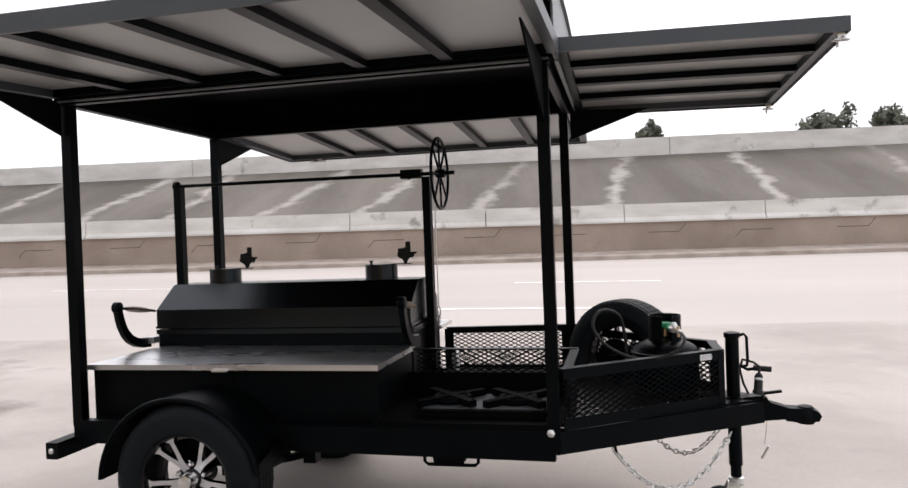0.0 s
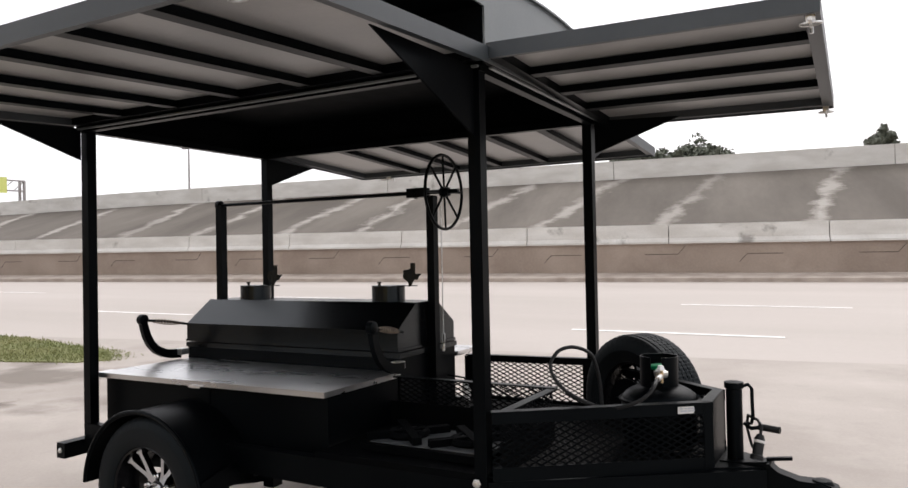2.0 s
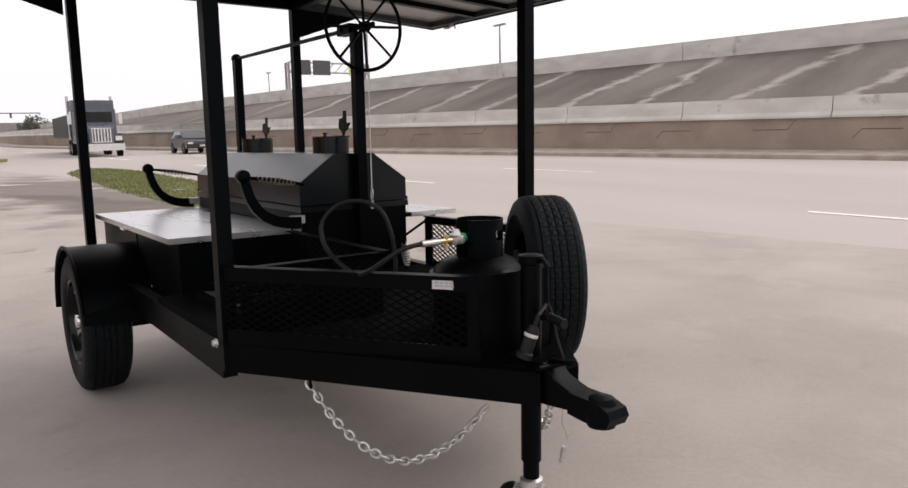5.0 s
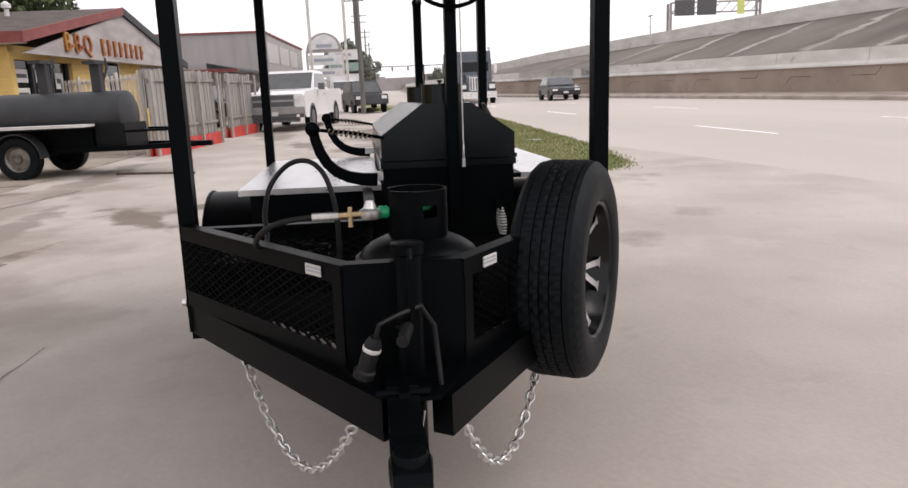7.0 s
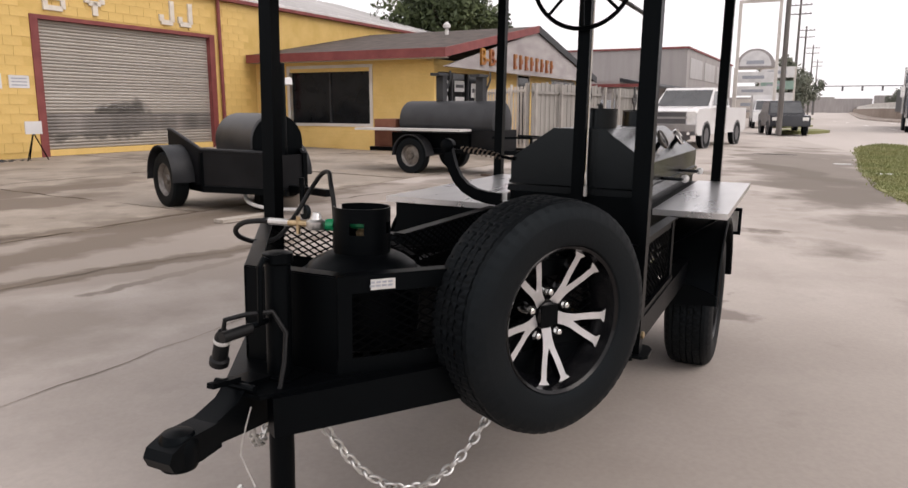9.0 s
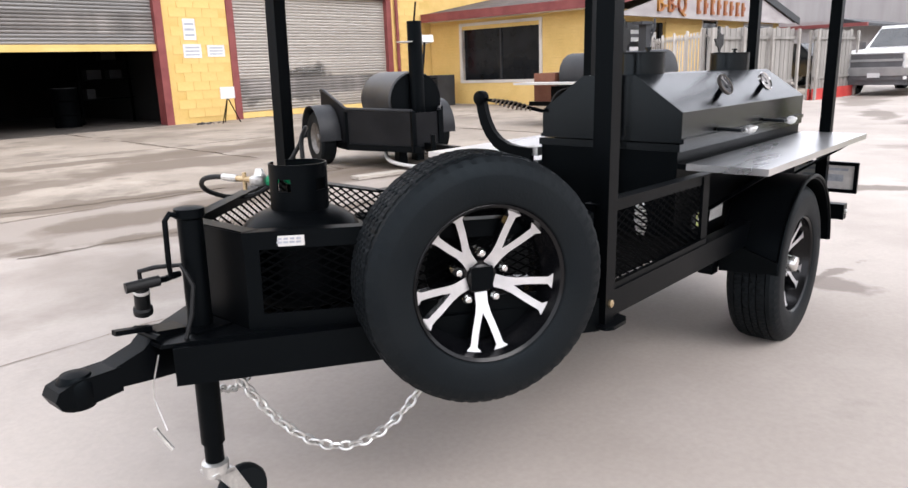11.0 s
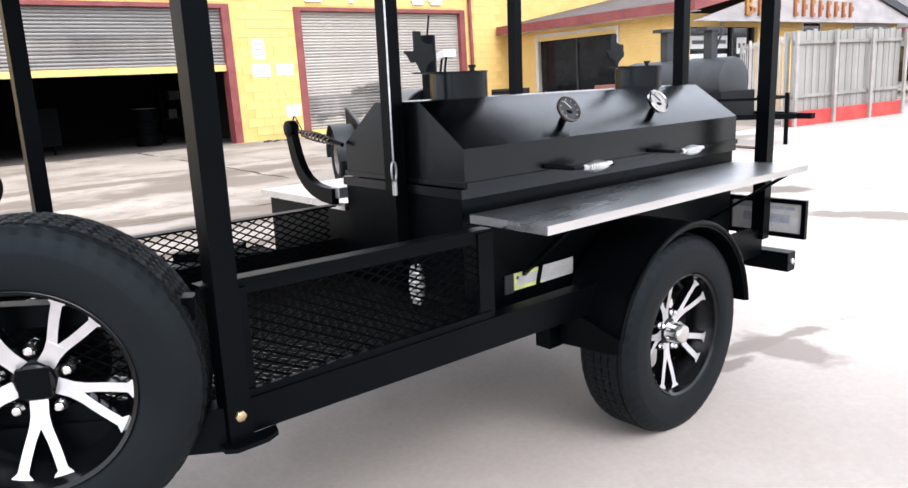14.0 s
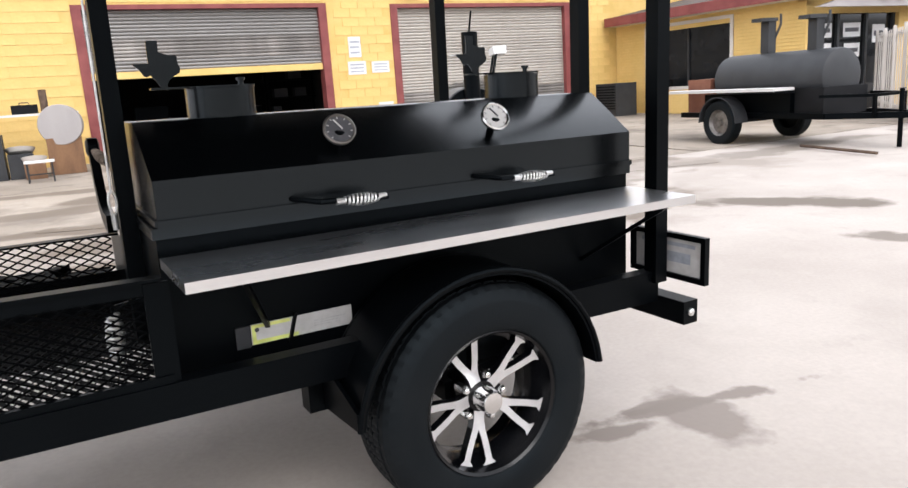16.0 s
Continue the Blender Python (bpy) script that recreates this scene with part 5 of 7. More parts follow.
GREYBOARD = mk("grey_fence_board", (0.23, 0.219, 0.202), (0.31, 0.297, 0.276), 2.5, 0.8, bump=0.2, bscale=30, stretch=(1, 1, 0.2), fine=0.15, vary=0.14)
POSTPALE = mk("weathered_post", (0.29, 0.272, 0.248), (0.37, 0.348, 0.32), 3, 0.75, 0.85, fine=0.12)
GREYSIDING = mk("grey_metal_siding", (0.30, 0.28, 0.275), (0.36, 0.34, 0.33), 0.5, 0.6, 0.7, stretch=(3, 3, 0.4), fine=0.06)
WOODRED = mk("red_brown_box", (0.14, 0.045, 0.025), (0.2, 0.08, 0.045), 4, 0.75, fine=0.2)
CARWHITE = mk("white_car_paint", (0.68, 0.68, 0.68), (0.74, 0.74, 0.74), 1, 0.2, fine=0.02)
CARDARK = mk("dark_car_paint", (0.018, 0.02, 0.024), (0.03, 0.032, 0.036), 1, 0.2, fine=0.04)
TRUCKBLUE = mk("truck_paint", (0.10, 0.115, 0.14), (0.14, 0.155, 0.18), 1, 0.25, fine=0.04)
CARGREY = mk("grey_plastic", (0.09, 0.09, 0.095), None, 4, 0.5)
HEADLIGHT = mk("headlight_lens", (0.7, 0.7, 0.68), (0.85, 0.85, 0.83), 8, 0.12, fine=0.05)
POLEWOOD = mk("pole_wood", (0.10, 0.092, 0.085), (0.16, 0.15, 0.14), 3, 0.85, stretch=(6, 6, 0.4), fine=0.2)
SIGNWHITE = mk("sign_white", (0.6, 0.6, 0.6), (0.7, 0.7, 0.7), 2, 0.5, fine=0.05)
# sign green paled so its colour carries the distance haze
HAZEGREEN = mk("hazy_green_sign", (0.22, 0.34, 0.29), (0.3, 0.42, 0.36), 2, 0.6, fine=0.05)
LETTER = mk("cream_letter", (0.62, 0.57, 0.5), (0.72, 0.68, 0.6), 6, 0.6, fine=0.1)
LETTERRED = mk("red_yellow_letter", (0.2, 0.035, 0.02), (0.42, 0.2, 0.03), 1.4, 0.6, fine=0.15)

lot = thing("pavement", (0, 0, 0), "worn tan concrete lot slabs with dirty joints and cracks", "pavement", SITE, kind="structure")
rng = random.Random(4)
for vs_, us_, g, amp in (((-14.2, -9.7, -5.3), (-47, -39, -33, -27.5, -22, -17, -12.2, -7.4, -2.6, 2.2, 7.0, 12, 18, 26), 0.03, 0.05),
                         ):
    for u0, u1 in zip(us_, us_[1:]):
        for v0, v1 in zip(vs_, vs_[1:]):
            ring = []
            for a, b, n, horiz, fixed in ((u0 + g, u1 - g, 12, True, v0 + g), (v0 + g, v1 - g, 10, False, u1 - g), (u1 - g, u0 + g, 12, True, v1 - g), (v1 - g, v0 + g, 10, False, u0 + g)):
                for k in range(n):
                    w, o = a + (b - a) * k / n, fixed + rng.uniform(-amp, amp)
                    ring.append((w, o) if horiz else (o, w))
            bm = nb()
            tilt = rng.uniform(-0.003, 0.003) if amp else 0.004
            r1 = [bm.verts.new((a, b, gh(a, b) + tilt)) for a, b in ring]
            r0 = [bm.verts.new((a, b, gh(a, b) - 0.06)) for a, b in ring]
            for k in range(len(ring)):
                bm.faces.new((r0[k], r0[(k + 1) % len(ring)], r1[(k + 1) % len(ring)], r1[k]))
            bm.faces.new(r1)
            part("slab", bm, OLDCONC if amp else CONC, lot, smooth=0)



bm = nb()
cols = []
for k in range(51):
    u = 26 - 2 * k
    edge = next(w for w in [x * 0.1 for x in range(-50, 150)] if (EMB.inverted() @ SITE @ Vector((u, w, 0))).y >= 6.5)
    vv = [-5.27 + (max(edge, -5.0) + 5.27) * i / 12 for i in range(13)]
    cols.append([bm.verts.new((u, w, gh(u, w) + 0.004)) for w in vv])
for a, b in zip(cols, cols[1:]):
    for k in range(12):
        bm.faces.new((a[k], a[k + 1], b[k + 1], b[k]))
part("slab", bm, CONC, lot, smooth=0)


def crack(pts, w, name="crack"):
    bm = nb()
    prev = None
    for k, (a, b) in enumerate(pts):
        ww = w * rng.uniform(0.5, 1.3)
        cur = (bm.verts.new((a, b - ww, gh(a, b - ww) + 0.0075)), bm.verts.new((a, b + ww, gh(a, b + ww) + 0.0075)))
        if prev:
            bm.faces.new((prev[0], cur[0], cur[1], prev[1]))
        prev = cur
    return part(name, bm, DIRT, lot, "dark dirt-filled crack", smooth=0)


def wander(u0, v0, u1, v1, n, amp):
    return [(u0 + (u1 - u0) * k / n + rng.uniform(-amp, amp) * 0.3, v0 + (v1 - v0) * k / n + rng.uniform(-amp, amp)) for k in range(n + 1)]


crack(wander(1.2, -5.8, -2.2, -5.0, 20, 0.05), 0.035)
crack(wander(-2.2, -5.0, -6.5, -4.2, 20, 0.06), 0.022)
crack(wander(1.6, -3.76, -0.1, -3.56, 12, 0.03), 0.016)
crack(wander(-0.1, -3.56, -1.9, -2.95, 12, 0.03), 0.016)
crack(wander(3.2, -1.66, 0.2, -1.74, 16, 0.02), 0.003)
PUDDLE = mk("puddle_water", (0.09, 0.085, 0.08), (0.12, 0.11, 0.1), 2, 0.04, 0.08, fine=0.05)


def blotch(cu, cv, ru, rv, seed, mat, name, label):
    r = random.Random(seed)
    bm = nb()
    ph = [r.uniform(0, 6.28) for _ in range(4)]
    vs = []
    for k in range(80):
        a = 2 * math.pi * k / 80
        f = 0.72 + 0.14 * math.sin(2 * a + ph[0]) + 0.12 * math.sin(3 * a + ph[1]) + 0.08 * math.sin(5 * a + ph[2]) + 0.05 * math.sin(11 * a + ph[3])
        b = cv + rv * f * math.sin(a)
        vs.append(bm.verts.new((cu + ru * f * math.cos(a), b, gh(cu, b) + 0.0085)))
    bm.faces.new(vs)
    bmesh.ops.triangulate(bm, faces=bm.faces)
    return part(name, bm, mat, lot, label, smooth=0)


blotch(-18.7, -0.2, 0.22, 0.85, 7, PUDDLE, "puddle", "shallow rain puddle")
blotch(-16.6, -1.3, 0.12, 0.4, 9, PUDDLE, "puddle", "shallow rain puddle")
for k, (u, v, w) in enumerate(((-13.05, 2.2, 0.16), (-13.8, 2.93, 0.2), (-12.3, 3.28, 0.18), (-5.4, 2.5, 0.13), (-15.9, 1.5, 0.2))):
    sc_ = thing("paper_scrap", (u, v, gz(v)), "crumpled white paper scrap lying on the ground", "litter", SITE, group="litter")
    bm = nb()
    z = gh(u, v) + (0.03 if v > 1.6 and u < -8 else 0.006)
    prism(bm, [(u - w * 0.4, v - w), (u + w * 0.5, v - w * 0.7), (u + w * 0.35, v + w), (u - w * 0.5, v + w * 0.8)], "xy", z, z + 0.012)
    part("sheet", bm, SIGNWHITE, sc_, bev=0.004)

# grass verge
verge = thing("grass_verge", (-25, 3, -0.1), "patchy green grass verge beside the road", "grass", SITE, kind="stuff")


outline = [(-27.5, 2.8), (-25, 2.0), (-19.5, 1.9), (-13.9, 1.85), (-10.8, 1.95), (-8.2, 2.15), (-6.9, 2.6), (-6.3, 3.1), (-6.9, 3.7), (-9.7, 4.1), (-13.7, 4.15), (-20.0, 4.05), (-23.5, 3.95), (-26.5, 3.4)]


def verge_in(u, v):
    inside = False
    for (a, b), (c, d) in zip(outline, outline[1:] + outline[:1]):
        if (b > v) != (d > v) and u < a + (c - a) * (v - b) / (d - b):
            inside = not inside
    return inside


bm = nb()
ring = []
for (a, b), (c, d) in zip(outline, outline[1:] + outline[:1]):
    n = max(2, int(math.hypot(c - a, d - b) / 0.4))
    for k in range(n):
        t = k / n
        ring.append((a + (c - a) * t + rng.uniform(-0.12, 0.12), b + (d - b) * t + rng.uniform(-0.09, 0.09)))
top_v = [bm.verts.new((a, b, gh(a, b) + 0.02)) for a, b in ring]
low_v = [bm.verts.new((a, b, gh(a, b) - 0.05)) for a, b in ring]
for k in range(len(ring)):
    bm.faces.new((low_v[k], low_v[(k + 1) % len(ring)], top_v[(k + 1) % len(ring)], top_v[k]))
bm.faces.new(top_v)
bmesh.ops.triangulate(bm, faces=bm.faces)
part("turf", bm, GRASS, verge, smooth=0)
BLADE = mk("grass_blade", (0.175, 0.2, 0.07), (0.27, 0.265, 0.12), 0.8, 0.7, fine=0.25)
vs, fs = [], []
n = 0
while n < 26000:
    t = rng.random() ** 1.7
    u, v = -6.1 - 21.5 * t, rng.uniform(1.7, 4.3)
    if not verge_in(u + rng.gauss(0, 0.2), v + rng.gauss(0, 0.07)):
        continue
    n += 1
    h, w, a = rng.uniform(0.015, 0.05) * (1 + t), 0.008 * (1 + 3 * t), rng.uniform(0, 6.28)
    z = gh(u, v) + 0.018
    i = len(vs)
    vs += [(u - w * math.cos(a), v - w * math.sin(a), z), (u + w * math.cos(a), v + w * math.sin(a), z), (u + rng.uniform(-0.03, 0.03), v + rng.uniform(-0.03, 0.03), z + h)]
    fs.append((i, i + 1, i + 2))
me = bpy.data.meshes.new("grass_blades")
base = Vector(verge["base"])
me.from_pydata([Vector(p) - base for p in vs], [], fs)
me.materials.append(BLADE)
ob = new("grass_blades", me)
ob.parent = verge
ob["base"] = tuple(base)
tagged(ob, kind="stuff")
for k, (u, v, l) in enumerate(((-42, -0.4, 6), (-56, -1.6, 8), (-72, -2.4, 9), (-98, -2.6, 12))):
    isl = nb()
    pts = [(u + l * math.cos(a) * 0.5, v + 1.3 * math.sin(a) * (1 + 0.1 * math.sin(5 * a))) for a in [2 * math.pi * i / 28 for i in range(28)]]
    prism(isl, pts, "xy", -0.2, 0.12)
    solid("grass_island", isl, GRASS, "kerbed strip of grass between driveways", "grass", kind="stuff", smooth=0)


# ---- yellow warehouse ----
def text_mesh(body, size, extrude):
    cu = bpy.data.curves.new("text", "FONT")
    cu.body, cu.size, cu.extrude, cu.align_x = body, size, extrude, "CENTER"
    tmp = bpy.data.objects.new("text", cu)
    scene.collection.objects.link(tmp)
    bpy.context.view_layer.update()
    me = bpy.data.meshes.new_from_object(tmp.evaluated_get(bpy.context.evaluated_depsgraph_get()))
    bpy.data.objects.remove(tmp)
    return me


FV = -14.0
GZ = gz(FV) + 0.0
house = thing("warehouse", (-8, FV, GZ), "yellow painted block warehouse with two roller doors and maroon trim", "warehouse", SITE, kind="structure")
doors = ((-11.67, -6.61, 0.2, 3.13), (-4.86, 0.12, 0.2, 3.16))
wall_segments = [(-25.6, -11.67, 0.1, 4.2), (-6.61, -4.86, 0.1, 4.2), (0.12, 8.0, 0.1, 4.2), (-11.67, -6.61, 3.13, 4.2), (-4.86, 0.12, 3.16, 4.2)]
for a, b, z0, z1 in wall_segments:
    part("wall", box(nb(), a, b, FV - 0.3, FV - 0.012, z0, z1), YELLOWBACK, house, smooth=0)
part("roof", prism(nb(), [(FV + 0.12, 4.2), (FV + 0.12, 4.28), (-20.0, 6.0), (-26, 4.3), (-26, 4.2), (-20.0, 5.9)], "yz", -26.0, 8.2), WHITEROOF, house, "pale weathered metal roof", smooth=0)
for k in range(68):
    u = -25.8 + k * 0.5
    part("roof_rib", beam(nb(), (u, FV + 0.12, 4.295), (u, -20.0, 6.015), 0.04, 0.03), WHITEROOF, house, smooth=0)
part("roof_vent", prism(nb(), [(-16.4, 4.9), (-16.4, 5.15), (-18.4, 5.75), (-18.4, 5.45)], "yz", -17.3, -13.0), WHITEROOF, house, "pale roof skylight hump", smooth=0)
part("eave_trim", box(nb(), -26.0, 8.2, FV - 0.02, FV + 0.14, 4.12, 4.21), MAROON, house, smooth=0)
part("downpipe", tube(nb(), [(-11.95, FV + 0.06, 0.2), (-11.9, FV + 0.06, 4.13)], 0.05, 8), MAROON, house)
for a, b, z0, z1 in doors:
    for x in (a, b):
        part("door_jamb", box(nb(), x - 0.09, x + 0.09, FV - 0.28, FV + 0.015, z0 - 0.1, z1 + 0.06), MAROON, house, smooth=0)
    part("door_head", box(nb(), a + 0.09, b - 0.09, FV - 0.2, FV + 0.01, z1 - 0.03, z1 + 0.06), MAROON, house, smooth=0)
# slats share one curved mesh for each door
for di, (a, b, z0, z1) in enumerate(doors):
    L = b - a - 0.18
    bm = nb()
    prism(bm, [(0.0, 0.0), (0.018, 0.012), (0.026, 0.035), (0.018, 0.058), (0.0, 0.07), (-0.006, 0.07), (-0.006, 0.0)], "yz", -L / 2, L / 2)
    bmesh.ops.recalc_face_normals(bm, faces=bm.faces)
    me = bpy.data.meshes.new("slat")
    bm.to_mesh(me)
    bm.free()
    me.materials.append(SHUTTER if di == 0 else SHUTTERDARK)
    dark_me = me.copy()
    dark_me.materials.clear()
    dark_me.materials.append(DARKSLAT)
    z, k = z1 - 0.1, 0
    stop = 0.28 if di == 0 else 1.87
    while z > stop:
        dark = (0.6 < z < 1.05) if di == 0 else (2.12 < z < 2.5)
        yel = di == 0 and z < 0.55
        o = new("slat", dark_me if dark else me)
        o.parent = house
        o.location = Vector(((a + b) / 2, FV - 0.13, z)) - Vector(house["base"])
        o["base"] = house["base"]
        z -= 0.0715
        k += 1
    part("bottom_bar", box(nb(), a + 0.09, b - 0.09, FV - 0.17, FV - 0.07, z - 0.06, z + 0.075), YELLOW, house, "yellow bottom bar of a roller door", bev=0.01)
    if di == 0:
        part("lower_panel", box(nb(), a + 0.09, b - 0.09, FV - 0.2, FV - 0.15, 0.2, 0.5), YELLOW, house, smooth=0)
DOORWAY = SITE @ Matrix.Translation((-0.9, -0.56, -0.15))     # things in and beside the raised door
# workshop behind the raised door; its darkness is put into the wall colour
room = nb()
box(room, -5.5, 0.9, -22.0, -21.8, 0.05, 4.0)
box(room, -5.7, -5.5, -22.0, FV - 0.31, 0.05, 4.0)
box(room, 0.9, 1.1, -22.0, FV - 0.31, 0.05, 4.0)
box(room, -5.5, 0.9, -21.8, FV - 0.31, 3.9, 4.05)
solid("workshop_walls", room, DARKROOM, "near-black workshop walls behind the raised roller door, shade put into their colour", "wall", smooth=0)
solid("workshop_floor", box(nb(), -5.5, 0.9, -21.8, FV - 0.02, 0.05, 0.185), mk("oily_floor", (0.04, 0.035, 0.03), (0.08, 0.07, 0.06), 1.2, 0.7, fine=0.2), "oily workshop floor slab", "floor", smooth=0)
# cabinet, drum and rack are coloured near-black for the same shade
cab = thing("steel_cabinet", (-0.3, -15.2, 0.335), "dark steel cabinet inside the workshop", "cabinet", DOORWAY)
part("carcass", box(nb(), -0.6, 0.1, -15.5, -14.9, 0.55, 1.35), MATTBLACK, cab, bev=0.01)
for u in (-0.55, 0.02):
    part("leg", box(nb(), u, u + 0.05, -15.45, -15.4, 0.335, 0.55), MATTBLACK, cab)
part("label_sheet", box(nb(), 0.0, 0.09, -14.899, -14.896, 0.78, 0.95), SIGNWHITE, cab, "pale paper label", smooth=0)
drum = thing("oil_drum", (-2.6, -15.6, 0.335), "dark steel drum with grey lid inside the workshop", "drum", DOORWAY)
part("shell", lathe(nb(), [(0.28, 0.335), (0.28, 0.6), (0.295, 0.615), (0.28, 0.63), (0.28, 0.9), (0.295, 0.915), (0.28, 0.93), (0.28, 1.2)], (-2.6, -15.6, 0), (0, 0, 1), 24), MATTBLACK, drum)
part("drum_lid", lathe(nb(), [(0.285, 1.2), (0.285, 1.22)], (-2.6, -15.6, 0), (0, 0, 1), 24), CHARCOAL, drum)
rack = thing("tool_rack", (-3.9, -16.5, 0.335), "dark tool rack with grey boxes inside the workshop", "rack", DOORWAY)
for z in (0.9, 1.35, 1.8):
    part("shelf", box(nb(), -4.55, -3.2, -16.9, -16.3, z, z + 0.03), MATTBLACK, rack)
for u in (-4.5, -3.25):
    part("upright", box(nb(), u, u + 0.05, -16.35, -16.3, 0.335, 2.0), MATTBLACK, rack)
for u, z, w in ((-4.3, 1.38, 0.3), (-3.8, 1.38, 0.35), (-4.2, 1.83, 0.35), (-3.6, 0.93, 0.2)):
    part("carton", box(nb(), u, u + w, -16.6, -16.32, z, z + 0.22), CHARCOAL, rack, "grey carton", bev=0.01)
# paper signs on the pier
for u, z, w, h in ((-5.55, 2.24, 0.3, 0.46), (-5.57, 1.77, 0.44, 0.3), (-6.16, 1.77, 0.44, 0.26)):
    sg = thing("paper_sign", (u, FV, z), "white paper notice with grey print taped to the yellow wall", "notice", SITE, group="notices on the pier")
    part("sheet", box(nb(), u - w / 2, u + w / 2, FV + 0.004, FV + 0.012, z - h / 2, z + h / 2), SIGNWHITE, sg, smooth=0)
    for k in range(3):
        part("print_bar", box(nb(), u - w * 0.38, u + w * 0.38, FV + 0.012, FV + 0.014, z + h * (0.25 - 0.26 * k) - h * 0.05, z + h * (0.25 - 0.26 * k) + h * 0.05), PRINTGREY, sg, smooth=0)
# large letters above the door, kept as plain strokes
for u, strokes in ((-7.1, ((-0.2, -0.12, 0, 0.42), (-0.12, 0.14, 0.34, 0.42), (-0.12, 0.14, 0.17, 0.25), (-0.12, 0.14, 0.0, 0.08), (0.12, 0.2, 0.04, 0.38))),
                   (-8.1, ((-0.05, 0.05, 0, 0.22), (-0.2, -0.1, 0.2, 0.42), (0.1, 0.2, 0.2, 0.42), (-0.12, 0.12, 0.16, 0.24))),
                   (-10.15, ((0.08, 0.18, 0.06, 0.45), (-0.18, -0.08, 0.06, 0.18), (-0.14, 0.14, 0.0, 0.09))),
                   (-10.75, ((0.08, 0.18, 0.06, 0.45), (-0.18, -0.08, 0.06, 0.18), (-0.14, 0.14, 0.0, 0.09)))):
    lt = thing("wall_letter", (u, FV, 3.3), "cream raised letter strokes on the yellow wall", "letter", SITE, group="wall letters")
    for a, b, z0, z1 in strokes:
        part("stroke", box(nb(), u - b * 1.3, u - a * 1.3, FV + 0.0, FV + 0.05, 3.3 + z0 * 1.33, 3.3 + z1 * 1.33), LETTER, lt, bev=0.012)

# ---- office ----
OU, OV = -13.36, -8.05
office = thing("office", (-16, -10, GZ), "low yellow office with brown shingle gable roof and maroon fascia", "office", SITE, kind="structure")
OG = gz(-8)
wv = (-12.75, -10.02)
for a, b, z0, z1 in ((FV, wv[0], OG, 2.5), (wv[1], OV, OG, 2.5), (wv[0], wv[1], OG, 0.82), (wv[0], wv[1], 2.33, 2.5)):
    part("side_wall", box(nb(), OU - 0.22, OU, a, b, z0 - 0.1, z1), YELLOW, office, smooth=0)


def siding(bm, fixed, a, b, z0, z1, along, pitch=0.075):
    z = z0
    while z < z1:
        p = [(0.0, z), (0.016, z + 0.004), (0.004, min(z + pitch, z1)), (0.0, min(z + pitch, z1))]
        if along == "y":
            prism(bm, [(fixed + q, w) for q, w in p], "xz", a, b)
        else:
            prism(bm, [(fixed + q, w) for q, w in p], "yz", a, b)
        z += pitch
    return bm


sd_ = nb()
for a, b, z0, z1 in ((FV, wv[0] - 0.1, OG, 2.45), (wv[1] + 0.1, OV, OG, 2.45), (wv[0] - 0.1, wv[1] + 0.1, OG, 0.74), (wv[0] - 0.1, wv[1] + 0.1, 2.41, 2.45)):
    siding(sd_, OU, a, b, z0, z1, "y")
part("siding", sd_, YELLOW, office, "yellow lap courses", smooth=0)
win = part("window", box(nb(), OU - 0.12, OU - 0.1, wv[0], wv[1], 0.82, 2.33), GLASS, office, "wide dark office window", smooth=0)
fr = nb()
for a, b, z0, z1 in ((wv[0] - 0.09, wv[0], 0.74, 2.41), (wv[1], wv[1] + 0.09, 0.74, 2.41), (wv[0], wv[1], 2.33, 2.41), (wv[0], wv[1], 0.74, 0.82)):
    box(fr, OU - 0.1, OU + 0.03, a, b, z0, z1)
part("frame", fr, WHITEBOARD, win, "pale window frame", smooth=0)
part("mullion", box(nb(), OU - 0.1, OU - 0.06, -11.42, -11.37, 0.82, 2.33), CHARCOAL, win, smooth=0)
# gable front with glazed door
dv = (-16.6, -13.55)
for a, b, z0, z1 in ((OU, dv[1], OG, 2.5), (-25.5, dv[0], OG, 2.5), (dv[0], dv[1], 2.3, 2.5)):
    part("front_wall", box(nb(), min(a, b), max(a, b), OV - 0.22, OV, z0 - 0.1, z1), YELLOW, office, smooth=0)
sd_ = nb()
siding(sd_, OV, dv[1], OU, OG, 2.35, "x"), siding(sd_, OV, -18.93, dv[0], OG, 2.35, "x"), siding(sd_, OV, -22.18, -20.07, OG, 2.35, "x"), siding(sd_, OV, -25.5, -24.87, OG, 2.35, "x")
part("siding", sd_, YELLOW, office, "yellow lap courses", smooth=0)
GABLE = mk("grey_gable_board", (0.30, 0.275, 0.275), (0.42, 0.395, 0.39), 0.8, 0.75, 0.9, stretch=(1, 1, 3), fine=0.12)
for a, b, z0, z1, name in ((-20.0, -19.0, OG, 2.3, "side_door"), (-24.8, -22.25, 0.9, 2.22, "front_window")):
    gl = part(name, box(nb(), a, b, OV - 0.01, OV + 0.006, z0, z1), GLASS, office, "dark glazed opening in the yellow front", smooth=0)
    fr = nb()
    for p, q, w0, w1 in ((a - 0.07, a, z0, z1 + 0.07), (b, b + 0.07, z0, z1 + 0.07), (a, b, z1, z1 + 0.07)):
        box(fr, p, q, OV + 0.004, OV + 0.03, w0, w1)
    part("frame", fr, WHITEBOARD, gl, "pale trim", smooth=0)
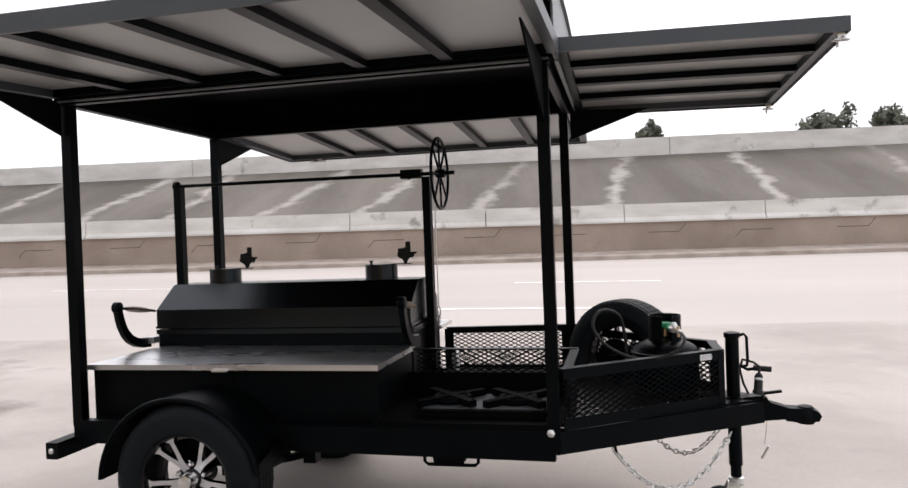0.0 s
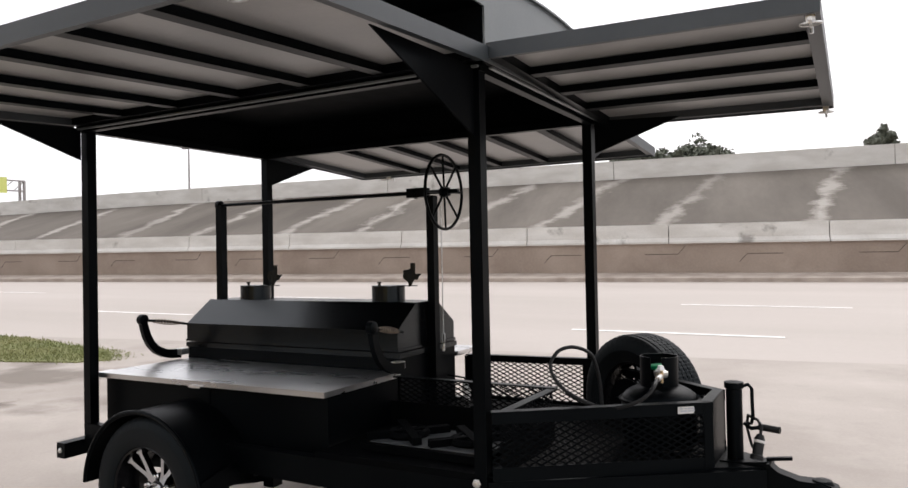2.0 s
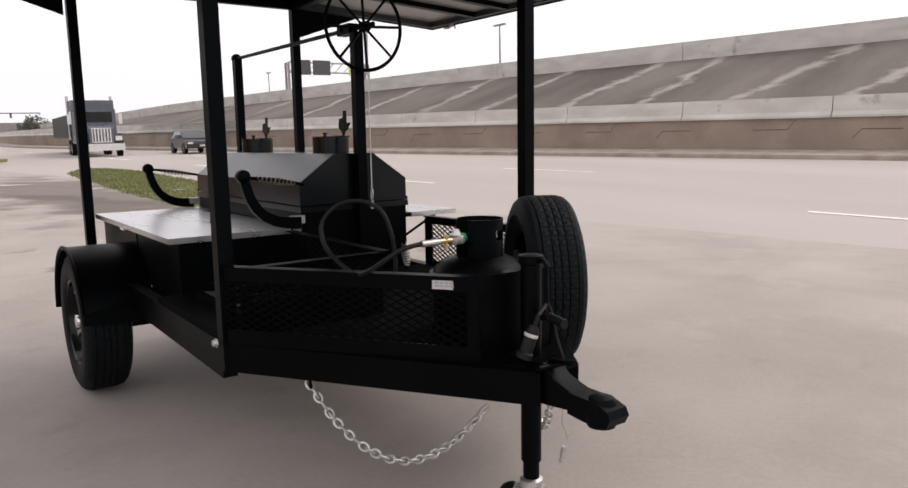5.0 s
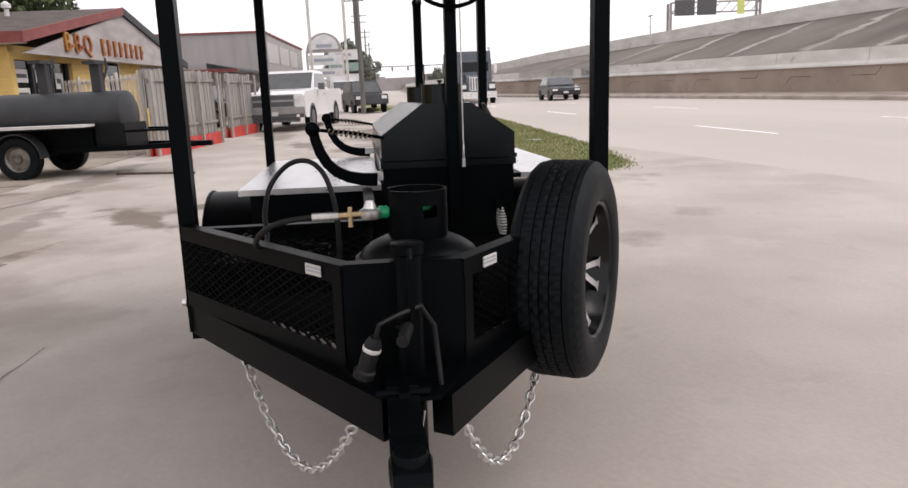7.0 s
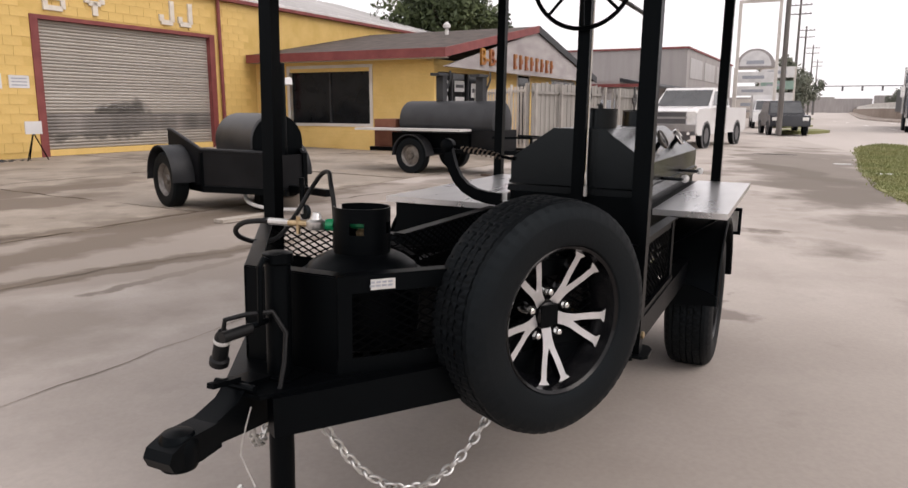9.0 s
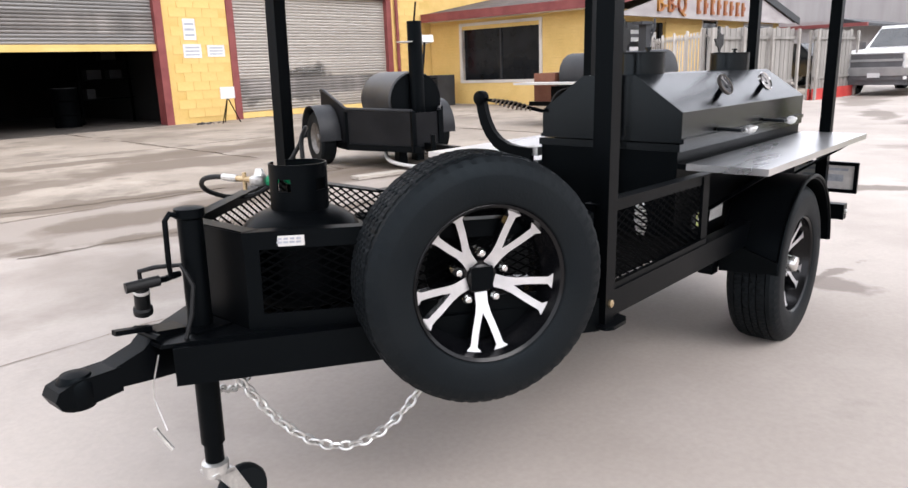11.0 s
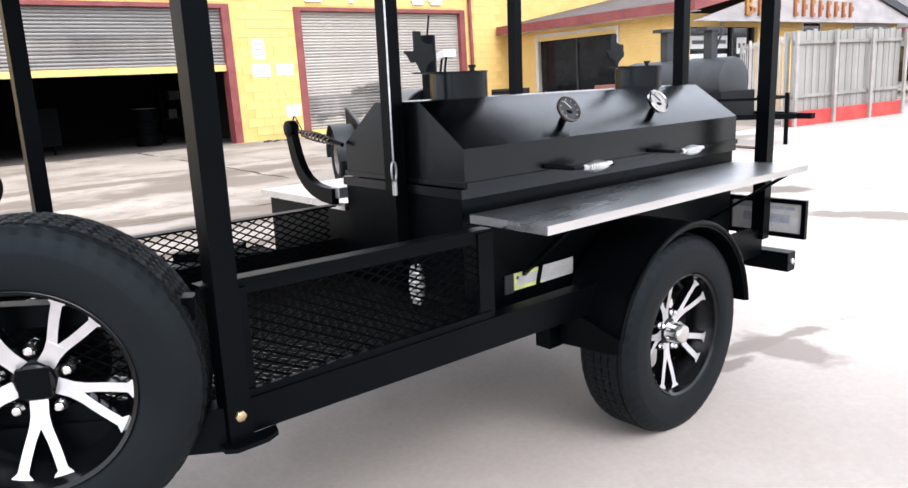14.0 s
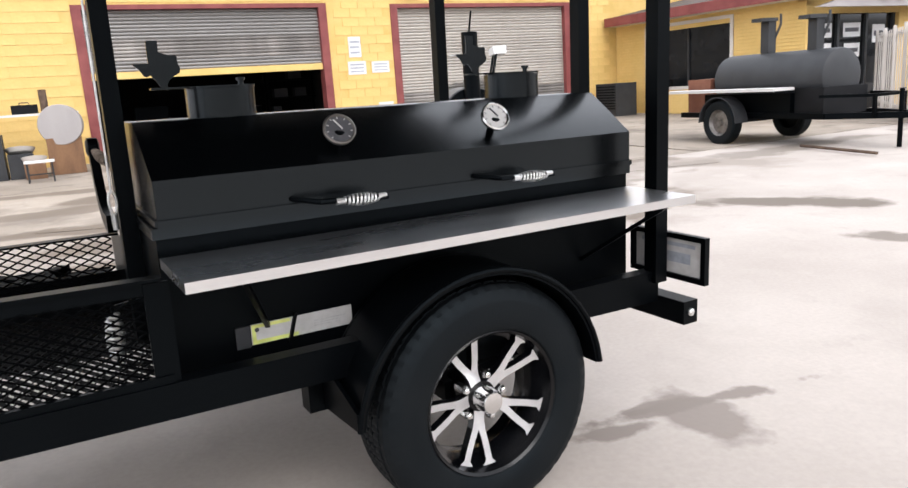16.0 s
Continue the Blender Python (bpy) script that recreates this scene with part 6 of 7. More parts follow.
part("gable", prism(nb(), [(-25.7, 2.28), (-13.0, 2.28), (-19.35, 3.66)], "xz", OV + 0.44, OV + 0.52), GABLE, office, "pale grey gable board", smooth=0)
for s, (a, b) in enumerate((((-12.9, 2.72), (-19.35, 3.84)), ((-25.95, 2.48), (-19.35, 3.84)))):
    part("roof", prism(nb(), [a, b, (b[0], b[1] - 0.12), (a[0], a[1] - 0.14)], "xz", FV + 0.1, OV + 0.55), SHINGLE, office, "brown shingle roof", smooth=0)
    part("rake_board", prism(nb(), [(a[0], a[1] + 0.01), (b[0], b[1] + 0.02), (b[0], b[1] - 0.2), (a[0], a[1] - 0.22)], "xz", OV + 0.55, OV + 0.6), MAROON if s == 0 else CHARCOAL, office, "gable rake board", smooth=0)
part("eave_board", box(nb(), -12.91, -12.85, FV + 0.1, OV + 0.6, 2.5, 2.73), MAROON, office, "maroon eave fascia", smooth=0)
part("soffit", box(nb(), OU, -12.91, FV + 0.1, OV + 0.43, 2.5, 2.52), WHITEBOARD, office, smooth=0)
door = part("glass_door", box(nb(), dv[0], dv[1], OV - 0.16, OV - 0.14, OG, 2.3), GLASS, office, "glazed double door with pale notices", smooth=0)
for u in (-16.6, -15.6, -14.6, -13.63):
    part("door_frame", box(nb(), u, u + 0.08, OV - 0.14, OV - 0.08, OG, 2.3), CHARCOAL, door, smooth=0)
for u, z, w, h in ((-14.4, 1.7, 0.6, 0.3), (-14.4, 1.28, 0.6, 0.3), (-14.4, 0.88, 0.6, 0.28), (-15.4, 1.7, 0.6, 0.3), (-15.4, 1.26, 0.55, 0.3), (-16.3, 1.55, 0.45, 0.4)):
    part("notice", box(nb(), u, u + w, OV - 0.139, OV - 0.13, z, z + h), SIGNWHITE, door, "pale window notice", smooth=0)
    part("print_bar", box(nb(), u + 0.06, u + w - 0.06, OV - 0.13, OV - 0.126, z + h * 0.35, z + h * 0.65), INK, door, smooth=0)
me = text_mesh("B-B-Q", 0.66, 0.03)
me.materials.append(LETTERRED)
tx = new("gable_letters", me)
tx.matrix_basis = SITE @ pose(-15.85, OV + 0.55, 2.42, 90, 0, 180)
tagged(tx, "red and yellow raised letters on the white gable", "sign")
for k in range(8):
    u = -17.45 - 0.46 * k
    lt = thing("gable_letter", (u, OV + 0.5, 2.45), "red and yellow raised letter shape on the white gable", "letter", SITE, group="gable letters")
    h = 0.43 - 0.004 * k
    part("stroke", box(nb(), u - 0.05, u + 0.05, OV + 0.52, OV + 0.58, 2.42, 2.42 + h), LETTERRED, lt, bev=0.01)
    if k % 2:
        part("stroke", box(nb(), u - 0.15, u - 0.05, OV + 0.52, OV + 0.575, 2.42 + h * 0.4, 2.42 + h * 0.7), LETTERRED, lt, bev=0.01)
    else:
        part("stroke", box(nb(), u - 0.15, u - 0.05, OV + 0.52, OV + 0.575, 2.42 + h * 0.75, 2.42 + h), LETTERRED, lt, bev=0.01)
        part("stroke", box(nb(), u - 0.15, u - 0.05, OV + 0.52, OV + 0.575, 2.42, 2.42 + h * 0.2), LETTERRED, lt, bev=0.01)
part("roof_vent", lathe(nb(), [(0.06, 3.2), (0.06, 3.72), (0.12, 3.74), (0.12, 3.84), (0.03, 3.92)], (-17.6, -9.9, 0), (0, 0, 1), 12), WHITEROOF, office, "pale roof vent pipe")


# ---- fence ----
def fence(p, q, label, bars=False):
    """A run of upright boards, or of thin pale bars, from p to q on the lot, with posts."""
    p, q = Vector(p), Vector(q)
    L = (q - p).length
    m = SITE @ Matrix.Translation((p.x, p.y, gz(p.y) - 0.01)) @ Matrix.Rotation(math.atan2(q.y - p.y, q.x - p.x), 4, "Z")
    f = thing("bar_fence" if bars else "board_fence", (0, 0, 0), label, "fence", m)
    w = 0.014 if bars else 0.055
    bm = nb()
    box(bm, -w, w, -0.008, 0.008, 0.1 if bars else 0.22, 1.72 if bars else 1.8)
    me = bpy.data.meshes.new("bar" if bars else "board")
    bm.to_mesh(me)
    bm.free()
    me.materials.append(WHITEBOARD if bars else GREYBOARD)
    u, k = 0.06, 0
    while u < L - 0.05:
        o = new("bar" if bars else "board", me)
        o.parent = f
        o.location = (u, 0.012 * (k % 2), 0 if bars else rng.uniform(-0.03, 0.03))
        o["base"] = f["base"]
        u += 0.13 if bars else 0.111
        k += 1
    if not bars:
        part("base_board", box(nb(), -0.05, L + 0.05, 0.02, 0.06, 0.0, 0.3), REDBASE, f, "red painted base board", smooth=0)
        part("base_board", box(nb(), -0.05, L + 0.05, -0.09, -0.05, 0.0, 0.3), REDBASE, f, "red painted base board", smooth=0)
    for zz in (0.2, 1.6) if bars else (0.55, 1.55):
        part("fence_rail", box(nb(), 0, L, -0.05, -0.01, zz, zz + 0.06), WHITEBOARD if bars else GREYBOARD, f)
    n = max(2, round(L / 1.25))
    for k in range(n + 1):
        for side in ((0.016,) if bars else (0.061, -0.14)):
            part("fence_post", box(nb(), L * k / n - 0.04, L * k / n + 0.04, side, side + 0.05, 0, 1.78), WHITEBOARD if bars else POSTPALE, f, "pale fence post", bev=0.006)
    return f


fence((-11.95, -4.8), (-15.7, -4.3), "grey upright board fence with red base board and pale posts")
fence((-17.6, -4.42), (-20.1, -4.12), "grey upright board fence with red base board and pale posts")
fence((-12.02, -4.9), (-15.75, -7.95), "thin pale upright bars between the board fence and office", bars=True)

# ---- far grey building ----
PALEPANE = mk("pale_siding_pane", (0.40, 0.39, 0.39), (0.47, 0.46, 0.455), 1, 0.4, 0.5, fine=0.06)
gb = thing("grey_building", (-60, -14, 0.1), "large grey metal-clad building with dark red roof edge", "building", SITE, kind="structure")
part("wall", box(nb(), -74, -50.0, -24, -8.2, 0.0, 5.35), GREYSIDING, gb, smooth=0)
part("roof", box(nb(), -74.1, -49.9, -24.1, -8.1, 5.35, 5.48), MAROON, gb, "dark red roof edge", smooth=0)
for k in range(3):
    part("window", box(nb(), -56.4 - 6.4 * k, -51.2 - 6.4 * k, -8.195, -8.16, 3.4, 4.8), PALEPANE, gb, "row of pale high windows", smooth=0)
part("canopy_roof", prism(nb(), [(-8.4, 2.75), (-6.9, 2.42), (-6.9, 2.3), (-8.4, 2.55)], "yz", -49.0, -33.1), CHARCOAL, gb, "dark lean-to roof", smooth=0)
part("canopy_wall", box(nb(), -49.0, -33.1, -22, -8.4, 0.0, 2.6), GREYSIDING, gb, smooth=0)
part("canopy_trim", box(nb(), -33.1, -32.9, -22, -6.9, 2.3, 2.45), MAROON, gb, smooth=0)


# ---- smoker trailers parked in the lot ----
def plain_wheel(parent, c, d, R, W, rimmat):
    o = Vector(c)
    w = part("wheel", lathe(nb(), [(0.05, -W * 0.1), (R * 0.55, -W * 0.05), (R * 0.6, W * 0.4), (R * 0.57, W * 0.36), (R * 0.5, W * 0.15), (0.06, W * 0.2), (0.05, W * 0.34)], o, d, 28), rimmat, parent, "steel wheel rim")
    part("tyre", lathe(nb(), [(R * 0.6, -W * 0.42), (R * 0.72, -W * 0.5), (R * 0.93, -W * 0.48), (R, -W * 0.36), (R, W * 0.36), (R * 0.93, W * 0.48), (R * 0.72, W * 0.5), (R * 0.6, W * 0.42)], o, d, 40, caps=False), RUBBER, w)
    return w


WORNBLACK = mk("worn_black_paint", (0.004, 0.0045, 0.0055), (0.009, 0.0095, 0.011), 3, 0.4, 0.55, fine=0.15, spec=0.14)
# lighter than the panels: the sky's reflection is put into this grey
FENDERGREY = mk("sky_greyed_fender_paint", (0.012, 0.013, 0.015), (0.026, 0.028, 0.031), 4, 0.4, 0.55, fine=0.12, spec=0.22)
m1 = SITE @ pose(-3.26, -4.89, gz(-4.95) + 0.01, 0, 0, 70) @ Matrix.Scale(1.08, 4)
s1 = thing("smoker_trailer", (0, 0, 0), "black boat-nosed trailer with a charcoal drum smoker and tall stack", "smoker trailer", m1)
for sy in (-1, 1):
    part("side_panel", prism(nb(), [(-1.12, 0.30), (-1.12, 0.86), (-1.02, 0.86), (-0.25, 0.66), (-0.25, 0.22), (-0.9, 0.24)], "xz", sy * 0.6 - 0.01, sy * 0.6 + 0.01), WORNBLACK, s1, "dark steel side panel", smooth=0)
    part("nose_panel", beam(nb(), (-0.25, sy * 0.6, 0.44), (0.6, sy * 0.16, 0.43), 0.02, 0.43), WORNBLACK, s1, "dark steel nose panel", smooth=0)
    part("panel_rim", tube(nb(), [(-1.12, sy * 0.6, 0.86), (-1.02, sy * 0.6, 0.86), (-0.25, sy * 0.6, 0.66), (0.6, sy * 0.16, 0.64)], 0.02, 8), FENDERGREY, s1)
    part("rail", box(nb(), -1.1, -0.25, sy * 0.6 - 0.03, sy * 0.6 + 0.03, 0.2, 0.27), BLACK, s1)
    part("nose_rail", beam(nb(), (-0.25, sy * 0.6, 0.23), (0.7, sy * 0.1, 0.23), 0.06, 0.07), BLACK, s1)
    plain_wheel(s1, (-0.76, sy * 0.75, 0.31), (0, sy, 0), 0.31, 0.19, DULLSTEEL)
    o_, i_ = arc(-0.76, 0.33, 0.37, 185, -5, 16), arc(-0.76, 0.33, 0.355, -5, 185, 16)
    part("fender", prism(nb(), o_ + i_, "xz", min(sy * 0.63, sy * 0.88), max(sy * 0.63, sy * 0.88)), FENDERGREY, s1, "rounded black fender greyed for the sky's reflection")
part("nose_plate", box(nb(), 0.59, 0.61, -0.16, 0.16, 0.22, 0.62), WORNBLACK, s1, smooth=0)
part("deck", prism(nb(), [(-1.1, -0.58), (-0.25, -0.58), (0.6, -0.15), (0.6, 0.15), (-0.25, 0.58), (-1.1, 0.58)], "xy", 0.25, 0.28), BLACK, s1)
dr = part("drum", lathe(nb(), [(0.02, -0.58), (0.3, -0.57), (0.315, -0.55), (0.315, 0.28), (0.3, 0.30), (0.02, 0.31)], (0.0, 0.02, 0.74), (1, 0, 0), 40), mk("grey_drum_paint", (0.03, 0.031, 0.033), (0.055, 0.056, 0.058), 4, 0.4, 0.5, metal=0.3, fine=0.1), s1, "grey drum cooking chamber")
part("end_cap", lathe(nb(), [(0.02, 0.311), (0.305, 0.311), (0.305, 0.32), (0.02, 0.32)], (0.0, 0.02, 0.74), (1, 0, 0), 32), BLACK, dr)
for sy in (-1, 1):
    part("panel_post", beam(nb(), (-0.25, sy * 0.605, 0.2), (-0.25, sy * 0.605, 0.63), 0.05, 0.05, up=(1, 0, 0)), BLACK, s1)
    part("nose_post", beam(nb(), (0.61, sy * 0.16, 0.2), (0.61, sy * 0.16, 0.64), 0.05, 0.05, up=(1, 0, 0)), BLACK, s1)
part("chimney", lathe(nb(), [(0.08, 0.6), (0.08, 1.58), (0.065, 1.58), (0.065, 1.3)], (0.36, 0.02, 0), (0, 0, 1), 20), BLACK, s1, "tall black smoke stack")
part("stack_damper", lathe(nb(), [(0.02, 1.35), (0.09, 1.36), (0.09, 1.37)], (0.42, -0.13, 0), (0, 0, 1), 14), ZINC, s1)
part("damper_rod", tube(nb(), [(0.36, 0.02, 1.58), (0.36, 0.05, 1.78)], 0.01, 6), BLACK, s1)
for x in (-0.25, -0.1):
    part("handle_bar", tube(nb(), [(x, 0.3, 0.9), (x, 0.34, 1.2), (x - 0.08, 0.4, 1.4)], 0.014, 8), BLACK, s1)
part("light_box", prism(nb(), [(-0.42, 1.36), (-0.4, 1.44), (-0.16, 1.46), (-0.14, 1.38)], "xz", 0.36, 0.5), SIGNWHITE, s1, "small pale light box", bev=0.01)
part("rear_pipe", tube(nb(), [(-1.05, 0.3, 0.62), (-0.7, 0.25, 0.66), (-0.62, 0.2, 0.85)], 0.05, 10), BLACK, s1)
part("tongue", beam(nb(), (0.6, 0, 0.26), (1.4, -0.05, 0.28), 0.07, 0.07), BLACK, s1)
part("jack_leg", lathe(nb(), [(0.028, 0.14), (0.028, 0.42)], (1.08, -0.16, 0), (0, 0, 1), 12), BLACK, s1)
part("caster", lathe(nb(), [(0.03, -0.025), (0.075, -0.02), (0.075, 0.02), (0.03, 0.025)], (1.13, -0.16, 0.075), (0, 1, 0), 20), RUBBER, s1)
for x, y in ((-0.3, 0.3), (0.15, -0.12)):
    part("stand", prism(nb(), [(x - 0.08, 0.0), (x + 0.08, 0.0), (x + 0.05, 0.24), (x - 0.05, 0.24)], "xz", y - 0.05, y + 0.05), BLACK, s1)
part("drain_pipe", tube(nb(), smooth_path([(-0.1, -0.2, 0.22), (0.2, -0.3, 0.1), (0.5, -0.2, 0.05), (0.8, 0.1, 0.04)]), 0.022, 8), WHITEROOF, s1, "pale curved pipe on the ground")
part("axle", box(nb(), -0.79, -0.73, -0.66, 0.66, 0.28, 0.34), BLACK, s1)

part("caster_fork", box(nb(), 1.06, 1.145, -0.198, -0.188, 0.06, 0.15), ZINC, s1, "pale zinc caster fork", bev=0.004)
plank = thing("plank", (-2.4, -4.42, gz(-4.42)), "short weathered pale board lying on the concrete", "board", SITE)
part("board", beam(nb(), (-2.05, -4.46, gz(-4.46) + 0.028), (-2.7, -4.36, gz(-4.36) + 0.026), 0.16, 0.035), mk("weathered_board", (0.3, 0.27, 0.23), (0.42, 0.38, 0.33), 6, 0.8, 0.9, bump=0.2, stretch=(0.3, 3, 3), fine=0.2), plank, bev=0.005)

m2 = SITE @ pose(-9.03, -5.33, gz(-5.2), 0, 0, 85) @ Matrix.Scale(1.02, 4)
s2 = thing("smoker_trailer", (0, 0, 0), "charcoal drum smoker on a black trailer with a pale side shelf", "smoker trailer", m2)
part("drum", lathe(nb(), [(0.02, -0.97), (0.3, -0.95), (0.37, -0.9), (0.38, -0.86), (0.38, 1.08), (0.37, 1.12), (0.3, 1.16), (0.02, 1.18)], (0.0, 0.0, 0.94), (1, 0, 0), 44), CHARCOAL, s2, "charcoal drum cooking chamber")
for x, h in ((-0.18, 1.78), (0.68, 1.74)):
    st = part("chimney", box(nb(), x - 0.075, x + 0.075, -0.075, 0.075, 1.2, h), CHARCOAL, s2, "square charcoal smoke stack", bev=0.008)
    part("stack_cap", box(nb(), x - 0.10, x + 0.10, -0.24, 0.09, h, h + 0.05), CHARCOAL, st, bev=0.008)
    part("counter_weight", tube(nb(), [(x + 0.05, 0.05, h - 0.3), (x + 0.12, 0.12, h - 0.05), (x + 0.1, 0.14, h + 0.1)], 0.018, 8), CHARCOAL, st)
part("firebox", box(nb(), -1.5, -0.99, -0.38, 0.38, 0.42, 0.98), WOODRED, s2, "red-brown firebox at the rear", bev=0.01)
part("side_shelf", box(nb(), -1.6, 0.75, -0.86, -0.46, 0.78, 0.82), WHITEROOF, s2, "long pale side shelf", bev=0.006)
part("cabinet", box(nb(), -1.0, 0.7, -0.48, 0.48, 0.44, 0.74), BLACK, s2, bev=0.006)
part("front_box", box(nb(), 0.72, 1.2, -0.42, 0.42, 0.42, 0.8), WORNBLACK, s2, bev=0.008)
for sy in (-1, 1):
    plain_wheel(s2, (-0.35, sy * 0.72, 0.33), (0, sy, 0), 0.33, 0.2, DULLSTEEL if sy < 0 else BLACK)
    o_, i_ = arc(-0.35, 0.33, 0.39, 180, 0, 16), arc(-0.35, 0.33, 0.375, 0, 180, 16)
    part("fender", prism(nb(), o_ + i_, "xz", min(sy * 0.60, sy * 0.84), max(sy * 0.60, sy * 0.84)), CHARCOAL, s2, "rounded charcoal fender")
    part("rail", beam(nb(), (-1.5, sy * 0.5, 0.42), (1.3, sy * 0.5, 0.42), 0.07, 0.08), BLACK, s2)
    part("tongue_rail", beam(nb(), (1.3, sy * 0.5, 0.42), (2.2, sy * 0.06, 0.42), 0.06, 0.08), BLACK, s2)
    part("guard_rail", beam(nb(), (1.2, sy * 0.5, 0.68), (1.85, sy * 0.28, 0.68), 0.04, 0.04), BLACK, s2)
    part("guard_post", beam(nb(), (1.85, sy * 0.28, 0.4), (1.85, sy * 0.28, 0.7), 0.04, 0.04, up=(1, 0, 0)), BLACK, s2)
part("guard_rail", box(nb(), 1.83, 1.87, -0.28, 0.28, 0.66, 0.7), BLACK, s2)
part("jack_leg", lathe(nb(), [(0.03, 0.0), (0.03, 0.74), (0.045, 0.75)], (2.0, 0.02, 0), (0, 0, 1), 12), BLACK, s2)
part("coupler", box(nb(), 2.15, 2.42, -0.05, 0.05, 0.38, 0.46), BLACK, s2, bev=0.02)
part("axle", box(nb(), -0.38, -0.32, -0.62, 0.62, 0.3, 0.36), BLACK, s2)
part("ground_pipe", tube(nb(), [(1.1, -0.7, 0.04), (2.4, -0.92, 0.03)], 0.02, 8), RUST, s2)

# tripod board beside the door
tp = thing("tripod_board", (-4.95, -12.6, gz(-12.6)), "small white board on a black tripod by the wall", "sign board", SITE @ Matrix.Translation((-1.0, -0.74, -0.12)))
part("board", box(nb(), -5.13, -4.77, -12.62, -12.6, 0.82, 1.08), SIGNWHITE, tp, "blank white board", bev=0.004)
for dx, dy in ((-0.28, 0.1), (0.28, 0.1), (0.0, -0.25)):
    part("leg", tube(nb(), [(-4.95, -12.63, 0.85), (-4.95 + dx, -12.63 + dy, gz(-12.6))], 0.014, 6), BLACK, tp)
rub = thing("scrap_pile", (-4.55, -13.0, gz(-13)), "small heap of dark hose and scrap at the wall foot", "scrap", DOORWAY)
for k in range(7):
    cu, cv = -4.6 + rng.uniform(-0.28, 0.28), -13.0 + rng.uniform(-0.12, 0.12)
    part("coil", tube(nb(), [(cu + 0.16 * math.cos(a), cv + 0.08 * math.sin(a), gz(cv) + 0.04 + 0.02 * k + 0.03 * math.sin(3 * a)) for a in [2 * math.pi * i / 16 for i in range(16)]], 0.02, 6, closed=True), CHARCOAL, rub)
# air unit by the office corner
ac = thing("air_conditioner", (-9.8, -10.8, gz(-10.8)), "dark louvred air-conditioning unit beside the office wall", "air conditioner", SITE @ Matrix.Translation((-2.6, -2.2, -0.02)))
part("case", box(nb(), -10.2, -9.5, -11.2, -10.4, gz(-10.8), 1.02), CHARCOAL, ac, bev=0.02)
for k in range(9):
    part("louvre", box(nb(), -9.5, -9.485, -11.16, -10.44, 0.36 + 0.07 * k, 0.39 + 0.07 * k), BLACK, ac)

# workbench corner left of the doors
WOODBOX = mk("brown_wood_box", (0.12, 0.06, 0.03), (0.2, 0.105, 0.05), 4, 0.75, fine=0.2, stretch=(1, 1, 0.3))
wv_ = -12.4
wg = gz(wv_)
wb = thing("drum_grill", (0.72, wv_, wg), "grey drum grill with short stack on a brown wooden stand", "grill", SITE)
part("drum", lathe(nb(), [(0.02, -0.3), (0.34, -0.29), (0.35, -0.27), (0.35, 0.27), (0.34, 0.29), (0.02, 0.3)], (0.72, wv_, 1.0), (0.08, 1, 0), 32), GREYSIDING, wb, "grey drum end")
part("chimney", lathe(nb(), [(0.065, 1.2), (0.065, 1.62), (0.05, 1.62)], (0.93, wv_ - 0.05, 0), (0, 0, 1), 14), RUST, wb, "short rusty stack")
part("stand", box(nb(), 0.44, 1.0, wv_ - 0.3, wv_ + 0.28, wg, 0.78), WOODBOX, wb, "brown wooden stand", bev=0.02)
bench = thing("work_shelf", (1.5, wv_ - 0.6, wg), "pale metal shelf on thin legs against the yellow wall", "shelf", SITE)
part("shelf_top", box(nb(), 0.4, 3.2, wv_ - 0.9, wv_ - 0.45, 1.18, 1.22), SIGNWHITE, bench, "pale shelf top", bev=0.004)
for u in (0.45, 1.8, 3.1):
    for v in (wv_ - 0.87, wv_ - 0.49):
        part("leg", box(nb(), u, u + 0.03, v, v + 0.03, wg, 1.18), CHARCOAL, bench)
for u, w, h, mt, label in ((1.25, 0.42, 0.16, WORNBLACK, "dark tool box lying on the pale shelf"), (1.9, 0.3, 0.2, WOODRED, "small red-brown box on the pale shelf")):
    tb = thing("tool_box", (u, wv_ - 0.65, 1.22), label, "box", SITE)
    part("case", box(nb(), u - w / 2, u + w / 2, wv_ - 0.8, wv_ - 0.52, 1.222, 1.222 + h), mt, tb, bev=0.01)
    part("handle", tube(nb(), [(u - 0.08, wv_ - 0.66, 1.222 + h), (u - 0.07, wv_ - 0.66, 1.262 + h), (u + 0.07, wv_ - 0.66, 1.262 + h), (u + 0.08, wv_ - 0.66, 1.222 + h)], 0.01, 6), CHARCOAL, tb)
st = thing("stool", (1.15, -11.2, gz(-11.2)), "small metal stool with a pale top on the lot", "stool", SITE)
part("seat", box(nb(), 0.92, 1.36, -11.4, -11.05, 0.44, 0.47), SIGNWHITE, st, bev=0.006)
for dx in (0.95, 1.31):
    for dy in (-11.37, -11.1):
        part("leg", box(nb(), dx, dx + 0.025, dy, dy + 0.025, gz(-11.2), 0.44), CHARCOAL, st)
part("stretcher", box(nb(), 0.95, 1.33, -11.24, -11.22, 0.24, 0.26), CHARCOAL, st)
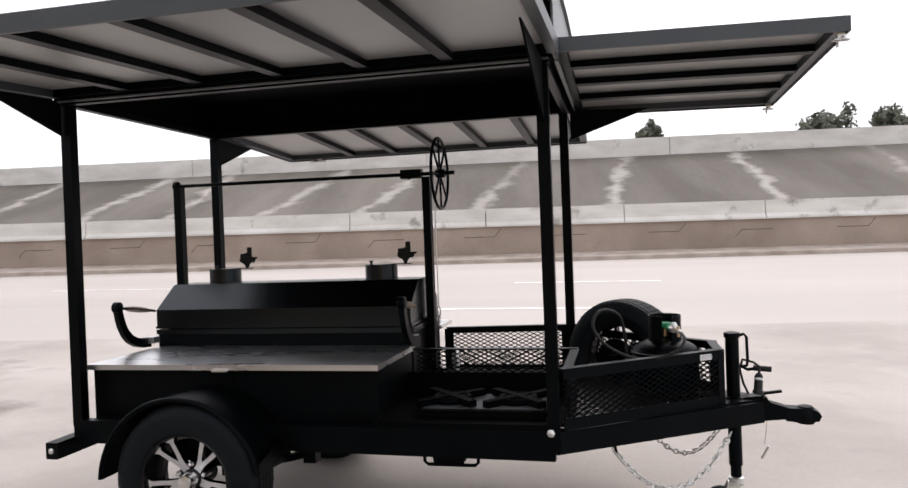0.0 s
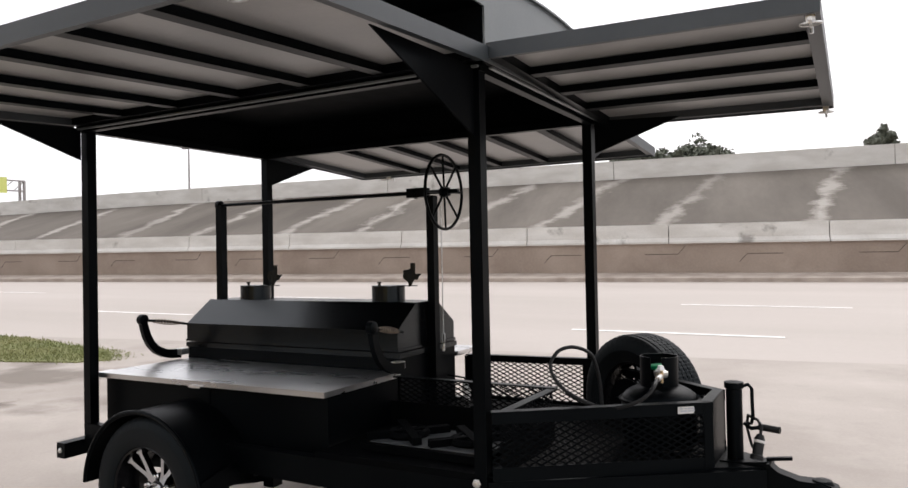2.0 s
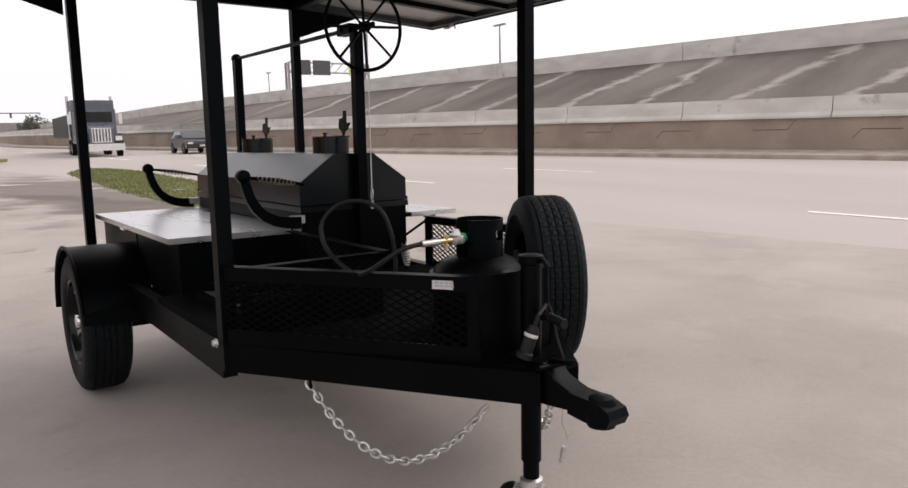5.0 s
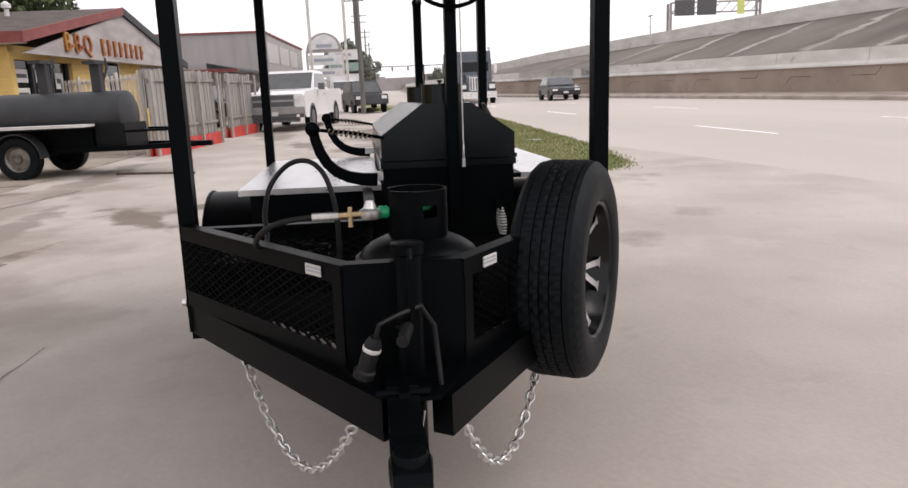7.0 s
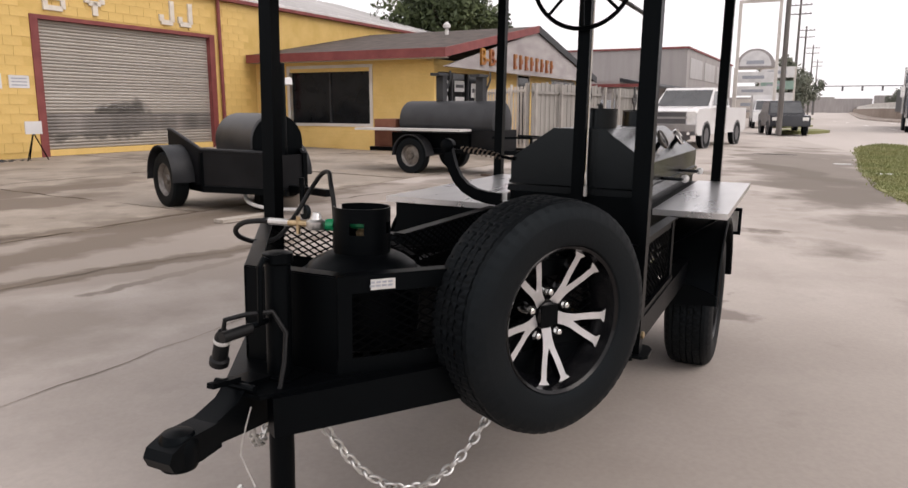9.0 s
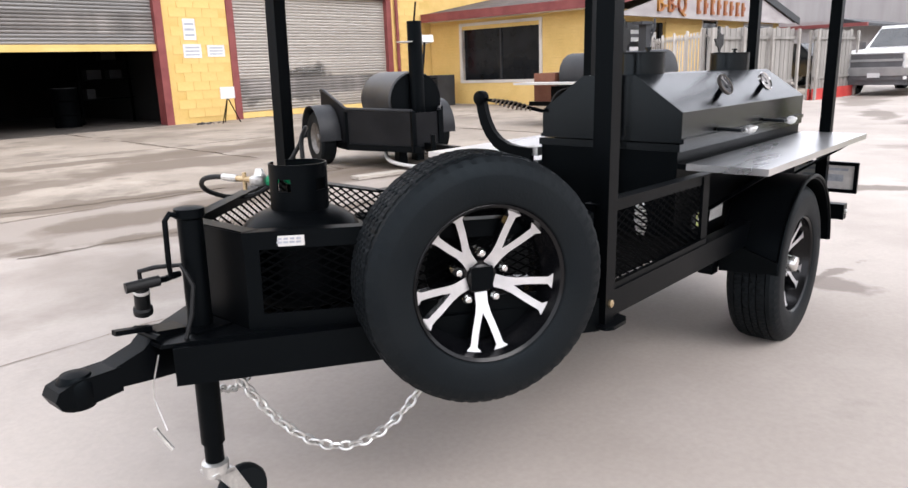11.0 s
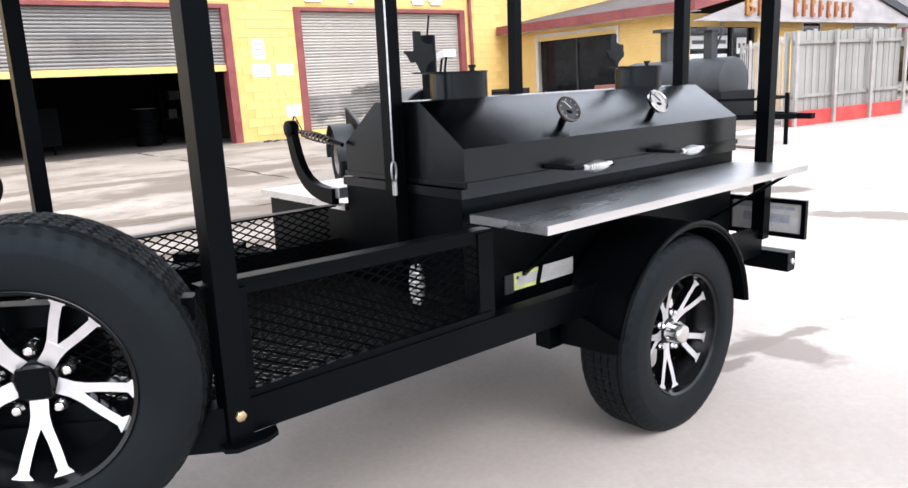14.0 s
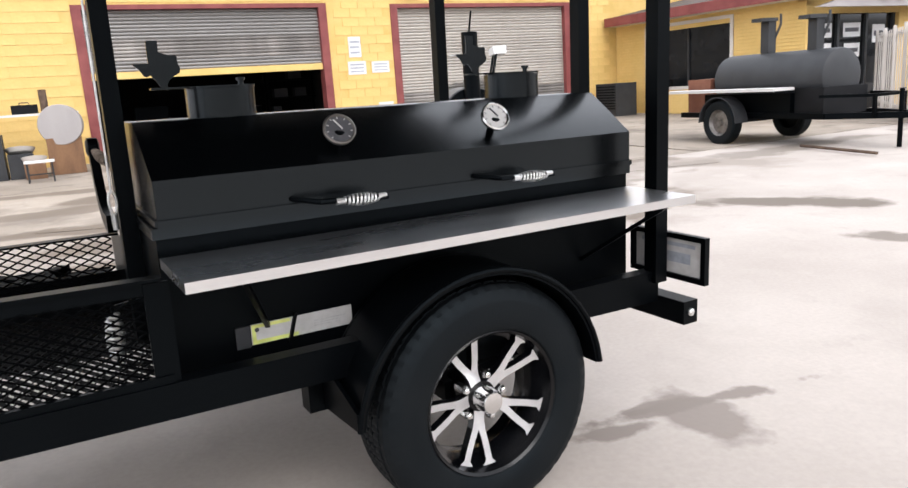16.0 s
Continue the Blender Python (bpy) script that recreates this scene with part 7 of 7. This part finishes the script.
for u, v, z, r in ((1.42, -12.2, 0.66, 0.24), (1.22, -11.9, 0.5, 0.2)):
    bs_ = thing("wash_basin", (u, v, gz(v)), "pale round basin on a dark crate by the wall", "basin", SITE, group="basins by the wall")
    part("bowl", lathe(nb(), [(0.06, z - 0.1), (r * 0.8, z - 0.07), (r, z), (r - 0.015, z), (r * 0.75, z - 0.055), (0.05, z - 0.08)], (u, v, 0), (0, -0.25, 1), 28), WHITEBOARD, bs_)
    part("crate", box(nb(), u - r * 0.8, u + r * 0.8, v - r * 0.8, v + r * 0.8, gz(v), z - 0.1), CHARCOAL if r > 0.22 else WOODBOX, bs_, "dark crate", bev=0.01)
for u, v, w, h, mt in ((2.0, -12.3, 0.7, 0.75, CHARCOAL), (2.5, -11.9, 0.5, 0.55, WOODRED)):
    bx = thing("crate", (u, v, gz(v)), "worn crate stacked by the wall", "crate", SITE, group="crates by the wall")
    part("crate_side", box(nb(), u - w / 2, u + w / 2, v - 0.3, v + 0.3, gz(v), gz(v) + h), mt, bx, bev=0.02)


# ---- vehicles ----
CARGLASS = mk("car_glass", (0.03, 0.034, 0.036), (0.05, 0.054, 0.056), 2, 0.04, 0.08, fine=0.1, spec=0.9)


def vehicle(name, m, label, paint, prof, roof, W, wheels, R, extra=None):
    """Side outline below the belt and cab outline above it, both extruded across; nose towards +x."""
    v = thing(name, (0, 0, 0), label, "car" if name != "semi_truck" else "truck", m)
    body = part("body", prism(nb(), prof, "xz", -W / 2, W / 2), paint, v, bev=0.06, seg=2)
    cabin = nb()
    r1 = [cabin.verts.new((x, -W / 2 + 0.06 + (z - roof[0][1]) * 0.22, z)) for x, z in roof]
    r2 = [cabin.verts.new((x, W / 2 - 0.06 - (z - roof[0][1]) * 0.22, z)) for x, z in roof]
    n = len(roof)
    for i in range(n):
        cabin.faces.new((r1[i], r1[(i + 1) % n], r2[(i + 1) % n], r2[i]))
    cabin.faces.new(r1[::-1]), cabin.faces.new(r2)
    cb = part("cabin", cabin, paint, v, bev=0.04, seg=2)
    # glass set just proud of the cabin
    (x0, z0), (x1, z1), (x2, z2), (x3, z3) = roof
    g = nb()
    def quad(a, b, c, d):
        g.faces.new([g.verts.new(p) for p in (a, b, c, d)])
    hw = W / 2 - 0.06
    top_w = hw - (z1 - z0) * 0.22
    nx = 0.02
    quad((x3 + nx - (x3 - x2) * 0.1, -hw + 0.1, z3 + (z2 - z3) * 0.1), (x3 + nx - (x3 - x2) * 0.1, hw - 0.1, z3 + (z2 - z3) * 0.1), (x3 + nx - (x3 - x2) * 0.88, top_w - 0.02, z3 + (z2 - z3) * 0.88), (x3 + nx - (x3 - x2) * 0.88, -top_w + 0.02, z3 + (z2 - z3) * 0.88))
    part("windscreen", g, CARGLASS, cb, smooth=0)
    for sy in (-1, 1):
        g = nb()
        h = z1 - z0
        def sp(x, f):
            return (x, sy * (hw - h * f * 0.22 + 0.012), z0 + h * f)
        g.faces.new([g.verts.new(p) for p in (sp(x0 + (x1 - x0) * 0.15 + 0.1, 0.12), sp(x3 - (x3 - x2) * 0.15 - 0.1, 0.12), sp(x2 - (x2 - x3) * 0.12 - 0.08, 0.88), sp(x1 - (x1 - x0) * 0.12 + 0.08, 0.88))])
        part("side_glass", g, CARGLASS, cb, smooth=0)
        for wx in wheels:
            part("wheel_arch", lathe(nb(), [(R * 1.14, -0.02), (R * 1.14, 0.012)], (wx, sy * W / 2, R), (0, sy, 0), 28), CARGREY, v)
            plain_wheel(v, (wx, sy * (W / 2 - 0.09), R), (0, sy, 0), R, 0.24, ZINC)
    return v


pk = vehicle("pickup_truck", SITE @ pose(-22.75, -3.06, gz(-2.6), 0, 0, -7.8), "white full-size pickup truck parked by the fence", CARWHITE,
             [(-2.9, 0.55), (-2.9, 1.28), (0.75, 1.28), (2.75, 1.22), (2.92, 1.1), (2.92, 0.5), (2.7, 0.42), (-2.7, 0.45)],
             [(-0.9, 1.27), (-0.75, 1.88), (0.55, 1.92), (1.35, 1.26)], 2.0, (-1.75, 1.9), 0.4)
CHROMEDULL = mk("dull_chrome", (0.34, 0.34, 0.345), (0.44, 0.44, 0.445), 3, 0.25, 0.35, metal=0.6, fine=0.05)
grille = part("grille", box(nb(), 2.9, 2.94, -0.66, 0.66, 0.76, 1.14), CARGREY, pk, "dark slotted grille", bev=0.015)
for z0, z1 in ((0.745, 0.78), (0.925, 0.99), (1.115, 1.15)):
    part("grille_bar", box(nb(), 2.935, 2.965, -0.70, 0.70, z0, z1), CHROMEDULL, grille, "dull chrome grille bar", bev=0.008)
part("bumper", box(nb(), 2.88, 3.03, -1.0, 1.0, 0.55, 0.745), CHROMEDULL, pk, "dull chrome front bumper", bev=0.03)
part("bumper_step", box(nb(), 2.87, 3.0, -0.96, 0.96, 0.43, 0.55), CARGREY, pk, "dark lower bumper", bev=0.02)
part("number_plate", box(nb(), 3.03, 3.04, -0.16, 0.16, 0.5, 0.62), SIGNWHITE, pk, smooth=0)
part("air_dam", box(nb(), 2.82, 2.95, -0.8, 0.8, 0.3, 0.43), CARGREY, pk, bev=0.02)
part("hood_bulge", prism(nb(), [(1.35, 1.25), (1.5, 1.3), (2.6, 1.25), (2.75, 1.2)], "xz", -0.62, 0.62), CARWHITE, pk, "raised hood centre", bev=0.02)
part("roof_lamp", box(nb(), 0.35, 0.45, -0.3, 0.3, 1.915, 1.935), CARGREY, pk, bev=0.008)
for sy in (-1, 1):
    hl = part("headlight", box(nb(), 2.86, 2.94, sy * 0.83 - 0.125, sy * 0.83 + 0.125, 0.96, 1.15), HEADLIGHT, pk, "clear headlight", bev=0.02)
    part("turn_lamp", box(nb(), 2.86, 2.935, sy * 0.83 - 0.125, sy * 0.83 + 0.125, 0.77, 0.95), HEADLIGHT, pk, "clear lower lamp", bev=0.02)
    part("mirror", box(nb(), 1.0, 1.12, sy * 1.15 - 0.1, sy * 1.15 + 0.1, 1.26, 1.48), CARGREY, pk, bev=0.03)
    part("fog_lamp", lathe(nb(), [(0.05, 0), (0.05, 0.02), (0.03, 0.025)], (3.0, sy * 0.78, 0.49), (1, 0, 0), 12), HEADLIGHT, pk)
    part("door_handle", box(nb(), -0.1, 0.08, sy * 1.0 - 0.012, sy * 1.0 + 0.012, 1.1, 1.13), CARGREY, pk)
suv = vehicle("suv", SITE @ pose(-38.8, -1.2, -0.05, 0, 0, 12), "dark green sport utility vehicle parked by a pole", CARDARK,
              [(-2.3, 0.5), (-2.3, 1.05), (0.9, 1.05), (2.2, 0.98), (2.3, 0.8), (2.3, 0.45), (-2.2, 0.42)], [(-2.2, 1.04), (-2.0, 1.7), (0.3, 1.72), (1.1, 1.04)], 1.85, (-1.4, 1.4), 0.36)
for sy in (-1, 1):
    part("headlight", box(nb(), 2.24, 2.31, sy * 0.7 - 0.14, sy * 0.7 + 0.14, 0.74, 0.9), HEADLIGHT, suv, bev=0.02)
van = vehicle("box_van", SITE @ pose(-54.0, -3.2, -0.07, 0, 0, 8), "white box van parked beyond the pole", CARWHITE,
              [(-2.9, 0.5), (-2.9, 2.3), (1.0, 2.3), (1.05, 1.25), (2.3, 1.1), (2.4, 0.8), (2.4, 0.45), (-2.8, 0.45)], [(0.9, 1.24), (0.95, 1.95), (1.1, 1.98), (1.7, 1.2)], 2.0, (-1.9, 1.5), 0.36)
sed = vehicle("sedan", SITE @ pose(-43.1, 11.0, 0.03, 0, 0, -1), "black saloon car driving along the road", CARDARK,
              [(-2.3, 0.4), (-2.32, 0.92), (0.9, 0.92), (2.2, 0.76), (2.3, 0.6), (2.28, 0.34), (-2.2, 0.32)], [(-1.9, 0.91), (-1.1, 1.38), (0.2, 1.4), (1.15, 0.91)], 1.8, (-1.4, 1.42), 0.33)
for sy in (-1, 1):
    part("headlight", box(nb(), 2.2, 2.3, sy * 0.68 - 0.15, sy * 0.68 + 0.15, 0.6, 0.7), HEADLIGHT, sed, bev=0.02)
part("number_plate", box(nb(), 2.29, 2.3, -0.15, 0.15, 0.45, 0.55), SIGNWHITE, sed, smooth=0)
car2 = vehicle("hatchback", SITE @ pose(-25.6, -6.9, gz(-7.5), 0, 0, 60), "dark parked car behind the fence gap", CARDARK,
               [(-2.0, 0.45), (-2.0, 0.98), (0.9, 0.98), (1.9, 0.85), (2.0, 0.6), (2.0, 0.38), (-1.9, 0.38)], [(-1.9, 0.97), (-1.5, 1.5), (0.2, 1.52), (1.1, 0.97)], 1.75, (-1.25, 1.3), 0.33)

# semi truck coming up the road
tk = thing("semi_truck", (0, 0, 0), "blue-grey conventional semi truck with chrome grille on the road", "truck", SITE @ pose(-44.3, 5.75, 0.0, 0, 0, -2))
part("hood", prism(nb(), [(0.6, 0.7), (0.6, 1.95), (2.7, 1.75), (2.85, 1.6), (2.85, 0.7)], "xz", -0.62, 0.62), TRUCKBLUE, tk, "blue-grey long hood", bev=0.08, seg=2)
part("cab", box(nb(), -1.5, 0.62, -1.1, 1.1, 0.8, 2.75), TRUCKBLUE, tk, bev=0.08, seg=2)
part("sleeper_roof", box(nb(), -1.7, -0.2, -1.15, 1.15, 2.7, 3.3), TRUCKBLUE, tk, bev=0.1, seg=2)
part("windscreen", box(nb(), 0.6, 0.64, -0.9, 0.9, 2.0, 2.6), GLASS, tk, bev=0.01)
part("grille", box(nb(), 2.84, 2.9, -0.5, 0.5, 0.85, 1.65), CHROME, tk, "chrome grille", bev=0.02)
for k in range(6):
    part("grille_slot", box(nb(), 2.9, 2.91, -0.45 + 0.16 * k, -0.37 + 0.16 * k, 0.9, 1.6), CARGREY, tk)
part("bumper", box(nb(), 2.75, 3.0, -1.15, 1.15, 0.4, 0.78), CHROME, tk, "chrome bumper", bev=0.03)
for sy in (-1, 1):
    part("front_fender", prism(nb(), [(1.3, 0.9), (1.5, 1.3), (2.3, 1.35), (2.8, 1.0), (2.8, 0.8)], "xz", min(sy * 0.62, sy * 1.12), max(sy * 0.62, sy * 1.12)), CARDARK, tk, bev=0.04)
    part("headlight", box(nb(), 2.72, 2.86, sy * 0.88 - 0.17, sy * 0.88 + 0.17, 0.95, 1.2), HEADLIGHT, tk, "bright headlight", bev=0.03)
    part("exhaust_stack", lathe(nb(), [(0.08, 1.0), (0.08, 3.6)], (-1.7, sy * 1.2, 0), (0, 0, 1), 12), CHROME, tk, "chrome exhaust stack")
    part("mirror", box(nb(), 0.5, 0.6, sy * 1.35 - 0.1, sy * 1.35 + 0.1, 1.9, 2.5), CHROME, tk, bev=0.02)
    for wx in (2.0, -2.6, -3.9):
        plain_wheel(tk, (wx, sy * 0.98, 0.5), (0, sy, 0), 0.5, 0.28, ZINC)
part("trailer_body", box(nb(), -14.5, -2.3, -1.25, 1.25, 1.1, 2.5), CHARCOAL, tk, "dark open trailer", bev=0.03)

# ---- poles, signs, trees ----
def pole(u, v, h, r, lean, arms):
    p = thing("utility_pole", (u, v, gz(v)), "weathered wooden utility pole with cross arms", "utility pole", SITE, group="utility poles")
    part("shaft", tube(nb(), [(u, v, gz(v)), (u + lean * 0.5, v, h / 2), (u + lean, v, h)], [r, r * 0.85, r * 0.65], 12), POLEWOOD, p)
    for k in range(arms):
        part("cross_arm", box(nb(), u + lean - 0.05, u + lean + 0.05, v - 1.1, v + 1.1, h - 0.6 - 0.9 * k, h - 0.5 - 0.9 * k), POLEWOOD, p)
        for q in (-1.0, -0.5, 0.5, 1.0):
            part("insulator", lathe(nb(), [(0.04, 0), (0.06, 0.05), (0.03, 0.14)], (u + lean, v + q, h - 0.5 - 0.9 * k), (0, 0, 1), 8), GREYSIDING, p)
    return p


pole(-35.5, -1.15, 12.5, 0.13, 0.1, 0), pole(-84, -3.0, 12.5, 0.16, 0.0, 2), pole(-112, -3.4, 12.5, 0.16, 0.2, 2), pole(-145, -3.4, 12.5, 0.16, 0, 2), pole(-180, -3.4, 12, 0.16, 0, 2)


def pylon(u, v, w, h, boards, label, arch=False):
    p = thing("pylon_sign", (u, v, gz(v)), label, "sign", SITE)
    for s in (-1, 1):
        part("upright", box(nb(), u - 0.1, u + 0.1, v + s * w / 2 - 0.1, v + s * w / 2 + 0.1, gz(v), h), WHITEBOARD, p)
    part("top_beam", box(nb(), u - 0.1, u + 0.1, v - w / 2 - 0.1, v + w / 2 + 0.1, h, h + 0.18), WHITEBOARD, p)
    for z0, z1, mt in boards:
        part("board", box(nb(), u + 0.1, u + 0.25, v - w / 2 + 0.05, v + w / 2 - 0.05, z0, z1), mt, p, "pale sign board", bev=0.02)
        part("print_bar", box(nb(), u + 0.25, u + 0.27, v - w * 0.3, v + w * 0.25, z0 + (z1 - z0) * 0.35, z0 + (z1 - z0) * 0.65), PRINTGREY, p)
    if arch:
        ab = part("arch_board", prism(nb(), [(v + a, h + 0.15 + b) for a, b in arc(0, 0, w * 0.5, 0, 180, 16)], "yz", u, u + 0.25), GREYSIDING, p, "arched sign top")
        part("arch_panel", prism(nb(), [(v + a, h + 0.3 + b) for a, b in arc(0, 0, w * 0.4, 0, 180, 16)], "yz", u + 0.25, u + 0.28), SIGNWHITE, ab, "white arched panel")
        part("print_bar", box(nb(), u + 0.28, u + 0.3, v - w * 0.22, v + w * 0.22, h + 0.45, h + 0.75), PRINTGREY, ab)
    return p


pylon(-66, -5.3, 3.2, 4.6, ((3.5, 4.4, SIGNWHITE), (2.4, 3.2, SIGNWHITE), (1.2, 2.1, WHITEBOARD)), "white arched pylon sign with stacked boards", True)
pylon(-74, -4.0, 3.0, 5.0, ((4.2, 5.2, SIGNWHITE), (3.1, 3.9, HAZEGREEN), (1.4, 2.8, SIGNWHITE)), "white and green stacked roadside sign")
ps = pylon(-53, -4.0, 2.6, 8.5, (), "tall two-post fuel sign with a yellow disc")
part("sign_panel", box(nb(), -53.1, -52.85, -4.9, -3.1, 8.7, 10.4), SIGNWHITE, ps, "white panel", bev=0.05)
part("disc", lathe(nb(), [(0.7, 0), (0.7, 0.04)], (-52.85, -4.0, 9.55), (1, 0, 0), 28), REDBASE, ps, "red rim")
part("disc", lathe(nb(), [(0.62, 0.04), (0.62, 0.07)], (-52.85, -4.0, 9.55), (1, 0, 0), 28), mk("sign_yellow", (0.75, 0.42, 0.02), None, 5, 0.5), ps, "yellow disc")
# street lamp and sign gantry on the raised highway
gt = thing("sign_gantry", (-108, 40, 5), "steel sign gantry over the raised highway", "sign gantry", SITE @ Matrix.Translation((0, 7.5, -2.6)))
for vv in (36.0, 50.0):
    for du in (0, 1.2):
        part("gantry_post", box(nb(), -108.3 - du, -108 - du, vv - 0.15, vv + 0.15, 0, 14.5), GREYSIDING, gt)
for z in (12.9, 14.4):
    part("gantry_beam", box(nb(), -108.3, -108, 36, 50, z, z + 0.2), GREYSIDING, gt)
for k in range(9):
    part("lattice_bar", beam(nb(), (-108.15, 36 + 1.55 * k, 12.9), (-108.15, 37.55 + 1.55 * k, 14.5), 0.1, 0.1), GREYSIDING, gt)
for a, b, mt in ((36.5, 39.6, CARGREY), (40.0, 43.0, CARGREY), (46.3, 47.4, YELLOWINK)):
    part("sign_panel", box(nb(), -107.98, -107.9, a, b, 12.6, 14.9), mt, gt, "dark road sign panel")


def lamp(u, v, base, h):
    p = thing("street_lamp", (u, v, base), "tall grey highway lamp mast", "street lamp", SITE, group="highway lamps")
    part("mast", lathe(nb(), [(0.14, base), (0.07, h)], (u, v, 0), (0, 0, 1), 12), GREYSIDING, p)
    part("lamp_head", box(nb(), u - 0.9, u + 0.9, v - 0.15, v + 0.15, h, h + 0.15), GREYSIDING, p, bev=0.03)
    return p


lamp(-59.2, 47.5, 3.0, 11.7), lamp(-128, 47.5, 3.0, 11.7)
# leaf for far trees: distance haze is put into this paler colour
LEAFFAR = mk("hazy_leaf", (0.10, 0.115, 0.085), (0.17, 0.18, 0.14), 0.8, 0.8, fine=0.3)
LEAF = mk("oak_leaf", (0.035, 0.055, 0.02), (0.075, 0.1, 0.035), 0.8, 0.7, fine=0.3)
BARK = mk("oak_bark", (0.07, 0.055, 0.045), (0.12, 0.1, 0.08), 4, 0.9, bump=0.5, bscale=20)


def tree(u, v, z0, h, r, seed, n=2600, leaf=0.16, squash=0.75, mat=None):
    q = random.Random(seed)
    t = thing("oak_tree", (u, v, z0), "dense dark green tree with an uneven crown", "tree", SITE)
    bm = nb()
    ch = h * 0.45
    tube(bm, [(u, v, z0), (u + 0.05 * r, v, z0 + ch * 0.6), (u - 0.04 * r, v, z0 + ch)], [0.05 * h, 0.04 * h, 0.03 * h], 10)
    tips = []
    for k in range(9):
        a, el = q.uniform(0, 6.28), q.uniform(0.3, 1.2)
        L = r * q.uniform(0.5, 0.95)
        tip = (u + L * math.cos(a) * math.cos(el), v + L * math.sin(a) * math.cos(el), z0 + ch + L * math.sin(el) * 0.9)
        tube(bm, [(u, v, z0 + ch * q.uniform(0.75, 1.0)), ((u + tip[0]) / 2, (v + tip[1]) / 2, (z0 + ch + tip[2]) / 2 + 0.1 * r), tip], [0.018 * h, 0.012 * h, 0.005 * h], 7)
        tips.append(tip)
    part("trunk", bm, BARK, t)
    cz = z0 + h - r * squash
    clumps = [(u + q.gauss(0, r * 0.42), v + q.gauss(0, r * 0.42), cz + q.gauss(0, r * squash * 0.42), r * q.uniform(0.22, 0.42)) for _ in range(26)]
    vs, fs = [], []
    for _ in range(n):
        cx, cy, cc, cr = q.choice(clumps)
        d = Vector((q.gauss(0, 1), q.gauss(0, 1), q.gauss(0, 1))).normalized()
        p = Vector((cx, cy, cc)) + d * cr * (q.random() ** 0.4)
        a = Vector((q.gauss(0, 1), q.gauss(0, 1), q.gauss(0, 1))).normalized() * leaf * q.uniform(0.6, 1.4)
        b = a.cross(d).normalized() * leaf * 0.6 if a.cross(d).length > 1e-4 else Vector((leaf, 0, 0))
        i = len(vs)
        vs += [p - a, p + b, p + a, p - b]
        fs.append((i, i + 1, i + 2, i + 3))
    me = bpy.data.meshes.new("crown")
    bs = Vector(t["base"])
    me.from_pydata([w - bs for w in vs], [], fs)
    me.materials.append(mat or LEAF)
    o = new("crown", me)
    o.parent = t
    o["base"] = t["base"]
    tagged(o, kind="stuff")
    return t


tree(-26.0, -14.4, 0.1, 7.7, 3.1, 11, 9500, 0.12)
tree(-30.5, -16.2, 0.1, 7.4, 2.6, 12, 5000, 0.12)
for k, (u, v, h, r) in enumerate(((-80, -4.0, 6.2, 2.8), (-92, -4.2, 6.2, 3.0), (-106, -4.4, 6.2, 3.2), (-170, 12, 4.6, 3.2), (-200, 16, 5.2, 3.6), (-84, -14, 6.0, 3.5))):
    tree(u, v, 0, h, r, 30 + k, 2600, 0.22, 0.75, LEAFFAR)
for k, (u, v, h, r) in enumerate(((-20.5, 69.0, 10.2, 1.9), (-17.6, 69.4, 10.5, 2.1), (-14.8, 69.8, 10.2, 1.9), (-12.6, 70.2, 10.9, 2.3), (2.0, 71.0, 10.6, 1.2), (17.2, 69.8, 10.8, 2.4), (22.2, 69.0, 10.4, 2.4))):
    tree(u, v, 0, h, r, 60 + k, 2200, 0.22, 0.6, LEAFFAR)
# low skyline closing the far end of the street
for k, (u, v, w, h) in enumerate(((-330, -30, 60, 6), (-360, 40, 50, 7), (-300, 5, 14, 5))):
    solid("far_building", box(nb(), u - 6, u + 6, v - w / 2, v + w / 2, -0.2, h), GREYSIDING, "hazy low building at the end of the street", "building", smooth=0)
bl = thing("traffic_signal", (-190, 4, 0), "distant signal span over the street", "traffic signal", SITE)
part("mast_post", box(nb(), -190.15, -189.85, -4.0, -3.7, -0.2, 6.6), CARGREY, bl)
part("mast_arm", box(nb(), -190.1, -189.9, -4, 16, 6.4, 6.6), CARGREY, bl)
for v in (2, 6, 10):
    part("signal_head", box(nb(), -190.1, -189.8, v - 0.2, v + 0.2, 5.4, 6.4), CARGREY, bl, bev=0.03)

# ---- wall blocks ----
bm = nb()
box(bm, -0.1975, 0.1975, -0.012, 0.0, -0.0965, 0.0965)
block_me = bpy.data.meshes.new("block")
bm.to_mesh(block_me)
bm.free()
block_me.materials.append(YELLOW)
hb = Vector(house["base"])
for a, b, z0, z1 in wall_segments:
    if a < -20:
        a = -13.2
    rows = int(round((z1 - 0.24 - 0.06 - max(z0, 0.3)) / 0.2)) + 1
    for r in range(rows):
        z = max(z0 + (0.1 if z0 > 1 else 0.14), 0.3) + 0.1 + 0.2 * r
        if z > 4.0:
            break
        u = a + 0.2 + (0.2 if r % 2 else 0.0) + (0.1 if z0 < 1 else 0)
        while u < b - 0.28:
            if u < 4.2 and not (z0 > 1 and z < 3.24):
                o = new("block", block_me)
                o.parent = house
                o.location = Vector((u, FV - 0.0, z)) - hb
                o["base"] = house["base"]
            u += 0.4
